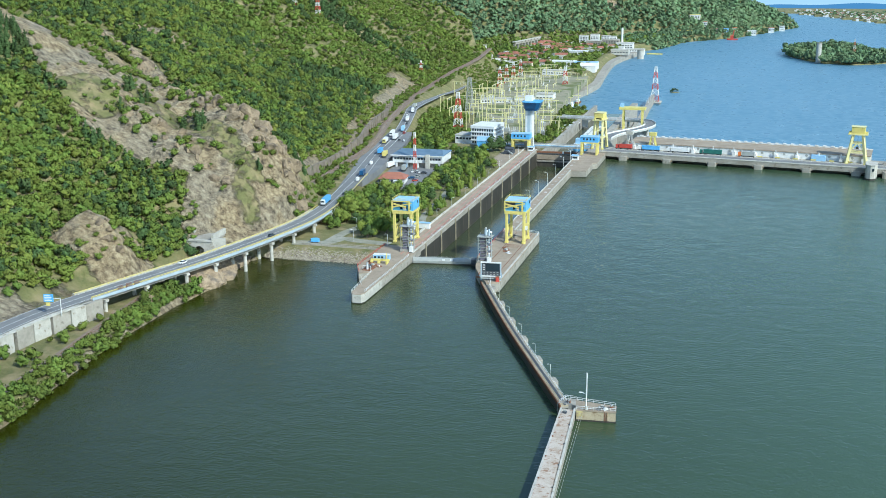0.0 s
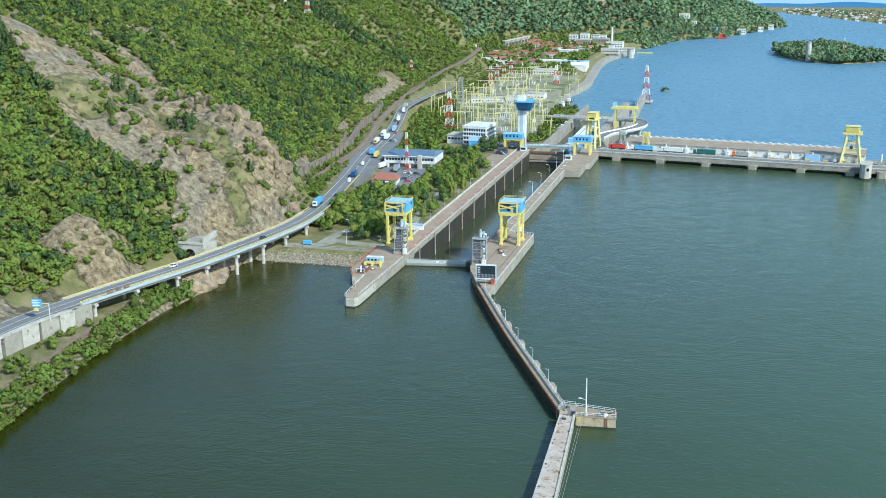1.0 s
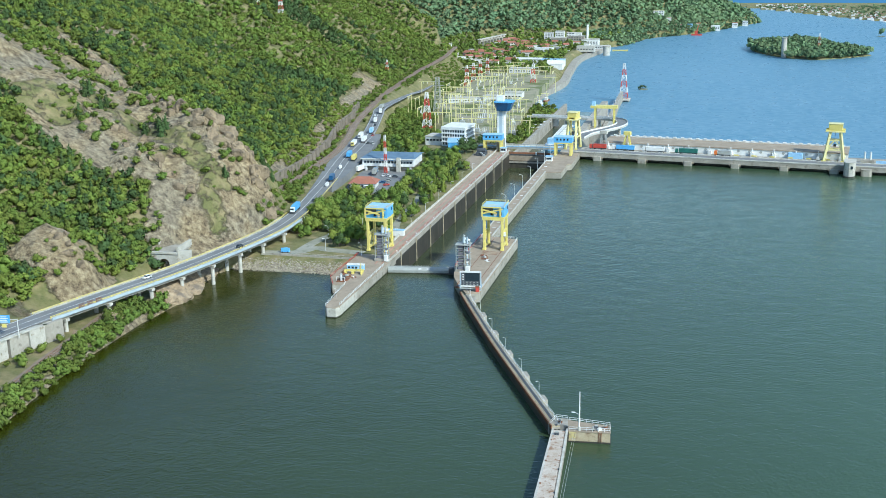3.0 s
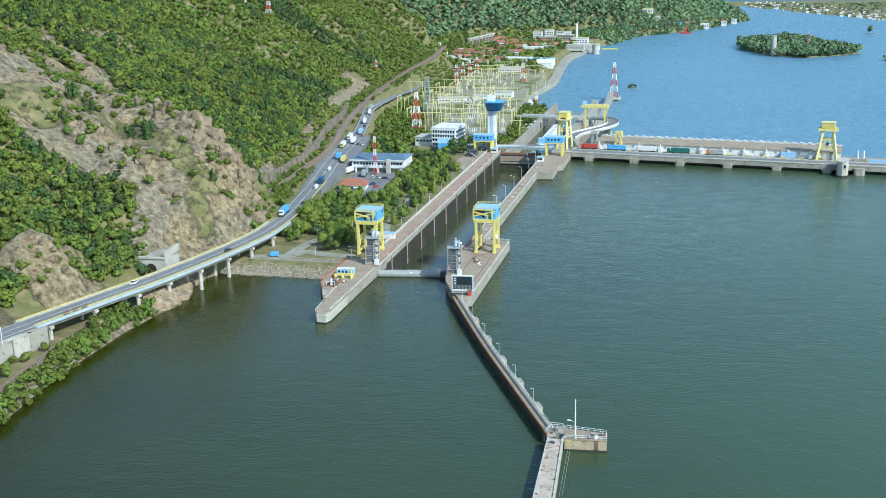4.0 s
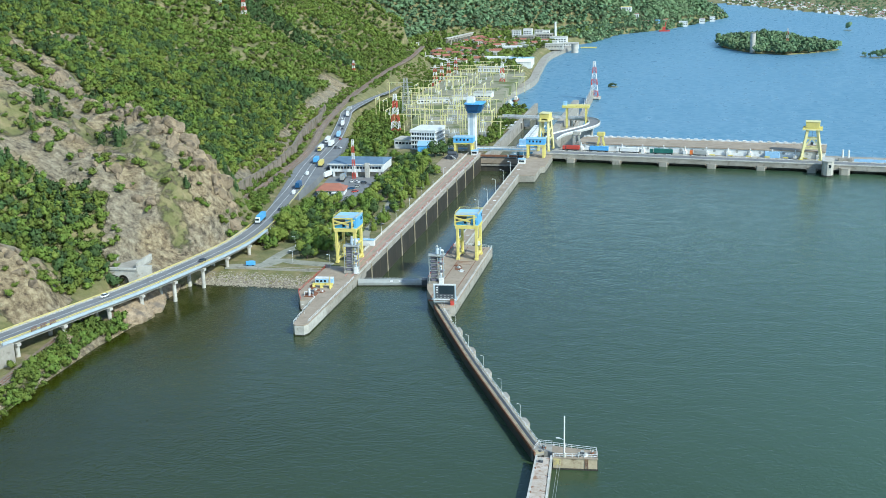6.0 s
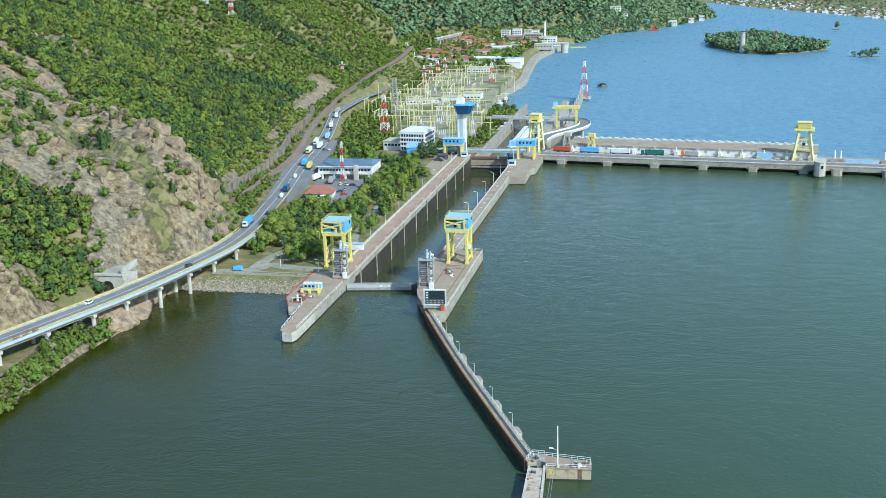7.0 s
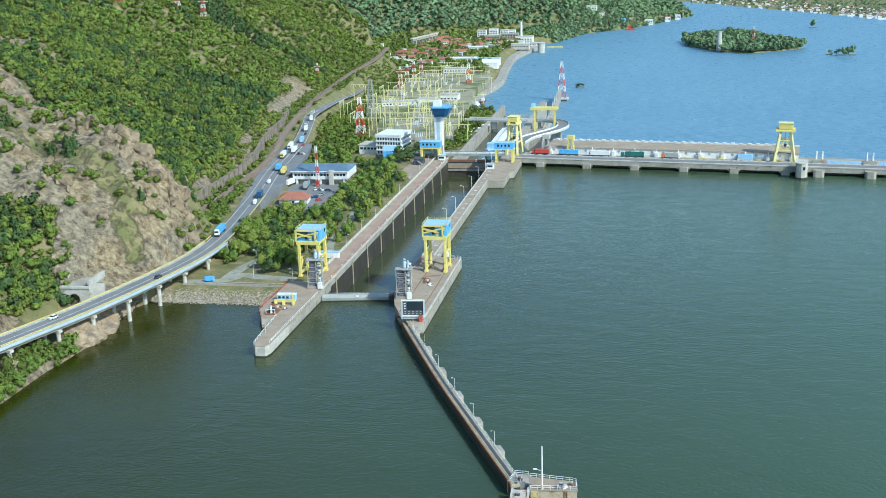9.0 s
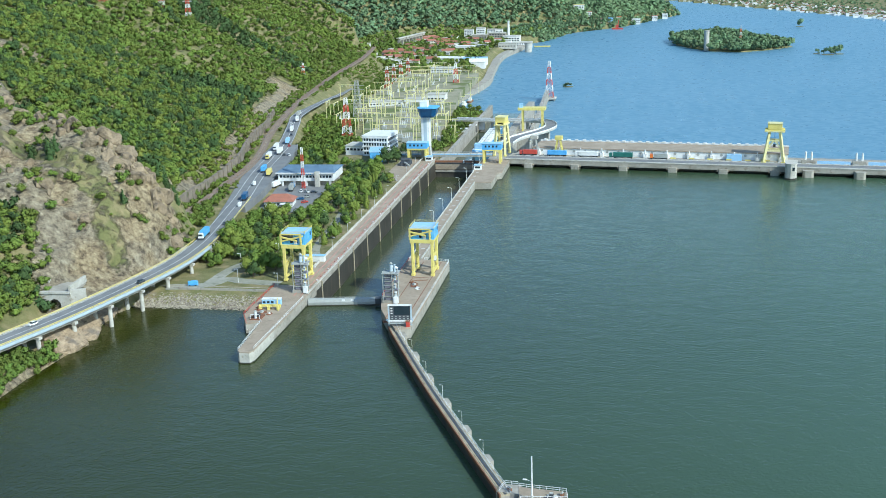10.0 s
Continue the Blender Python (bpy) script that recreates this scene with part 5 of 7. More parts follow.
for i, x in enumerate((66, 84)):
    ob = thing("small_crane", "small yellow and grey portal crane behind the road", "crane", DAM @ pose(x - 53 + 2, 17, 5.6))
    for sx in (-3.2, 3.2):
        part("leg", Mesh().beam((sx, 0, 0), (sx * 0.3, 0, 11.5), 0.8), (GREY, YELLOW)[i], ob)
        part("leg", Mesh().beam((sx, 3.5, 0), (sx * 0.3, 3, 11.5), 0.8), (GREY, YELLOW)[i], ob)
    part("head", Mesh().box(-2.6, 2.6, -0.6, 4, 11.5, 14, 0.2), (CONCRETE_PALE, YELLOW)[i], ob)

# footbridge with pipes over the gate
fb = thing("gate_bridge", "grey steel road bridge with pipes beside the lock gate", "bridge", kind="structure")
part("deck", Mesh().box(-34, 40, 326, 333, 4.9, 6.2), GREY, fb)
for k, z in enumerate((6.6, 7.5, 8.4)):
    part("pipe", Mesh().tube((-34, 326.2, z), (40, 326.2, z), 0.3, 0.3, 10), (BLUE_PALE, WHITE, GREY)[k], fb)
for k in range(16):
    part("post", Mesh().beam((-33 + k * 4.8, 325.9, 4.9), (-33 + k * 4.8, 325.9, 8.8), 0.2), GREY, fb)
kiosk = thing("gate_kiosk", "white and pale blue control kiosk at the gate", "kiosk", pose(-3.2, 311, 4.9))
part("walls", Mesh().box(-2.4, 2.4, -2, 2, 0, 3.2, 0.1), WHITE, kiosk)
part("roof", Mesh().box(-2.7, 2.7, -2.3, 2.3, 3.2, 3.5), BLUE_PALE, kiosk)
part("window", Mesh().box(-1.8, 1.8, -2.08, -1.98, 1.2, 2.5), GLASS, kiosk)
kiosk2 = copy_thing(kiosk, pose(36.5, 281, 4.9))


def portal_house(m, w, label, h=7.8):
    ob = thing("gate_portal", label, "portal", m, group="portals at the gate")
    for x in (0, w):
        for y in (0, 6):
            part("leg", Mesh().box(x - 0.8, x + 0.8, y - 0.8, y + 0.8, 0, h, 0.1), YELLOW, ob)
    for z in (2.4, 5.0):
        part("side_tie", Mesh().box(w - 0.5, w + 0.5, 0.8, 5.2, z, z + 0.7), YELLOW, ob)
    part("lintel", Mesh().box(-1.0, w + 1.0, -0.9, 6.9, h, h + 1.0), YELLOW, ob)
    house = part("house", Mesh().box(-1.1, w + 1.1, -1.0, 7.0, h + 1.0, h + 4.9, 0.1), BLUE, ob, "blue machine house")
    part("roof", Mesh().box(-1.4, w + 1.4, -1.3, 7.3, h + 4.9, h + 5.2), BLUE_PALE, house)
    for k in range(4):
        part("window", Mesh().box(1 + k * w / 4.5, 2.2 + k * w / 4.5, -1.1, -0.98, h + 2.6, h + 4.0), GLASS, house)
    return ob


portal_house(pose(-18.2, 311.5, 4.9), 12.6, "yellow portal with a blue house at the tower foot")
portal_house(pose(37.5, 303, 4.9), 11.5, "yellow lattice portal with a blue house over the gate", 8.8)
tower = thing("control_tower", "tall white control tower with a dark blue glazed cabin", "control tower", pose(-7.0, 319.5, 4.9))
part("shaft", Mesh().box(-3.0, 3.0, 0, 6, 0, 32, 0.3), WHITE, tower)
part("panel", Mesh().box(-1.2, 1.2, -0.14, 0.1, 12, 31), FASCIA, tower, "pale grey stripe panel")
part("door_bay", Mesh().box(-3.4, 3.4, -0.4, -0.02, 0.3, 9), GREY, tower)
oct8 = [(-4.6, -3), (-3.0, -5), (6.5, -5), (9.2, -3), (9.2, 8), (6.5, 10), (-3.0, 10), (-4.6, 8)]
part("cabin_floor", Mesh().prism([(1 + (x - 1) * 0.72, 2.8 + (y - 2.8) * 0.72) for x, y in oct8], 30.2, 31.4), NAVY, tower)
cab = Mesh()
low = [(1 + (x - 1) * 0.8, 2.8 + (y - 2.8) * 0.78, 31.4) for x, y in oct8]
top = [(x, y, 36.6) for x, y in oct8]
cab.add(low + top, [(i, (i + 1) % 8, 8 + (i + 1) % 8, 8 + i) for i in range(8)] + [tuple(range(7, -1, -1)), tuple(range(8, 16))])
cabin = part("cabin", cab, NAVY, tower, "dark blue outward-leaning cabin")
part("cabin_roof", Mesh().prism([(x * 1.05, y * 1.05 - 0.2) for x, y in oct8], 36.6, 37.3), BLUE, tower)
part("roof_house", Mesh().box(-3.6, 2.2, 0, 6.0, 37.3, 41.2, 0.3), WHITE, tower, "white rooftop plant house")
for k in range(3):
    part("aerial", Mesh().tube((-3 + k * 3, 2, 41.5), (-3 + k * 3, 2, 45 + k), 0.09, 0.05, 6), WHITE, tower)
block = thing("gate_winch", "dark steel gate winch on the apron", "winch", pose(-17, 296, 4.9))
part("frame", Mesh().box(-3.5, 3.5, -5, 5, 0, 2.6, 0.4), GREY_DARK, block)
part("drum", Mesh().tube((-3.2, 0, 3.4), (3.2, 0, 3.4), 1.7, 1.7, 16), GREY_DARK, block)
part("arm", Mesh().beam((0, -5, 2.6), (4.5, -9, 1.0), 0.9), GREY, block)


# ---- buildings ----
def windows(parent, x0, x1, y, z0, rows, cols, w, h, dz, face="y"):
    for r in range(rows):
        for c in range(cols):
            cx = x0 + (x1 - x0) * (c + 0.5) / cols
            zz = z0 + r * dz
            if face == "y":
                part("window", Mesh().box(cx - w / 2, cx + w / 2, y - 0.12, y + 0.05, zz, zz + h), GLASS, parent)
            else:
                part("window", Mesh().box(y - 0.05, y + 0.12, cx - w / 2, cx + w / 2, zz, zz + h), GLASS, parent)


office = thing("office_block", "white five-storey office block with rows of windows", "office building", pose(-56.5, 330, 3.6, 0, 0, -6))
ow = part("wall", Mesh().box(0, 19.5, 0, 24, 0, 15.5, 0.05), WHITE, office)
part("roof", Mesh().box(-0.4, 19.9, -0.4, 24.4, 15.5, 16.3), WHITE, office)
part("plinth", Mesh().box(-0.1, 19.6, -0.1, 24.1, 0, 1.0), CONCRETE, office)
windows(ow, 0.6, 19, 0, 2.2, 4, 9, 1.2, 1.9, 3.3)
windows(ow, 0.8, 23, 19.5, 2.2, 4, 9, 1.4, 1.9, 3.3, "x")
for r in range(4):
    part("sun_breaker", Mesh().box(-0.3, 19.8, -0.7, -0.1, 4.4 + r * 3.3, 5.1 + r * 3.3), WHITE, ow)
annex = thing("annex_building", "low white annex with a flat roof", "building", pose(-72, 338, 3.4, 0, 0, -6))
aw = part("wall", Mesh().box(0, 15, 0, 16, 0, 7), WHITE, annex)
part("roof", Mesh().box(-0.5, 15.4, -0.5, 16.5, 7, 7.5), CONCRETE_PALE, annex)
windows(aw, 0.5, 14.5, 0, 3.8, 1, 5, 2.0, 1.6, 3)
part("porch", Mesh().box(2, 12, -4, 0, 0, 0.4), CONCRETE, annex)
shed = thing("blue_shed", "bright blue sheet-metal shed beside the office", "shed", pose(-45.5, 306, 4.0, 0, 0, 12))
part("wall", Mesh().box(0, 9, 0, 20, 0, 7.5), BLUE, shed)
part("roof", Mesh().box(-0.4, 9.4, -0.4, 20.4, 7.5, 8.0), BLUE_PALE, shed)
part("door", Mesh().box(2.5, 6.5, -0.15, 0, 0, 4.5), BLUE_PALE, shed)
customs = thing("customs_building", "long white checkpoint building with a blue-grey roof", "building", pose(-86.5, 222, 5.0, 0, 0, 2))
cw = part("wall", Mesh().box(0, 37, 0, 26, 3.4, 9.0), WHITE, customs)
part("ground_floor", Mesh().box(3, 35, 2.5, 26, 0, 3.4), CONCRETE, customs, "shaded recessed ground floor")
croof = Mesh().add([(-1, -1.2, 9.0), (38, -1.2, 9.0), (38, 27, 9.0), (-1, 27, 9.0), (3, 12, 11.2), (34, 12, 11.2)], [(0, 1, 5, 4), (1, 2, 5), (2, 3, 4, 5), (3, 0, 4), (3, 2, 1, 0)])
part("roof", croof, SLATE, customs, "low blue-grey sheet roof")
part("roof_edge", Mesh().box(-1.2, 38.2, -1.4, -1.0, 8.4, 9.15), WHITE, customs)
windows(cw, 1, 36, 0, 5.6, 1, 16, 1.6, 1.5, 3)
for k in range(7):
    part("text_bar", Mesh().box(13 + k * 1.4, 14 + k * 1.4, -0.1, 0.0, 7.5, 8.3), BLUE, cw)
for k in range(5):
    part("column", Mesh().box(2 + k * 8, 3.2 + k * 8, 0.2, 1.4, 0, 3.4), WHITE, customs)
part("stair_tower", Mesh().box(25, 28, -2.2, 0, 0, 9.8), CONCRETE_PALE, customs)
cafe = thing("small_house", "small white house with a red tiled roof", "house", pose(-76, 163, 4.8, 0, 0, 8))
part("wall", Mesh().box(0, 17, 0, 13, 0, 3.6), WHITE, cafe)
part("roof", Mesh().add([(-1, -1, 3.5), (18, -1, 3.5), (18, 14, 3.5), (-1, 14, 3.5), (4, 6.5, 7.0), (13, 6.5, 7.0)], [(0, 1, 5, 4), (1, 2, 5), (2, 3, 4, 5), (3, 0, 4), (3, 2, 1, 0)]), TILE, cafe, "red tiled hip roof")
windows(cafe.children[0], 1, 16, 0, 1.2, 1, 5, 1.4, 1.4, 3)
part("awning", Mesh().box(10, 15, -5, -1, 2.7, 2.9), WHITE, cafe)
lot = setting("parking_lot", Mesh().prism([(-84, 150), (-52, 152), (-46, 228), (-88, 236)], 3.5, 4.95), ASPHALT, "asphalt parking lot beside the checkpoint", "parking lot")
path = setting("service_path", ribbon([(-70, 6, 4.62), (-52, 10, 4.62), (-46, 20, 4.62), (-40, 18, 4.62), (-28, 16, 4.62), (-18, 15, 4.62)], -3.5, 3.5, -0.5, 0.06, 4), GRAVEL, "pale gravel service road", "path")
setting("service_path", ribbon([(-52, 12, 4.6), (-50, 34, 4.6), (-46, 48, 4.6)], -3, 3, -0.5, 0.05, 4), GRAVEL, "pale gravel track among trees", "path")
setting("service_path", ribbon([(-13, 58, 4.6), (-19, 78, 4.6), (-21, 104, 4.6), (-24, 140, 4.6), (-30, 200, 4.6)], -2.2, 2.2, -0.5, 0.06, 5), GRAVEL, "pale path beside the lock wall", "path")
setting("service_path", ribbon([(-70, 350, 3.6), (-63, 420, -5.2), (-72, 530, -7.5), (-84, 600, -8)], -3.5, 3.5, -1.2, 0.3, 8), ASPHALT, "narrow asphalt service road among trees", "path")

# stony bank between bridge and pier
bank = thing("stone_bank", "sloping bank of pale loose stones at the water", "bank", kind="structure")
part("slope", Mesh().add([(-82, -15.5, -1.4), (-19, -15.0, -1.4), (-19, 8, 4.75), (-74, 8, 4.75), (-82, 2, 3.0)], [(0, 1, 2, 3, 4)]), RIPRAP, bank)
rs = random.Random(9)
stones = Mesh()
for k in range(2600):
    x, f = rs.uniform(-80, -19.5), rs.random()
    y = -15.5 + 17 * f
    z, s = -1.4 + 4.5 * f, rs.uniform(0.25, 0.75)
    a = rs.uniform(0, 6.28)
    q = [(x + s * math.cos(a + t) * rs.uniform(0.7, 1.1), y + s * math.sin(a + t) * rs.uniform(0.7, 1.1)) for t in (0, 1.57, 3.14, 4.71)]
    stones.prism(q, z - 0.3, z + s * 0.55, 0.35)
tagged(part("stones", stones, RIPRAP, bank, "loose pale stones"), kind="stuff")
part("path_edge", Mesh().box(-66, -20, 3.6, 4.1, 3.6, 5.2), CONCRETE, bank)
def broken_rock(seed, subdiv, tall):
    """A rock split along random planes, about one metre in radius."""
    r = np.random.RandomState(seed)
    cuts = []
    for k in range(15):
        q = r.normal(size=3)
        q[2] *= 0.7
        cuts.append((Vector(q).normalized(), r.uniform(0.58, 0.95)))
    bm = bmesh.new()
    bmesh.ops.create_icosphere(bm, subdivisions=subdiv, radius=1)
    for v in bm.verts:
        c = v.co.copy()
        k = min([1.15] + [far / c.dot(q) for q, far in cuts if c.dot(q) > 0.2])
        k *= 1 + 0.10 * noise.noise(c * 3.1 + Vector((seed, 0, 0))) + 0.07 * noise.noise(c * 8 + Vector((0, seed, 0)))
        v.co = Vector((c.x * k, c.y * k, c.z * k * tall))
    me = bpy.data.meshes.new("crag")
    bm.to_mesh(me)
    bm.free()
    return me


outcrop = thing("shore_rock", "big bare beige boulder outcrop under the viaduct", "rock", kind="structure")
for i, (x, y, sx, sy, h) in enumerate(((-84, -65, 8.5, 12, 7.5), (-81, -52, 5, 8, 3.6), (-89, -44, 7, 13, 6.0), (-86, -26, 5, 10, 4.2), (-89, -85, 5, 8, 3.6), (-92, -105, 4, 10, 5.0), (-98, -126, 5, 7, 5.2))):
    me = broken_rock(40 + i, 4, 1.0)
    me.transform(Matrix.Diagonal((sx * 1.15, sy * 1.15, h * 1.2, 1)))
    me.materials.append(ROCK)
    part("boulder", me, None, outcrop, m=pose(x, y, -0.5))


# crags on the spur
shapes = []
for i in range(7):
    me = broken_rock(60 + i, 3, 1.2)
    me.materials.append(CRAG)
    shapes.append(me)
crags = thing("rock_crags", "jagged brown rock crags along the spur", "rock", kind="structure")
rs = random.Random(12)
for line, count, lo, hi, spread in ((CREST[1:6], 60, 1.6, 6.0, 9), (OUTCROP, 24, 2.2, 6.5, 7), (LOWCREST, 9, 1.8, 3.6, 6), (MEADOW + np.array((6, -16, 0)), 16, 2.0, 4.6, 10)):
    for k in range(count):
        f = rs.uniform(0, len(line) - 1.001)
        a, b_ = line[int(f)], line[int(f) + 1]
        x, y = (a + (b_ - a) * (f - int(f)))[:2]
        x, y = x + rs.uniform(-spread, spread), y - rs.uniform(-2, spread)
        s = rs.uniform(lo, hi)
        m = pose(x, y, height(x, y) - s * 0.25, rs.uniform(-25, 25), rs.uniform(-25, 25), rs.uniform(0, 360)) @ Matrix.Diagonal((s, s * rs.uniform(0.5, 1), s * rs.uniform(0.5, 1.0), 1))
        part("crag", shapes[k % 7], None, crags, m=m)


# ---- vehicles ----
def truck(m, cab, body, label, long=11.5):
    ob = thing("truck", label, "truck", m, group="trucks on the road")
    cabin = part("cab", Mesh().prism([(0, -1.2), (2.0, -1.2), (2.0, 1.2), (0, 1.2)], 0.9, 3.6, 0.03), cab, ob)
    part("windscreen", Mesh().box(-0.06, 0.06, -1.0, 1.0, 2.2, 3.1), GLASS, cabin)
    part("bumper", Mesh().box(-0.25, 0.1, -1.2, 1.2, 0.5, 1.1), GREY_DARK, cabin)
    part("trailer", Mesh().box(2.7, 2.7 + long, -1.27, 1.27, 1.15, 4.0, 0.06), body, ob)
    part("chassis", Mesh().box(0.4, 2.5 + long, -0.9, 0.9, 0.7, 1.15), GREY_DARK, ob)
    for x in (0.9, 4.0, long - 0.6, long + 0.7, long + 2.0):
        for y in (-1.2, 0.9):
            part("wheel", Mesh().tube((x, y, 0.5), (x, y + 0.3, 0.5), 0.5, 0.5, 12), TYRE, ob)
    return ob


def car(m, paint, label, van=False):
    ob = thing("van" if van else "car", label, "van" if van else "car", m, group="cars on the road")
    h = 2.2 if van else 1.0
    body = part("body", Mesh().box(-2.2, 2.4 if van else 2.2, -0.9, 0.9, 0.35, h, 0.25), paint, ob)
    part("cabin", Mesh().prism([(-1.1, -0.8), (1.7, -0.8), (1.7, 0.8), (-1.1, 0.8)], h, h + (0.25 if van else 0.5), 0.22), paint if van else GLASS, ob)
    part("roof", Mesh().box(-0.6, 1.2, -0.6, 0.6, h + 0.5, h + 0.56) if not van else Mesh().box(-2.26, -2.1, -0.8, 0.8, 1.2, 2.0), paint if not van else GLASS, ob)
    for x in (-1.4, 1.4):
        for y in (-0.95, 0.75):
            part("wheel", Mesh().tube((x, y, 0.34), (x, y + 0.2, 0.34), 0.34, 0.34, 10), TYRE, ob)
    return ob


for u, v, c, b, ln, lab in ((5, 15.2, RED, RED, 10, "red tanker truck queueing on the dam"), (23, 14.9, WHITE, BLUE, 13.6, "white truck with a blue trailer on the dam"), (45.5, 14.6, WHITE, WHITE, 13.6, "white truck with a white trailer on the dam"), (70, 14.3, GREEN, GREEN, 13.6, "dark green truck and trailer on the dam"), (98.5, 14.0, ORANGE, GREY, 9.0, "orange truck with a silver trailer on the dam")):
    truck(DAM @ pose(u, v, 5.75), c, b, lab, ln)
for k in range(14):
    if k % 2:
        ob = thing("road_works", "small yellow barrier and material by the road", "barrier", DAM @ pose(95 + k * 6.3, 16.2, 5.65), group="roadside barriers")
        part("board", Mesh().box(-1.8, 1.8, -0.15, 0.15, 0.3, 1.2), YELLOW, ob)
        part("block", Mesh().box(-1.5, 1.5, -0.4, 0.4, 0, 0.35), CONCRETE, ob)


def on_road(y, off, back=False):
    pts, heads = ROADLINE
    i = min(range(len(pts)), key=lambda k: abs(pts[k].y - y))
    p, h = pts[i], heads[i]
    r = Vector((h.y, -h.x, 0))
    c = p + r * off
    a = math.degrees(math.atan2(h.y, h.x))
    return pose(c.x, c.y, p.z + 0.08, 0, 0, a if back else a + 180)


ROADLINE = curve_points(ROAD, 1.0)
# cabs point along local -x
truck(on_road(62, -2.4, True), WHITE, BLUE, "white truck with a bright blue trailer on the viaduct")
for y, off, c, b, ln, lab in ((167, 2.5, NAVY, NAVY, 8, "dark blue truck on the road"), (236, 8.0, YELLOW, YELLOW, 9, "yellow truck waiting at the checkpoint"), (250, 2.6, BLUE, BLUE, 9, "blue truck on the road"), (282, -2.4, YELLOW, WHITE, 10, "yellow and white truck on the road"), (315, 2.4, WHITE, WHITE, 11, "white truck in the queue"), (318, -3.2, WHITE, WHITE, 11, "white truck in the queue"), (356, 2.2, WHITE, BLUE_PALE, 11, "white truck in the queue"), (414, 1.0, RED, WHITE, 11, "red and white truck in the queue"), (466, 2.0, WHITE, WHITE, 11, "white truck in the queue"), (502, 1.0, WHITE, GREY, 11, "grey truck far down the road")):
    truck(on_road(y, off, off < 0), c, b, lab, ln)
for y, off, p, van, lab in ((96, 2.6, GREY_DARK, False, "dark grey car on the road"), (141, 2.6, WHITE, True, "white van on the road"), (200, 2.4, WHITE, True, "white van near the checkpoint"), (-72, -2.5, WHITE, False, "white car on the viaduct"), (-12, 2.5, GREY_DARK, False, "black car on the viaduct"), (300, 7, GREY_DARK, False, "dark car at the checkpoint"), (335, 5, RED, False, "red car in the queue"), (385, 2, GREY_DARK, False, "dark car in the queue"), (440, -2, WHITE, False, "white car in the queue")):
    car(on_road(y, off, off < 0), p, lab, van)
truck(pose(-86, 226, 5.1, 0, 0, -100), BLUE, WHITE, "blue truck parked in the lot", 10)
truck(pose(-75, 216, 5.1, 0, 0, -80), BLUE, GREY, "blue and grey truck parked in the lot", 8)
for i, (x, y, c) in enumerate(((-60, 184, NAVY), (-58, 190, GREY), (-66, 205, WHITE), (-62, 204, WHITE), (-57, 203, GREY_DARK), (-55, 176, RED), (-63, 178, WHITE), (-104, 300, WHITE))):
    car(pose(x, y, 5.0 if i < 7 else 10.2, 0, 0, 20 + 40 * i), c, "small parked car beside the checkpoint")
car(pose(-58, 8, 4.75, 0, 0, 10), BLUE, "small blue truck on the gravel road", True)


# ---- substation ----
def lattice(m, h, w0, w1, label, bands=None, mat=None, arms=0, group="lattice towers"):
    """A square lattice tower in painted bands."""
    ob = thing("lattice_tower", label, "pylon", m, group=group)
    n = 6
    for k in range(n):
        f0, f1 = k / n, (k + 1) / n
        a, b = w0 + (w1 - w0) * f0, w0 + (w1 - w0) * f1
        mt = mat or (RED if k % 2 == 0 else WHITE)
        t = max(0.13, w0 * 0.032)
        c0 = [(-a / 2, -a / 2), (a / 2, -a / 2), (a / 2, a / 2), (-a / 2, a / 2)]
        c1 = [(-b / 2, -b / 2), (b / 2, -b / 2), (b / 2, b / 2), (-b / 2, b / 2)]
        for i in range(4):
            j = (i + 1) % 4
            part("leg", Mesh().beam((*c0[i], h * f0), (*c1[i], h * f1), t * 1.5), mt, ob)
            part("brace", Mesh().beam((*c0[i], h * f0), (*c1[j], h * f1), t), mt, ob)
            part("brace", Mesh().beam((*c0[j], h * f0), (*c1[i], h * f1), t), mt, ob)
            part("tie", Mesh().beam((*c1[i], h * f1), (*c1[j], h * f1), t), mt, ob)
    for k in range(arms):
        z = h * (0.78 + 0.1 * k)
        part("cross_arm", Mesh().beam((-w0 * 0.9, 0, z), (w0 * 0.9, 0, z), 0.4), mat or WHITE, ob)
    return ob


def spot(x, y, sink=0.3):
    return pose(x, y, height(x, y) - sink)


red_white = "red and white banded lattice tower"
lattice(spot(-104, 462), 37, 8, 2.2, red_white + " among trees")
first = lattice(spot(-153, 834), 26, 6, 1.8, red_white + " in the substation", arms=2)
for x, y in ((-151, 863), (-150, 898), (-149, 937)):
    copy_thing(first, spot(x, y))
lattice(spot(-73, 850), 38, 8, 2.4, red_white + " beside the quay", arms=2)
lattice(spot(-125, 582), 38, 8, 3, "grey lattice tower at the substation edge", mat=GREY, arms=2)
lattice(spot(-68, 217, 0.1), 27, 1.9, 1.1, "slim red and white lattice mast beside the checkpoint")
PYLONS = ((-328, 673), (-349, 655), (-366, 560))
hill_pylon = lattice(spot(-218, 712), 17, 4, 1.2, red_white + " on the wooded slope", arms=1)
for x, y in PYLONS:
    copy_thing(hill_pylon, spot(x, y) @ Matrix.Scale(1.5, 4))


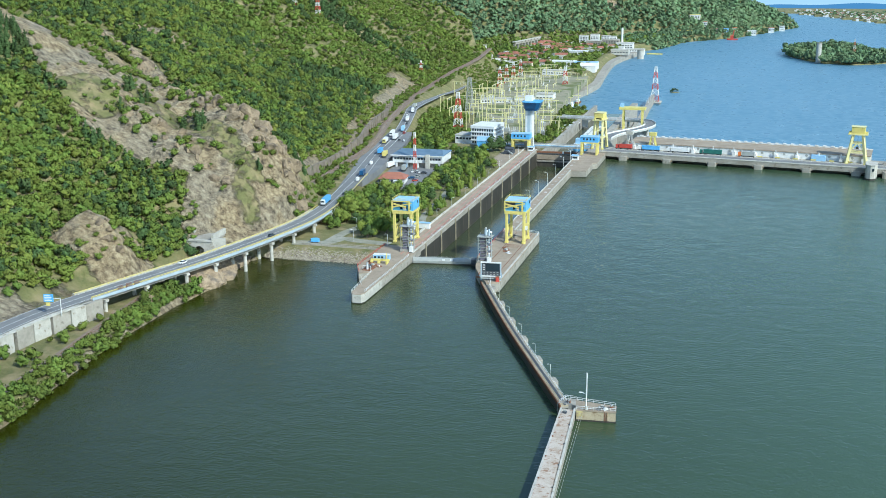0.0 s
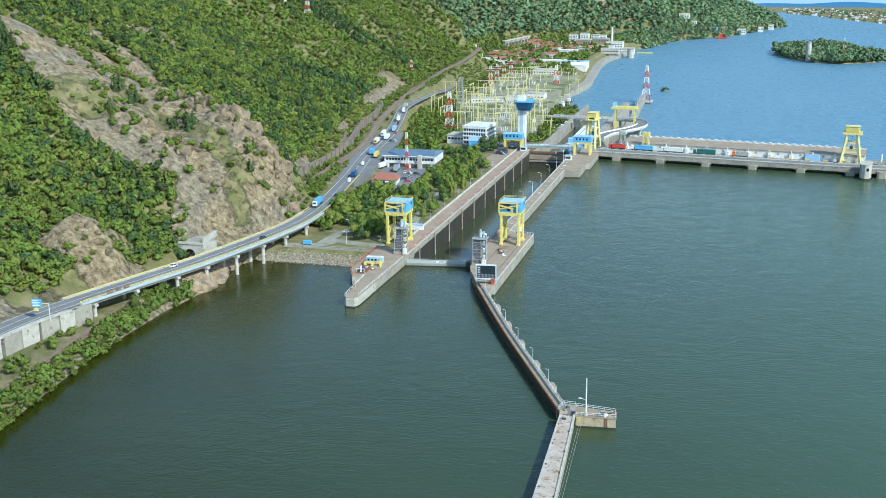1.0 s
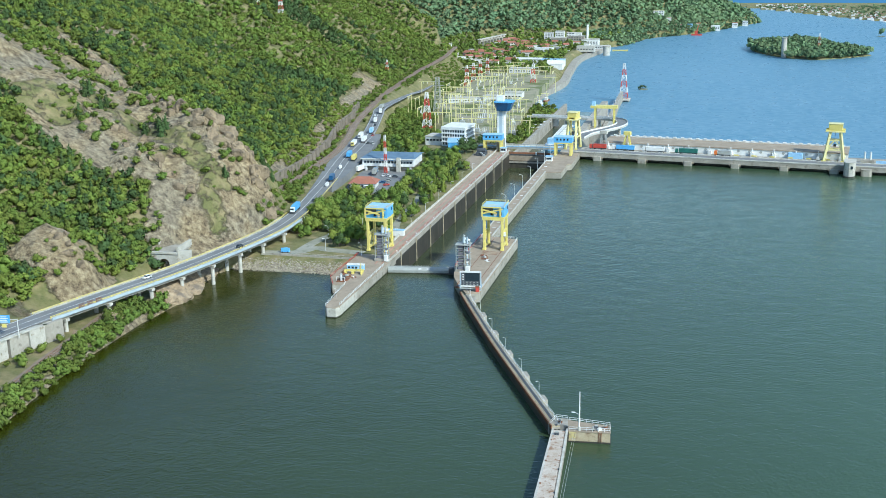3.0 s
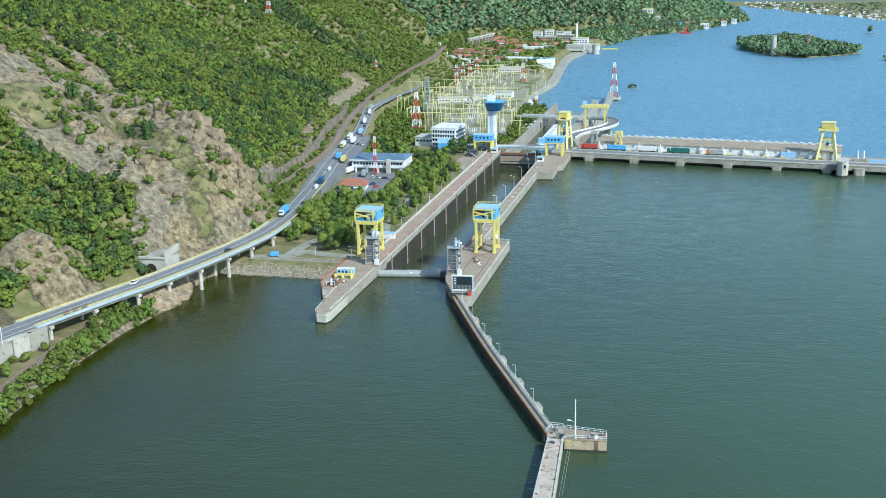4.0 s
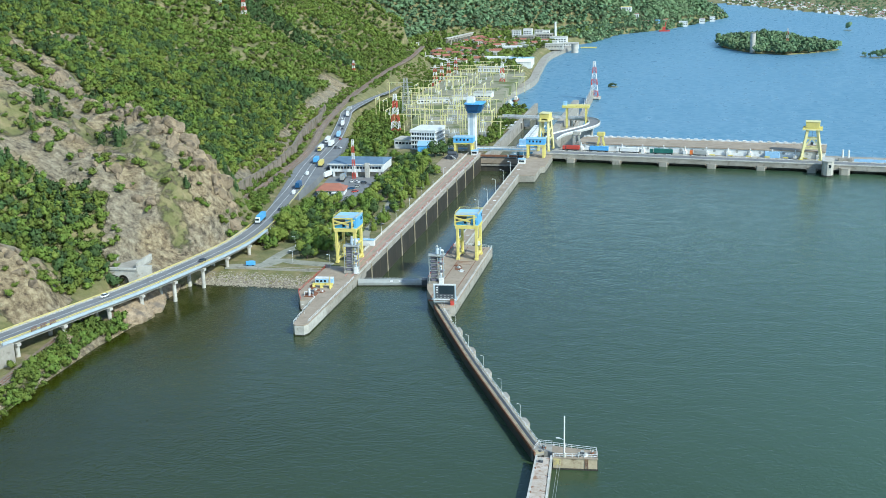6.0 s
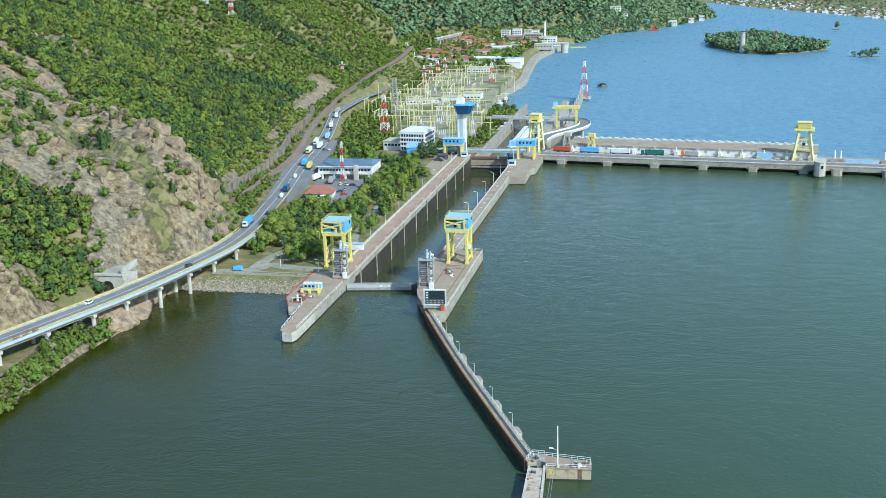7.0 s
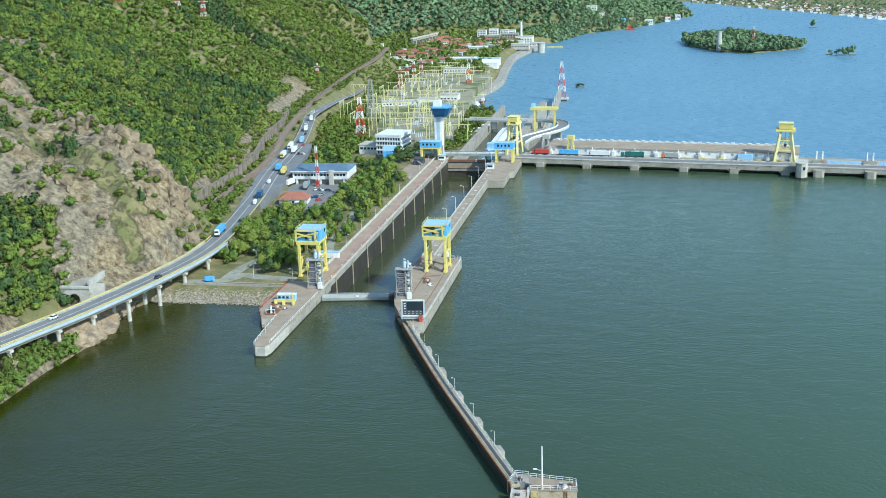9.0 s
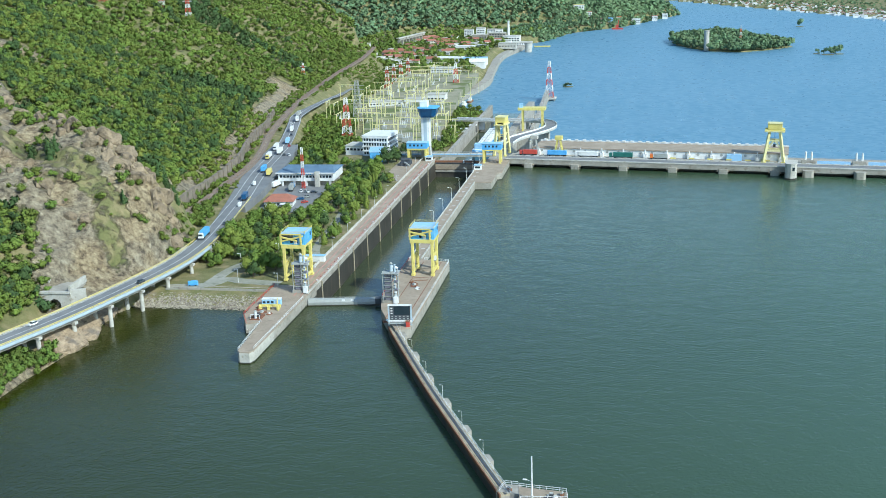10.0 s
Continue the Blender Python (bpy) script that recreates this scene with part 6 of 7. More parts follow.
def yard_portal(m, w, h, label="pale yellow steel portal of the switchyard"):
    ob = thing("switchyard_portal", label, "portal frame", m, group="switchyard portals")
    for x in (0, w):
        part("post", Mesh().beam((x, 0, 0), (x, 0, h), 0.5), YELLOW_PALE, ob)
    part("cross_beam", Mesh().beam((-2.5, 0, h), (w + 2.5, 0, h), 0.55, 0.5), YELLOW_PALE, ob)
    part("foot", Mesh().box(-0.8, 0.8, -0.8, 0.8, 0, 0.6).box(w - 0.8, w + 0.8, -0.8, 0.8, 0, 0.6), CONCRETE, ob)
    for k in range(3):
        part("insulator", Mesh().beam((w * (k + 0.5) / 3, 0, h - 0.3), (w * (k + 0.5) / 3, 0, h - 2.4), 0.25), WHITE, ob)
    return ob


rs = random.Random(21)
portal_a = yard_portal(spot(-168, 678), 13, 20)
portal_b = yard_portal(spot(-134, 640), 16, 15)
places = []
for row, y in enumerate((455, 490, 520, 555, 590, 620, 655, 690, 725, 765, 805, 850, 895, 940)):
    x = -150 + max(0, 560 - y) * 0.55 + rs.uniform(-4, 4)
    while x < -58 + max(0, 640 - y) * 0.30 and x < -22:
        places.append((x, y + rs.uniform(-5, 5)))
        x += rs.uniform(15, 20)
for i, (x, y) in enumerate(places):
    copy_thing(portal_a if i % 3 == 0 else portal_b, spot(x, y) @ pose(0, 0, 0, 0, 0, rs.choice((0, 0, 0, 90))))
transformer = thing("transformer", "grey transformer with white bushings in the switchyard", "transformer", spot(-60, 470), group="transformers")
part("tank", Mesh().box(-3, 3, -2, 2, 0.5, 4.2, 0.2), GREY, transformer)
part("plinth", Mesh().box(-3.6, 3.6, -2.6, 2.6, 0, 0.6), CONCRETE, transformer)
for k in range(3):
    part("bushing", Mesh().tube((-2 + 2 * k, 0, 4.2), (-2 + 2 * k, 0, 7.6), 0.3, 0.16, 8), WHITE, transformer)
for i in range(70):
    x, y = rs.uniform(-140, -50), rs.uniform(450, 930)
    if y < 560:
        x = rs.uniform(-88, -20)
    copy_thing(transformer, spot(x, y) @ pose(0, 0, 0, 0, 0, rs.choice((0, 90))))
yard = setting("switchyard_ground", Mesh().prism([(-92, 455), (-25, 455), (-40, 640), (-54, 760), (-60, 950), (-148, 950), (-150, 690), (-112, 560)], -16, -6.6), material("yard_gravel", (0.34, 0.31, 0.23), (0.22, 0.215, 0.13), 0.06, 0.95, bump=0.04, fine=0.5, spot=(0.13, 0.155, 0.05), spots=(0.5, 0.6), spotscale=0.045), "pale gravel ground of the switchyard", "ground")


def hall(m, w, d, h, wall, roof, label, cat="building", flat=True, cols=0):
    ob = thing("building", label, cat, m, group="buildings on the bank")
    wl = part("wall", Mesh().box(0, w, 0, d, -3, h), wall, ob)
    if flat:
        part("roof", Mesh().box(-0.4, w + 0.4, -0.4, d + 0.4, h, h + 0.6), roof, ob)
    else:
        part("roof", Mesh().add([(-0.6, -0.6, h), (w + 0.6, -0.6, h), (w + 0.6, d + 0.6, h), (-0.6, d + 0.6, h), (-0.6, d / 2, h + d * 0.28), (w + 0.6, d / 2, h + d * 0.28)], [(0, 1, 5, 4), (2, 3, 4, 5), (3, 0, 4), (1, 2, 5), (3, 2, 1, 0)]), roof, ob)
    if cols:
        rows = max(1, int(h / 3.2))
        windows(wl, 0.6, w - 0.6, 0, 1.0, rows, cols, w / cols * 0.55, 1.5, 3.2)
    return ob


hall(spot(-132, 655) @ pose(0, 0, 0, 0, 0, 18), 34, 12, 7, WHITE, CONCRETE_PALE, "long white switch house with a flat roof", cols=10)
hall(spot(-102, 690), 22, 14, 6, WHITE, CONCRETE_PALE, "white switchyard building with a flat roof", cols=6)
hall(spot(-80, 700), 20, 16, 9, WHITE, CONCRETE_PALE, "white relay building in the switchyard", cols=5)
hall(spot(-128, 980), 30, 16, 8, WHITE, CONCRETE_PALE, "white flat-roofed workshop near the switchyard", cols=8)
hall(spot(-150, 1130), 40, 22, 7, WHITE, WHITE, "long white warehouse near the bank", cols=8)
hall(spot(-108, 1120), 34, 18, 7, WHITE, BLUE_PALE, "long white warehouse with a pale roof", cols=7)
hall(spot(-92, 1076), 22, 16, 6, WHITE, WHITE, "white storage hall by the bank", flat=False)
hall(spot(-150, 1310), 30, 18, 8, WHITE, WHITE, "white factory hall beside the village", cols=6)
for k in range(5):
    hall(pose(-22 + 5 * k, 470 + 18 * k, -8.5), 6, 5, 3.5, WHITE, WHITE, "small white hut beside the switchyard")

# village and factory
rs = random.Random(33)
for k in range(95):
    y = rs.uniform(1090, 1560)
    x = rs.uniform(-300, -150) + (y - 1090) * 0.12
    w, d = rs.uniform(8, 15), rs.uniform(7, 11)
    z = height(x, y)
    if z > 25:
        continue
    red = rs.random() < 0.72
    hall(pose(x, y, z, 0, 0, rs.uniform(-35, 35)), w, d, rs.uniform(4, 7), HOUSE_WALL if red else WHITE, TILE if red else CONCRETE_PALE, "village house with a red tiled roof" if red else "pale village building with a grey roof", "house", not red, 3)
for x, y, w, h in ((-172, 1545, 16, 17), (-152, 1552, 16, 19), (-132, 1558, 15, 16), (-118, 1566, 12, 15)):
    hall(pose(x, y, height(x, y)), w, 12, h, WHITE, CONCRETE_PALE, "white apartment block above the village", "apartment block", True, 5)
for x, y, w, d, h, c in ((-150, 1490, 26, 14, 12, CONCRETE), (-122, 1500, 30, 14, 14, CONCRETE), (-96, 1490, 30, 20, 9, WHITE), (-70, 1470, 26, 20, 7, WHITE), (-110, 1440, 34, 18, 6, WHITE), (-150, 1400, 28, 16, 6, WHITE), (-90, 1380, 30, 16, 6, CONCRETE_PALE), (-130, 1360, 30, 14, 6, WHITE)):
    hall(pose(x, y, height(x, y)), w, d, h, c, CONCRETE_PALE, "pale factory building near the river", "factory", True, 6)
silo = thing("silo", "tall grey concrete silo near the river", "silo", spot(-44, 1420))
part("drum", Mesh().tube((0, 0, 0), (0, 0, 28), 6, 6, 20), CONCRETE_PALE, silo)
part("cap", Mesh().tube((0, 0, 28), (0, 0, 29), 6.3, 6.3, 20), CONCRETE, silo)
stack = thing("chimney", "slim white factory chimney", "chimney", spot(-88, 1510))
part("shaft", Mesh().tube((0, 0, 0), (0, 0, 34), 2.2, 1.8, 14), WHITE, stack)
part("rim", Mesh().tube((0, 0, 34), (0, 0, 35), 2.0, 2.0, 14), CONCRETE, stack)
goliath = thing("yard_crane", "yellow yard gantry crane by the factory", "gantry crane", spot(-40, 1500))
part("girder", Mesh().box(-2, 26, -1, 1, 14, 16), YELLOW, goliath)
for x in (0, 24):
    part("leg", Mesh().beam((x, -4, 0), (x, 0, 14), 1.2).beam((x, 4, 0), (x, 0, 14), 1.2), YELLOW, goliath)
via = thing("viaduct", "grey stone arch viaduct behind the village", "viaduct", pose(-262, 1400, height(-262, 1400), 0, 0, 80))
for k in range(8):
    part("pier", Mesh().box(k * 15, k * 15 + 3, -2, 2, -8, 12), CONCRETE, via)
    part("arch_spandrel", Mesh().prism([(k * 15 + 3, -2), (k * 15 + 15, -2), (k * 15 + 15, 2), (k * 15 + 3, 2)], 11, 14.5), CONCRETE, via)
part("parapet", Mesh().box(-3, 124, -2.4, 2.4, 14.5, 16), CONCRETE_PALE, via)

# far bank of the left shore
for x, y, c, r_, w in ((10, 1960, WHITE, YELLOW, 22), (34, 1950, WHITE, TILE, 14), (60, 1920, HOUSE_WALL, TILE, 12), (84, 1930, BLUE_PALE, BLUE, 10), (100, 1960, HOUSE_WALL, ORANGE, 12), (132, 1990, WHITE, WHITE, 18), (175, 2080, WHITE, TILE, 12), (198, 2140, WHITE, CONCRETE_PALE, 12)):
    hall(pose(x - 12, y, max(height(x - 12, y), -24)), w, 12, 8, c, r_, "small shipyard building on the far bank", "building", True, 4)
crane2 = thing("yard_crane", "yellow shipyard crane on the far bank", "gantry crane", pose(-16, 1880, -22))
part("girder", Mesh().box(-4, 26, -1, 1, 11, 13), YELLOW, crane2)
for x in (0, 22):
    part("leg", Mesh().beam((x, 0, 0), (x, 0, 11), 1.4), YELLOW, crane2)
redcrane = thing("harbour_crane", "red harbour crane at the far shore", "crane", pose(92, 1868, -27))
part("pontoon", Mesh().box(-10, 12, -4, 4, 0, 2.5, 0.6), RED, redcrane)
part("jib", Mesh().beam((0, 0, 2), (4, 0, 20), 1.6), RED, redcrane)
part("cab", Mesh().box(-3, 3, -3, 3, 2.5, 9), RED, redcrane)

# ---- tail water ----
jet = thing("tail_jetty", "narrow concrete guide jetty below the lock", "jetty", kind="structure")
part("wall", ribbon([(46, 520, -16), (43, 620, -16), (40, 720, -16), (37, 800, -16), (36, 850, -16)], -1.8, 1.8, -14, 0, 12), CONCRETE, jet)
for k in range(10):
    copy_thing(lamp_a, pose(45.5 - 0.025 * k * 33, 530 + 33 * k, -16, 0, 0, 180))
lattice(pose(38.5, 846, -24), 42, 9.5, 2.2, "tall red and white lattice tower on a river dolphin")
base = thing("tower_dolphin", "concrete pile platform under the river tower", "platform")
part("slab", Mesh().box(30.5, 46.5, 838, 854, -25.5, -24, 1.0), CONCRETE_PALE, base)
for x in (32, 45):
    for y in (840, 852):
        part("pile", Mesh().tube((x, y, -34), (x, y, -25.5), 1.0, 1.0, 10), CONCRETE, base)
loop = thing("loop_bridge", "curved white concrete road loop on tall piers", "bridge", kind="structure")
LOOP = [(44, 385, 4.6), (48, 410, 4.2), (57, 434, 3.4), (66, 458, 2.6), (70, 482, 1.8), (67, 505, 1.0), (58, 522, 0), (40, 532, -1), (10, 540, -2), (-25, 552, -3)]
part("deck", ribbon(LOOP, -5, 5, -1.4, 0, 5), CONCRETE_PALE, loop)
part("road", ribbon(LOOP, -4.2, 4.2, 0, 0.06, 5), ASPHALT, loop)
for off in (-5, 4.7):
    part("parapet", ribbon(LOOP, off, off + 0.3, 0, 1.1, 5), WHITE, loop)
for x, y, z in ((57, 434, 2), (69, 470, 1), (66, 506, -0.4), (45, 530, -2), (12, 540, -3)):
    part("pier", Mesh().tube((x, y, -34), (x, y, z), 1.3, 1.3, 12), CONCRETE_PALE, loop)
gate2 = thing("lower_gate_crane", "yellow portal crane over the lower lock gate", "gantry crane", pose(44.5, 494, 1.5))
for x in (0, 17):
    part("leg", Mesh().beam((x, 0, -6), (x, 0, 12), 1.4).beam((x, 7, -6), (x, 7, 12), 1.4), YELLOW, gate2)
part("girder", Mesh().box(-4, 20, -1, 8, 12, 14.2), YELLOW, gate2)
part("hut", Mesh().box(-3, 0, 1, 6, 14.2, 17.5), BLUE_PALE, gate2)
part("plinth", Mesh().box(-5, 22, -4, 11, -36, -6), CONCRETE, gate2)
tail = setting("tail_lock_walls", Mesh().box(34, 40, 335, 650, -34, -1).box(-4, -1, 335, 640, -34, -3), CONCRETE, "concrete walls of the lower lock chamber", "wall")
barge = thing("barge", "long pale blue tanker barge in the lower chamber", "barge", pose(16.5, 420, -13))
part("hull", Mesh().prism([(-5.6, 2), (-3, 0), (3, 0), (5.6, 2), (5.6, 108), (3.5, 113), (-3.5, 113), (-5.6, 108)], -1.5, 5.0), BLUE, barge)
part("deck", Mesh().prism([(-5.4, 2.4), (-3, 0.6), (3, 0.6), (5.4, 2.4), (5.4, 107), (-5.4, 107)], 5.0, 5.4), WHITE, barge)
part("wheelhouse", Mesh().box(-4, 4, 3, 11, 5.4, 9.5, 0.4), BLUE_PALE, barge)
for k in range(9):
    part("hatch", Mesh().box(-3.2, 3.2, 15 + k * 10, 23 + k * 10, 5.4, 6.4, 0.3), WHITE, barge)
part("pipe", Mesh().tube((0, 14, 6.8), (0, 104, 6.8), 0.3, 0.3, 8), GREY, barge)
for x, y, c in ((-56, 793, WHITE), (-53, 822, RUST)):
    ob = thing("river_boat", "small moored river boat at the quay", "boat", pose(x, y, -27))
    part("hull", Mesh().prism([(-2.6, 0), (0, -4), (2.6, 0), (2.6, 16), (-2.6, 16)], -0.6, 2.0), c, ob)
    part("cabin", Mesh().box(-1.8, 1.8, 3, 11, 2.0, 5.0, 0.3), WHITE, ob)
quay = setting("quay", ribbon([(-6, 645, -20), (-40, 690, -20), (-66, 735, -20), (-66, 800, -20), (-60, 880, -20), (-52, 985, -20), (-62, 1120, -20), (-72, 1310, -20), (-54, 1480, -20)], -9, 1.5, -9, 0.3, 12), CONCRETE, "pale paved quay and embankment road", "quay")

# islands
ISLE = [(190, 1565), (200, 1500), (222, 1440), (252, 1388), (296, 1366), (335, 1388), (372, 1425), (392, 1450), (380, 1480), (345, 1530), (325, 1640), (290, 1700), (240, 1690), (205, 1630)]
setting("island_ground", Mesh().prism(ISLE, -34, -25.6, 0.06), GROUND, "low wooded river island", "island")
tw = thing("island_tower", "round grey concrete tower on the island", "tower", pose(246, 1400, -26))
part("drum", Mesh().tube((0, 0, 0), (0, 0, 31), 4.2, 4.2, 16), CONCRETE_PALE, tw)
part("cap", Mesh().tube((0, 0, 31), (0, 0, 32), 4.6, 4.6, 16), CONCRETE, tw)
lattice(pose(305, 1470, -26), 34, 5, 1.5, "red and white lattice tower on the island")
for x, y, s in ((53, 962, 6), (449, 1860, 8), (423, 1322, 9), (408, 1338, 5), (440, 1330, 7)):
    setting("islet", Mesh().prism([(x + s * math.cos(a) * 1.3, y + s * math.sin(a)) for a in (0.3, 1.2, 2.2, 3.3, 4.2, 5.4)], -33, -26.3, 0.2), GROUND, "tiny wooded islet", "island")

# far town
rs = random.Random(55)
town = Mesh()
roofs = Mesh()
for k in range(1000):
    f = rs.random()
    x = 225 + 430 * f + rs.uniform(0, 120)
    y = 2850 - 940 * f + rs.uniform(-10, 190)
    w, d, h = rs.uniform(3, 8), rs.uniform(3, 7), rs.choice((0, 0, 1, 1, 2, 4))
    town.box(x, x + w, y, y + d, -27, -24 + h)
    if k % 5 < 2:
        roofs.box(x - 0.3, x + w + 0.3, y - 0.3, y + d + 0.3, -24 + h, -23.2 + h)
ft = tagged(thing("far_town", "distant town of pale houses with red roofs", "town"), kind="stuff")
tagged(part("walls", town, WHITE, ft), kind="stuff")
tagged(part("roofs", roofs, TILE, ft), kind="stuff")

# glowing sheets with haze painted into their colours: hills and sky beyond the last bank
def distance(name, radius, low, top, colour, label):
    """A far curved backdrop of one flat glow round the end of the valley; top gives its height at an angle."""
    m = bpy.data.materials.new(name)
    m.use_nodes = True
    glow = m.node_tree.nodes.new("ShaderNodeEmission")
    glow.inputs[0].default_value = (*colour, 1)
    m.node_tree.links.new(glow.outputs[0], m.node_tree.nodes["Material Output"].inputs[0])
    v, f = [], []
    for k in range(91):
        a = radians(-8 + 0.5 * k)
        x, y = 155 + radius * math.sin(a), -480 + radius * math.cos(a)
        v += [(x, y, low), (x, y, top(k))]
        if k:
            f.append((2 * k - 2, 2 * k, 2 * k + 1, 2 * k - 1))
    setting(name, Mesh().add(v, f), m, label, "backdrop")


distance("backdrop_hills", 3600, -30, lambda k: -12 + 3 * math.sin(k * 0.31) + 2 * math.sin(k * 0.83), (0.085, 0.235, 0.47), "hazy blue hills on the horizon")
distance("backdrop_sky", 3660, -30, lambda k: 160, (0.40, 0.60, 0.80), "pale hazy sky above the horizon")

# ---- trees ----
def crown(seed, leaves, blobs, squash, size, cone=False):
    """Vertices, triangles and soft normals of a ragged crown about one metre in radius, its foot at zero."""
    r = np.random.RandomState(seed)
    v, f, nv = [], [], []
    cs = []
    for b in range(blobs):
        if cone:
            z = 0.15 + 1.9 * b / blobs
            cs.append((r.uniform(-0.06, 0.06), r.uniform(-0.06, 0.06), z, 0.62 * (1 - z / 2.35)))
        else:
            a, q = r.uniform(0, 6.28), r.uniform(0.15, 0.62)
            cs.append((q * math.cos(a), q * math.sin(a), r.uniform(0.5, 1.4) * squash, r.uniform(0.32, 0.58)))
    octa = [(1, 0, 0), (-1, 0, 0), (0, 1, 0), (0, -1, 0), (0, 0, 1), (0, 0, -1)]
    for cx, cy, cz, cr in cs:
        k = len(v)
        v += [(cx + x * cr * 0.8, cy + y * cr * 0.8, cz + z * cr * 0.8) for x, y, z in octa]
        nv += octa
        f += [(k + a, k + b, k + c) for a, b, c in ((0, 2, 4), (2, 1, 4), (1, 3, 4), (3, 0, 4), (2, 0, 5), (1, 2, 5), (3, 1, 5), (0, 3, 5))]
    weight = np.array([c[3] ** 2 for c in cs])
    weight /= weight.sum()
    for n in range(leaves):
        cx, cy, cz, cr = cs[r.choice(len(cs), p=weight)]
        d = r.normal(size=3)
        d[2] = abs(d[2]) * 0.95 - 0.25
        d /= np.linalg.norm(d)
        p = np.array([cx, cy, cz]) + d * cr * r.uniform(0.82, 1.16)
        nrm = d + r.normal(size=3) * 0.5
        nrm /= np.linalg.norm(nrm)
        t = np.cross(nrm, r.normal(size=3))
        t /= np.linalg.norm(t)
        u = np.cross(nrm, t)
        s = size * r.uniform(0.65, 1.35)
        k = len(v)
        v += [tuple(p + t * s), tuple(p - t * s * 0.6 + u * s * 0.8), tuple(p - t * s * 0.5 - u * s * 0.9 - nrm * s * 0.3)]
        soft = d * 0.75 + (p - np.array([0, 0, 0.75])) * 0.6 + nrm * 0.2
        soft /= np.linalg.norm(soft)
        nv += [tuple(soft)] * 3
        f.append((k, k + 1, k + 2))
    return np.array(v, np.float32), np.array(f, np.int32), np.array(nv, np.float32)


def leaf_mesh(name, V, T, N, tint, mat):
    me = bpy.data.meshes.new(name)
    me.vertices.add(len(V))
    me.vertices.foreach_set("co", V.reshape(-1).astype(np.float32))
    me.loops.add(len(T) * 3)
    me.loops.foreach_set("vertex_index", T.reshape(-1).astype(np.int32))
    me.polygons.add(len(T))
    me.polygons.foreach_set("loop_start", (np.arange(len(T)) * 3).astype(np.int32))
    me.update(calc_edges=True)
    me.attributes.new("tint", "FLOAT", "POINT").data.foreach_set("value", tint.reshape(-1).astype(np.float32))
    me.attributes.new("custom_normal", "FLOAT_VECTOR", "POINT").data.foreach_set("vector", N.reshape(-1).astype(np.float32))
    me.materials.append(mat)
    return me


def scatter(name, shapes, pts, mat, label, category, seed):
    """Many plants in one mesh. pts: rows of x, y, z, radius, height factor."""
    r = np.random.RandomState(seed)
    V, T, N, H, k = [], [], [], [], 0
    pts = np.asarray(pts, np.float32)
    which = r.randint(len(shapes), size=len(pts))
    for s, (v, f, nv) in enumerate(shapes):
        q = pts[which == s]
        if not len(q):
            continue
        a = r.uniform(0, 6.28, len(q)).astype(np.float32)
        ca, sa = np.cos(a)[:, None], np.sin(a)[:, None]
        x = (v[:, 0] * ca - v[:, 1] * sa) * q[:, 3:4] + q[:, 0:1]
        y = (v[:, 0] * sa + v[:, 1] * ca) * q[:, 3:4] + q[:, 1:2]
        z = v[:, 2] * q[:, 3:4] * q[:, 4:5] + q[:, 2:3]
        V.append(np.stack([x, y, z], -1).reshape(-1, 3))
        N.append(np.stack([nv[:, 0] * ca - nv[:, 1] * sa, nv[:, 0] * sa + nv[:, 1] * ca, nv[:, 2] + 0 * ca], -1).reshape(-1, 3))
        H.append(np.repeat(r.uniform(0, 1, len(q)), len(v)))
        T.append((f[None] + (np.arange(len(q)) * len(v))[:, None, None]).reshape(-1, 3) + k)
        k += len(q) * len(v)
    me = leaf_mesh(name, np.concatenate(V), np.concatenate(T), np.concatenate(N), np.concatenate(H), mat)
    return tagged(new(name, me), label, category, kind="stuff")


near = [crown(100 + k, 120, 6, 0.9, 0.15) for k in range(6)]
mid = [crown(130 + k, 60, 4, 0.9, 0.22) for k in range(5)]
small = [crown(160 + k, 14, 3, 0.9, 0.42) for k in range(4)]
pine = [crown(190 + k, 100, 7, 1, 0.13, True) for k in range(4)]


def jitter(x0, x1, y0, y1, step, seed):
    r = np.random.RandomState(seed)
    xs, ys = np.meshgrid(np.arange(x0, x1, step), np.arange(y0, y1, step))
    return xs.ravel() + r.uniform(-0.5, 0.5, xs.size) * step, ys.ravel() + r.uniform(-0.5, 0.5, ys.size) * step, r


def plant(x, y, r, keep, lo, hi, tall):
    z, rock = ground(x, y)
    x, y, z = x[keep], y[keep], z[keep]
    s = r.uniform(lo, hi, x.size)
    return np.stack([x, y, z - 0.5 * s * 0.3, s, r.uniform(0.8, tall, x.size)], -1)


x, y, r = jitter(-520, -84, -280, 440, 4.3, 1)
z, rock = ground(x, y)
d = table(y, FOOT) - x
thick = waves(x, y, 60, 41, 3)
bush = waves(x, y, 24, 61, 2)
open_ = np.where(rock > 0.25, 0.13 + 0.62 * (bush > 0.24), np.where(thick < -0.44, 0.30, 0.95))
inview = (x > 110 - 0.787 * (y + 525)) & (z < 150)
visible = (d > 5) & (d < 430) & (z < 175)
green = visible & (r.uniform(0, 1, x.size) < open_)
kind = waves(x, y, 75, 43, 3) + 0.5 * waves(x, y, 14, 44, 2)
kind = kind - 0.6 * (y > 110) * r.uniform(0, 1, x.size) + 0.34 * ((y < 60) & (d > 28))
mix = r.uniform(0, 1, x.size) + 0.35 * waves(x, y, 30, 93, 2)
backwood = green & ~inview
green &= inview
leafy = green & (kind < 0.28) & (rock <= 0.25)
scatter("hill_forest", near, plant(x, y, r, leafy & (mix >= 0.25) & (mix < 0.75), 2.5, 4.7, 1.25), LEAF, "dense green broadleaf forest on the hillside", "forest", 2)
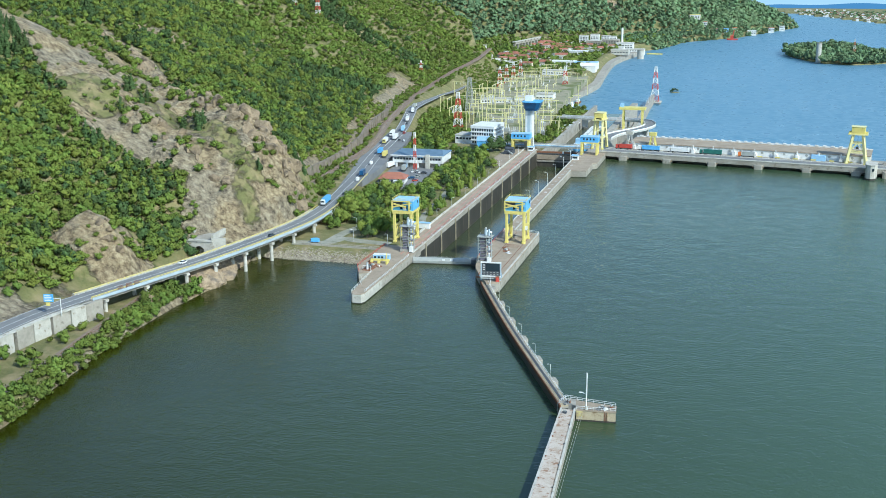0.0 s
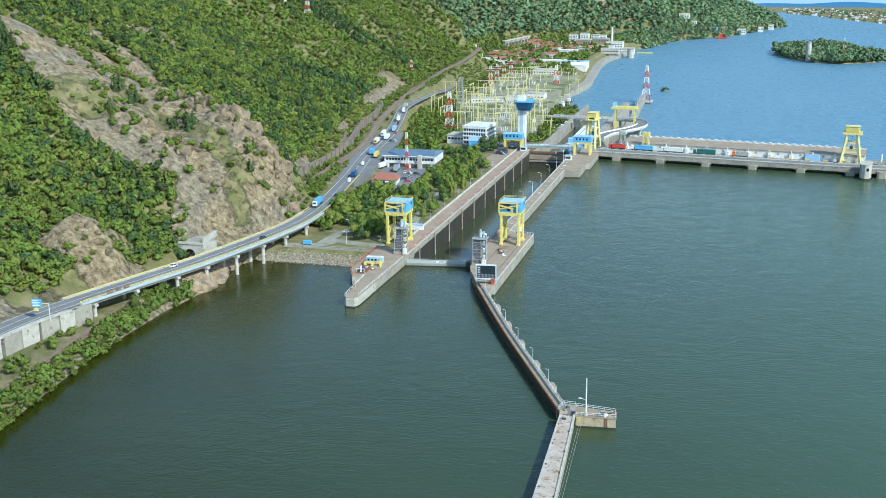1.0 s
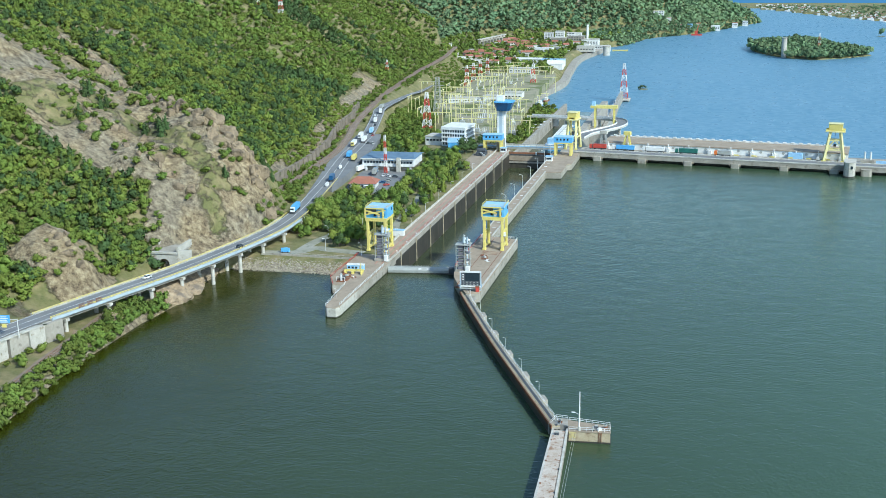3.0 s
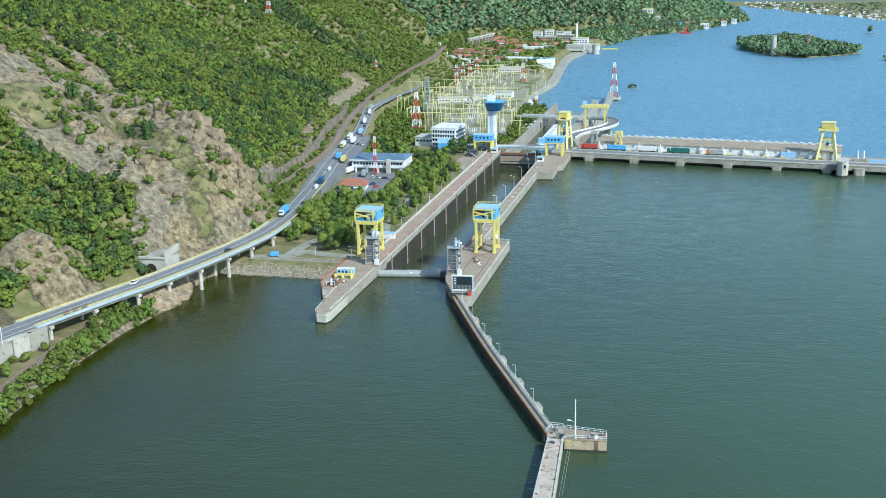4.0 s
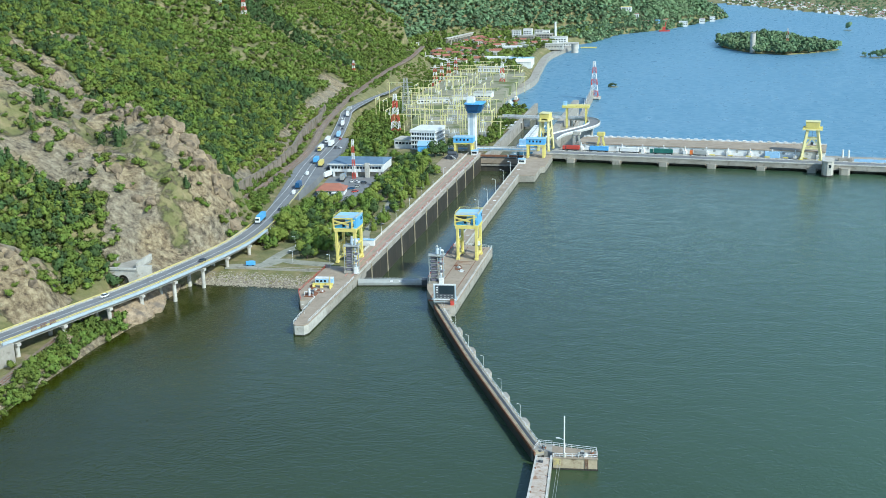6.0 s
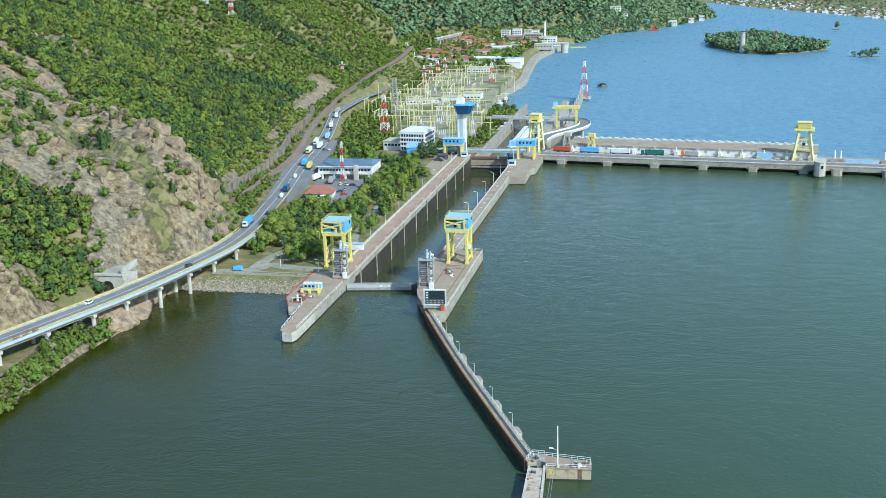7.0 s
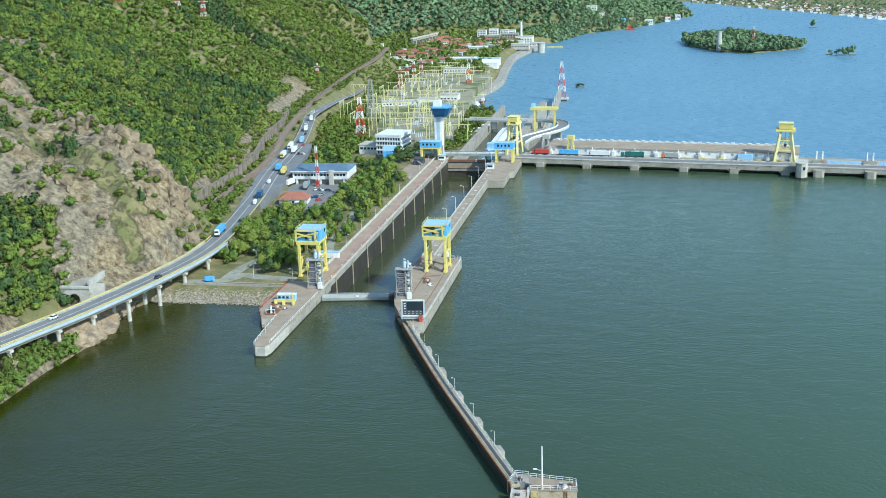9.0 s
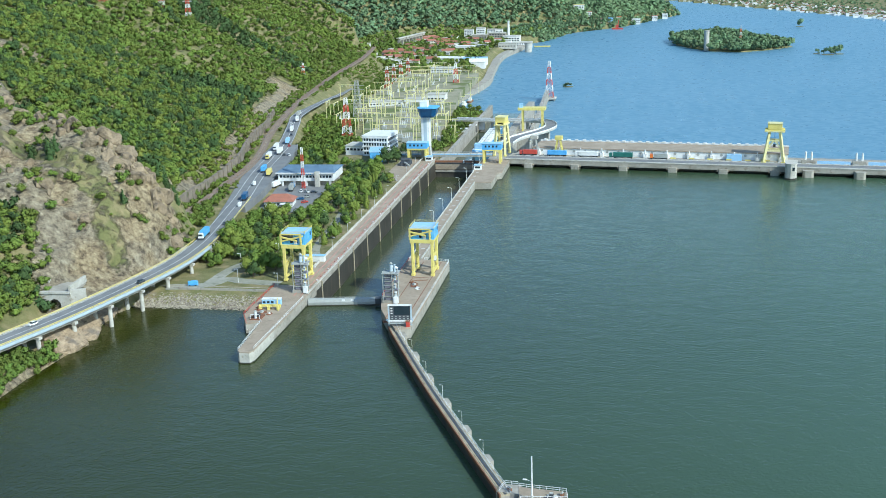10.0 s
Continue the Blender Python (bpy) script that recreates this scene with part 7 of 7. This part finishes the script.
scatter("hill_forest", near, plant(x, y, r, leafy & (mix >= 0.75), 2.4, 4.5, 1.2), LEAF_LIGHT, "light green broadleaf trees on the hillside", "forest", 62)
scatter("hill_forest", near, plant(x, y, r, leafy & (mix < 0.25), 2.6, 5.0, 1.3), LEAF_DARK, "dark green broadleaf trees on the hillside", "forest", 63)
scatter("hill_thicket", near, plant(x, y, r, green & (kind < 0.35) & (rock > 0.25), 1.1, 3.9, 1.0), LEAF, "scattered bushes on the rocky slope", "bushes", 3)
scatter("pine_forest", pine, plant(x, y, r, green & (kind >= 0.28) & (rock <= 0.5), 3.0, 5.2, 1.25), LEAF_DARK, "dark pines in groups on the hillside", "forest", 4)
scatter("hill_forest", small, plant(x, y, r, backwood, 2.6, 4.8, 1.25), LEAF, "broadleaf forest over the crest of the hill", "forest", 65)
x, y, r = jitter(-250, -108, -150, 12, 4.6, 26)
z, rock = ground(x, y)
d = table(y, FOOT) - x
keep = (d > 6) & (rock < 0.2) & (r.uniform(0, 1, x.size) < 0.9) & (x > 110 - 0.787 * (y + 525))
scatter("hill_forest", near, plant(x, y, r, keep, 2.4, 4.4, 1.2), LEAF, "dense young broadleaf wood above the road", "forest", 64)
x, y, r = jitter(-760, -130, 440, 1080, 6.6, 5)
z, rock = ground(x, y)
d = table(y, FOOT) - x
kind = waves(x, y, 85, 43, 3) + 0.4 * waves(x, y, 16, 44, 2)
keep = (d > 3) & (d < 480) & (waves(x, y, 60, 41, 3) > -0.55) & (rock < 0.5)
scatter("far_forest", mid, plant(x, y, r, keep & (kind < 0.30), 3.2, 5.4, 1.2), LEAF, "green broadleaf forest farther down the valley", "forest", 6)
scatter("far_pines", mid, plant(x, y, r, keep & (kind >= 0.30), 3.4, 5.0, 1.7), LEAF_DARK, "dark conifers farther down the valley", "forest", 7)
x, y, r = jitter(-900, 260, 1080, 2450, 9.2, 8)
z, rock = ground(x, y)
d = table(y, FOOT) - x
keep = (d > 0) & (d < 620) & (d < 520) & (waves(x, y, 120, 47, 3) > -0.55)
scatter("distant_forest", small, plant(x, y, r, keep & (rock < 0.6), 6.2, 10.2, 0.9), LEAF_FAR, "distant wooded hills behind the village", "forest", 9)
x, y, r = jitter(0, 1100, 1850, 2930, 15, 40)
keep = ((x - 246) * 567 + (y - 2794) * 290 > 9000) & (r.uniform(0, 1, x.size) < np.where(y > 2930, 0, 0.4))
scatter("plain_trees", small, plant(x, y, r, keep, 3, 6, 0.7), LEAF_FAR, "distant trees on the low far bank", "trees", 41)
# trees between houses, along the banks and on the islands
x, y, r = jitter(-330, 0, 1000, 1760, 10.5, 10)
s = x - table(y, SHORE)
d = table(y, FOOT) - x
keep = (s < -26) & (d < 0) & (r.uniform(0, 1, x.size) < 0.75)
scatter("village_trees", small, plant(x, y, r, keep, 3.5, 6.5, 1.1), LEAF, "trees between the village houses", "trees", 11)
x, y, r = jitter(-190, 0, 258, 1000, 5.4, 12)
s, d = x - table(y, SHORE), table(y, FOOT) - x
line = np.interp(y, [350, 430, 460, 560, 690, 950], [-40, -75, -96, -120, -156, -156])
inner = np.interp(y, [350, 455, 640, 760, 950], [-30, -22, -38, -50, -56])
keep = (s < np.where((y > 375) & (y < 640), -3, -16)) & (d < -16) & ((x < line - 2) | (x > inner + 2)) & (r.uniform(0, 1, x.size) < 0.95) & ~((y < 372) & (x > -74)) & ~((y < 300) & (x > -82))
road_x = np.interp(y, [q[1] for q in ROAD], [q[0] for q in ROAD])
keep &= (x - road_x > np.where(y < 360, 15, 9)) | (x - road_x < -9)
scatter("bank_trees", mid, plant(x, y, r, keep, 2.4, 4.4, 1.3), LEAF, "green trees round the switchyard", "trees", 13)
x, y, r = jitter(-110, 260, 1600, 2300, 8.5, 14)
s = x - table(y, SHORE)
keep = (s < -3) & (s > -110)
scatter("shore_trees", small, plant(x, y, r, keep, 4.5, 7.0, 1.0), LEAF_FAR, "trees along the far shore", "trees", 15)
x, y, r = jitter(180, 400, 1360, 1710, 9, 16)
inside = np.zeros(x.size, bool)
for (x0, y0), (x1, y1) in zip(ISLE, ISLE[1:] + ISLE[:1]):
    inside ^= ((y0 > y) != (y1 > y)) & (x < (x1 - x0) * (y - y0) / (y1 - y0 + 1e-9) + x0)
keep = inside & (np.hypot(x - 246, y - 1400) > 9)
pts = np.stack([x[keep], y[keep], np.full(keep.sum(), -26.2), r.uniform(5.5, 9.5, keep.sum()), r.uniform(0.9, 1.25, keep.sum())], -1)
extra = [(53, 962, -27, 5, 0.8), (50, 963, -27, 4, 0.7), (449, 1860, -27, 8, 1.4), (423, 1322, -27, 8, 1.1), (429, 1326, -27, 6, 1.0), (440, 1330, -27, 9, 1.1), (408, 1338, -27, 6, 0.8), (415, 1330, -27, 5, 0.8)]
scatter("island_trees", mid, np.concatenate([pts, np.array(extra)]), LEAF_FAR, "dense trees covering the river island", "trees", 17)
# shore scrub below the road and viaduct
x, y, r = jitter(-112, -66, -300, 10, 2.6, 18)
s, d = x - table(y, SHORE), table(y, FOOT) - x
rail_x = np.interp(y, [q[1] for q in RAILWAY[0]], [q[0] for q in RAILWAY[0]])
wall_x = np.interp(y, [q[1] for q in LINE], [q[0] for q in LINE], right=-101)
keep = (s < -1.2) & (np.abs(x - rail_x) > 3.4) & (x > wall_x + 1.5) & (d < 2) & (r.uniform(0, 1, x.size) < np.where(x > rail_x, 0.92, 0.08)) & (y < -78 + 10 * waves(x, y, 12, 50)) 
scatter("shore_scrub", near, plant(x, y, r, keep, 1.6, 3.6, 1.25), LEAF, "dense green scrub between railway and water", "bushes", 19)
x, y, r = jitter(-125, -60, 36, 480, 4.0, 24)
d = table(y, FOOT) - x
road_x = np.interp(y, [q[1] for q in ROAD], [q[0] for q in ROAD])
rail_x = np.interp(y, [q[1] for q in RAILWAY[1]], [q[0] for q in RAILWAY[1]])
keep = (d < 2) & (((x < road_x - 8.5) & ((y < 125) | (x < road_x - 13))) | ((x > road_x + 9) & (x < road_x + 17) & ((y < 140) | (y > 350)))) & (np.abs(x - rail_x) > 3.2) & (r.uniform(0, 1, x.size) < 0.92)
scatter("roadside_scrub", near, plant(x, y, r, keep, 1.8, 3.6, 1.1), LEAF, "green bushes beside the road", "bushes", 25)

# scrub on the cut slope above the railway and on the verge beside it
x, y, r = jitter(-290, -96, 95, 980, 4.4, 27)
d = table(y, FOOT) - x
road_x = np.interp(y, [q[1] for q in ROAD], [q[0] for q in ROAD])
rail_x = np.interp(y, [q[1] for q in RAILWAY[1]], [q[0] for q in RAILWAY[1]])
side_x = np.interp(y, [112, 178, 257, 322, 406, 470], [-113, -119, -126.5, -143, -158.5, -172], right=-400)
slope = (x < side_x - 2.2) & (x > side_x - 34) & (d < 40) & (y < 475) & (r.uniform(0, 1, x.size) < 0.5 + 0.6 * waves(x, y, 22, 95, 2))
verge = (d < 6) & (d > -17) & (np.abs(x - rail_x) > 4.0) & (x > np.where(y < 475, side_x + 2.5, -400)) & ((x < road_x - 9.5) | (y > 520) & (x > road_x + 9)) & (r.uniform(0, 1, x.size) < 0.8)
edge = np.interp(y, [430, 460, 560, 690, 950], [-75, -96, -120, -156, -156])
far = (y > 440) & (np.abs(x - rail_x) > 4.0) & (d < 5) & (x < edge - 3) & ((np.abs(x - road_x) > 8) | (y > 785)) & (r.uniform(0, 1, x.size) < 0.85)
scatter("slope_scrub", mid, plant(x, y, r, slope, 1.7, 3.8, 1.1), LEAF_LIGHT, "light green bushes on the cut slope above the railway", "bushes", 28)
scatter("verge_scrub", mid, plant(x, y, r, verge | far, 1.6, 3.2, 1.1), LEAF, "green bushes between railway and road", "bushes", 29)


def tree_mesh(name, shape, mat, seed=0):
    return leaf_mesh(name, shape[0], shape[1], shape[2], np.full(len(shape[0]), (0.45, 0.7, 0.95)[seed % 3]), mat)


def tree(m, shape, mat, label, name="tree"):
    ob = thing(name, label, "tree", m, group="trees beside the lock")
    trunk = Mesh().tube((0, 0, -0.3), (0.04, 0, 0.8), 0.075, 0.045, 7)
    for a in (0.5, 2.6, 4.4):
        trunk.tube((0.03, 0, 0.45), (0.45 * math.cos(a), 0.45 * math.sin(a), 1.0), 0.035, 0.015, 5)
    part("trunk", trunk, BARK, ob)
    part("crown", tree_mesh("crown", shape, mat, len(label)), None, ob)
    return ob


rich = [crown(300 + k, 620, 10, 1.0, 0.085) for k in range(4)]
cone = [crown(330 + k, 320, 9, 1, 0.08, True) for k in range(2)]
protos = [tree(pose(-40, 44, 4.5) @ Matrix.Scale(4.5, 4), rich[0], LEAF, "broad green tree in the yard beside the lock"),
          tree(pose(-33, 70, 4.5) @ Matrix.Scale(4.2, 4), rich[1], LEAF_LIGHT, "light green bushy tree in the yard"),
          tree(pose(-45, 66, 4.5) @ Matrix.Scale(4.6, 4), rich[2], LEAF_DARK, "dark green dense tree in the yard"),
          tree(pose(-27, 36, 4.5) @ Matrix.Scale(4.4, 4), rich[3], LEAF, "green spreading tree in the yard"),
          tree(pose(-16.5, 84, 4.5) @ Matrix.Scale(4.3, 4), cone[0], LEAF_LIGHT, "bright green conical tree beside the lock wall"),
          tree(pose(-17, 108, 4.5) @ Matrix.Scale(4.6, 4), cone[1], LEAF, "green conical tree beside the lock wall")]
rs = random.Random(77)
made = 0
for iy in range(30):
    for ix in range(12):
        x, y = -68 + ix * 5.4 + rs.uniform(-2, 2), 26 + iy * 8.6 + rs.uniform(-3.4, 3.4)
        if x > -13.5 or (y < 34 and (x < -46 or x > -24)) or (-27 < x < -15 and y < 50):
            continue
        if -88 < x < -45 and 148 < y < 250 or (-86 < x < -47 and y > 215) or (y > 245 and x > -26):
            continue
        px = np.interp(y, [58, 78, 104, 140, 200], [-13, -19, -21, -24, -30])
        if abs(x - px) < 3.6 and y < 150 or (abs(x + 50) < 4 and y < 50):
            continue
        if rs.random() < 0.12:
            continue
        conic = x > px + 2 and rs.random() < 0.6
        k = rs.choice((4, 5)) if conic else rs.choice((0, 0, 1, 1, 2, 3, 3))
        s = rs.uniform(3.0, 4.6) * (1.0 if not conic else 0.95)
        copy = copy_thing(protos[k], Matrix.Identity(4))
        copy.matrix_basis = pose(x, y, height(x, y) - 0.2, 0, 0, rs.uniform(0, 360)) @ Matrix.Diagonal((s, s, s * rs.uniform(0.9, 1.25), 1))
        made += 1
for x, y, s, k in ((-39, 262, 5, 2), (-31, 300, 6.5, 2), (-26, 306, 5.5, 2), (-30, 318, 5, 0), (-36, 290, 4.5, 0), (-38, 276, 5, 3), (-24, 330, 5, 2), (-45, 258, 5, 2), (-50, 266, 4.2, 0), (-47, 276, 4.6, 3), (-57, 262, 4, 1), (-64, 268, 4.4, 0), (-72, 262, 4.6, 2), (-79, 270, 4, 3), (-68, 282, 4.8, 0), (-77, 286, 4.4, 2), (-85, 280, 4, 1), (-60, 290, 4.2, 3), (-54, 284, 3.6, 1), (-82, 300, 4.6, 0), (-72, 304, 4.4, 3), (-90, 312, 4.4, 2), (-80, 318, 4.2, 1), (-93, 330, 4.6, 0), (-84, 336, 4, 2), (-44, 240, 4.2, 1), (-40, 232, 4, 3), (-42, 222, 4.4, 0)):
    copy = copy_thing(protos[k], Matrix.Identity(4))
    copy.matrix_basis = pose(x, y, height(x, y) - 0.3) @ Matrix.Diagonal((s, s, s * 1.1, 1))
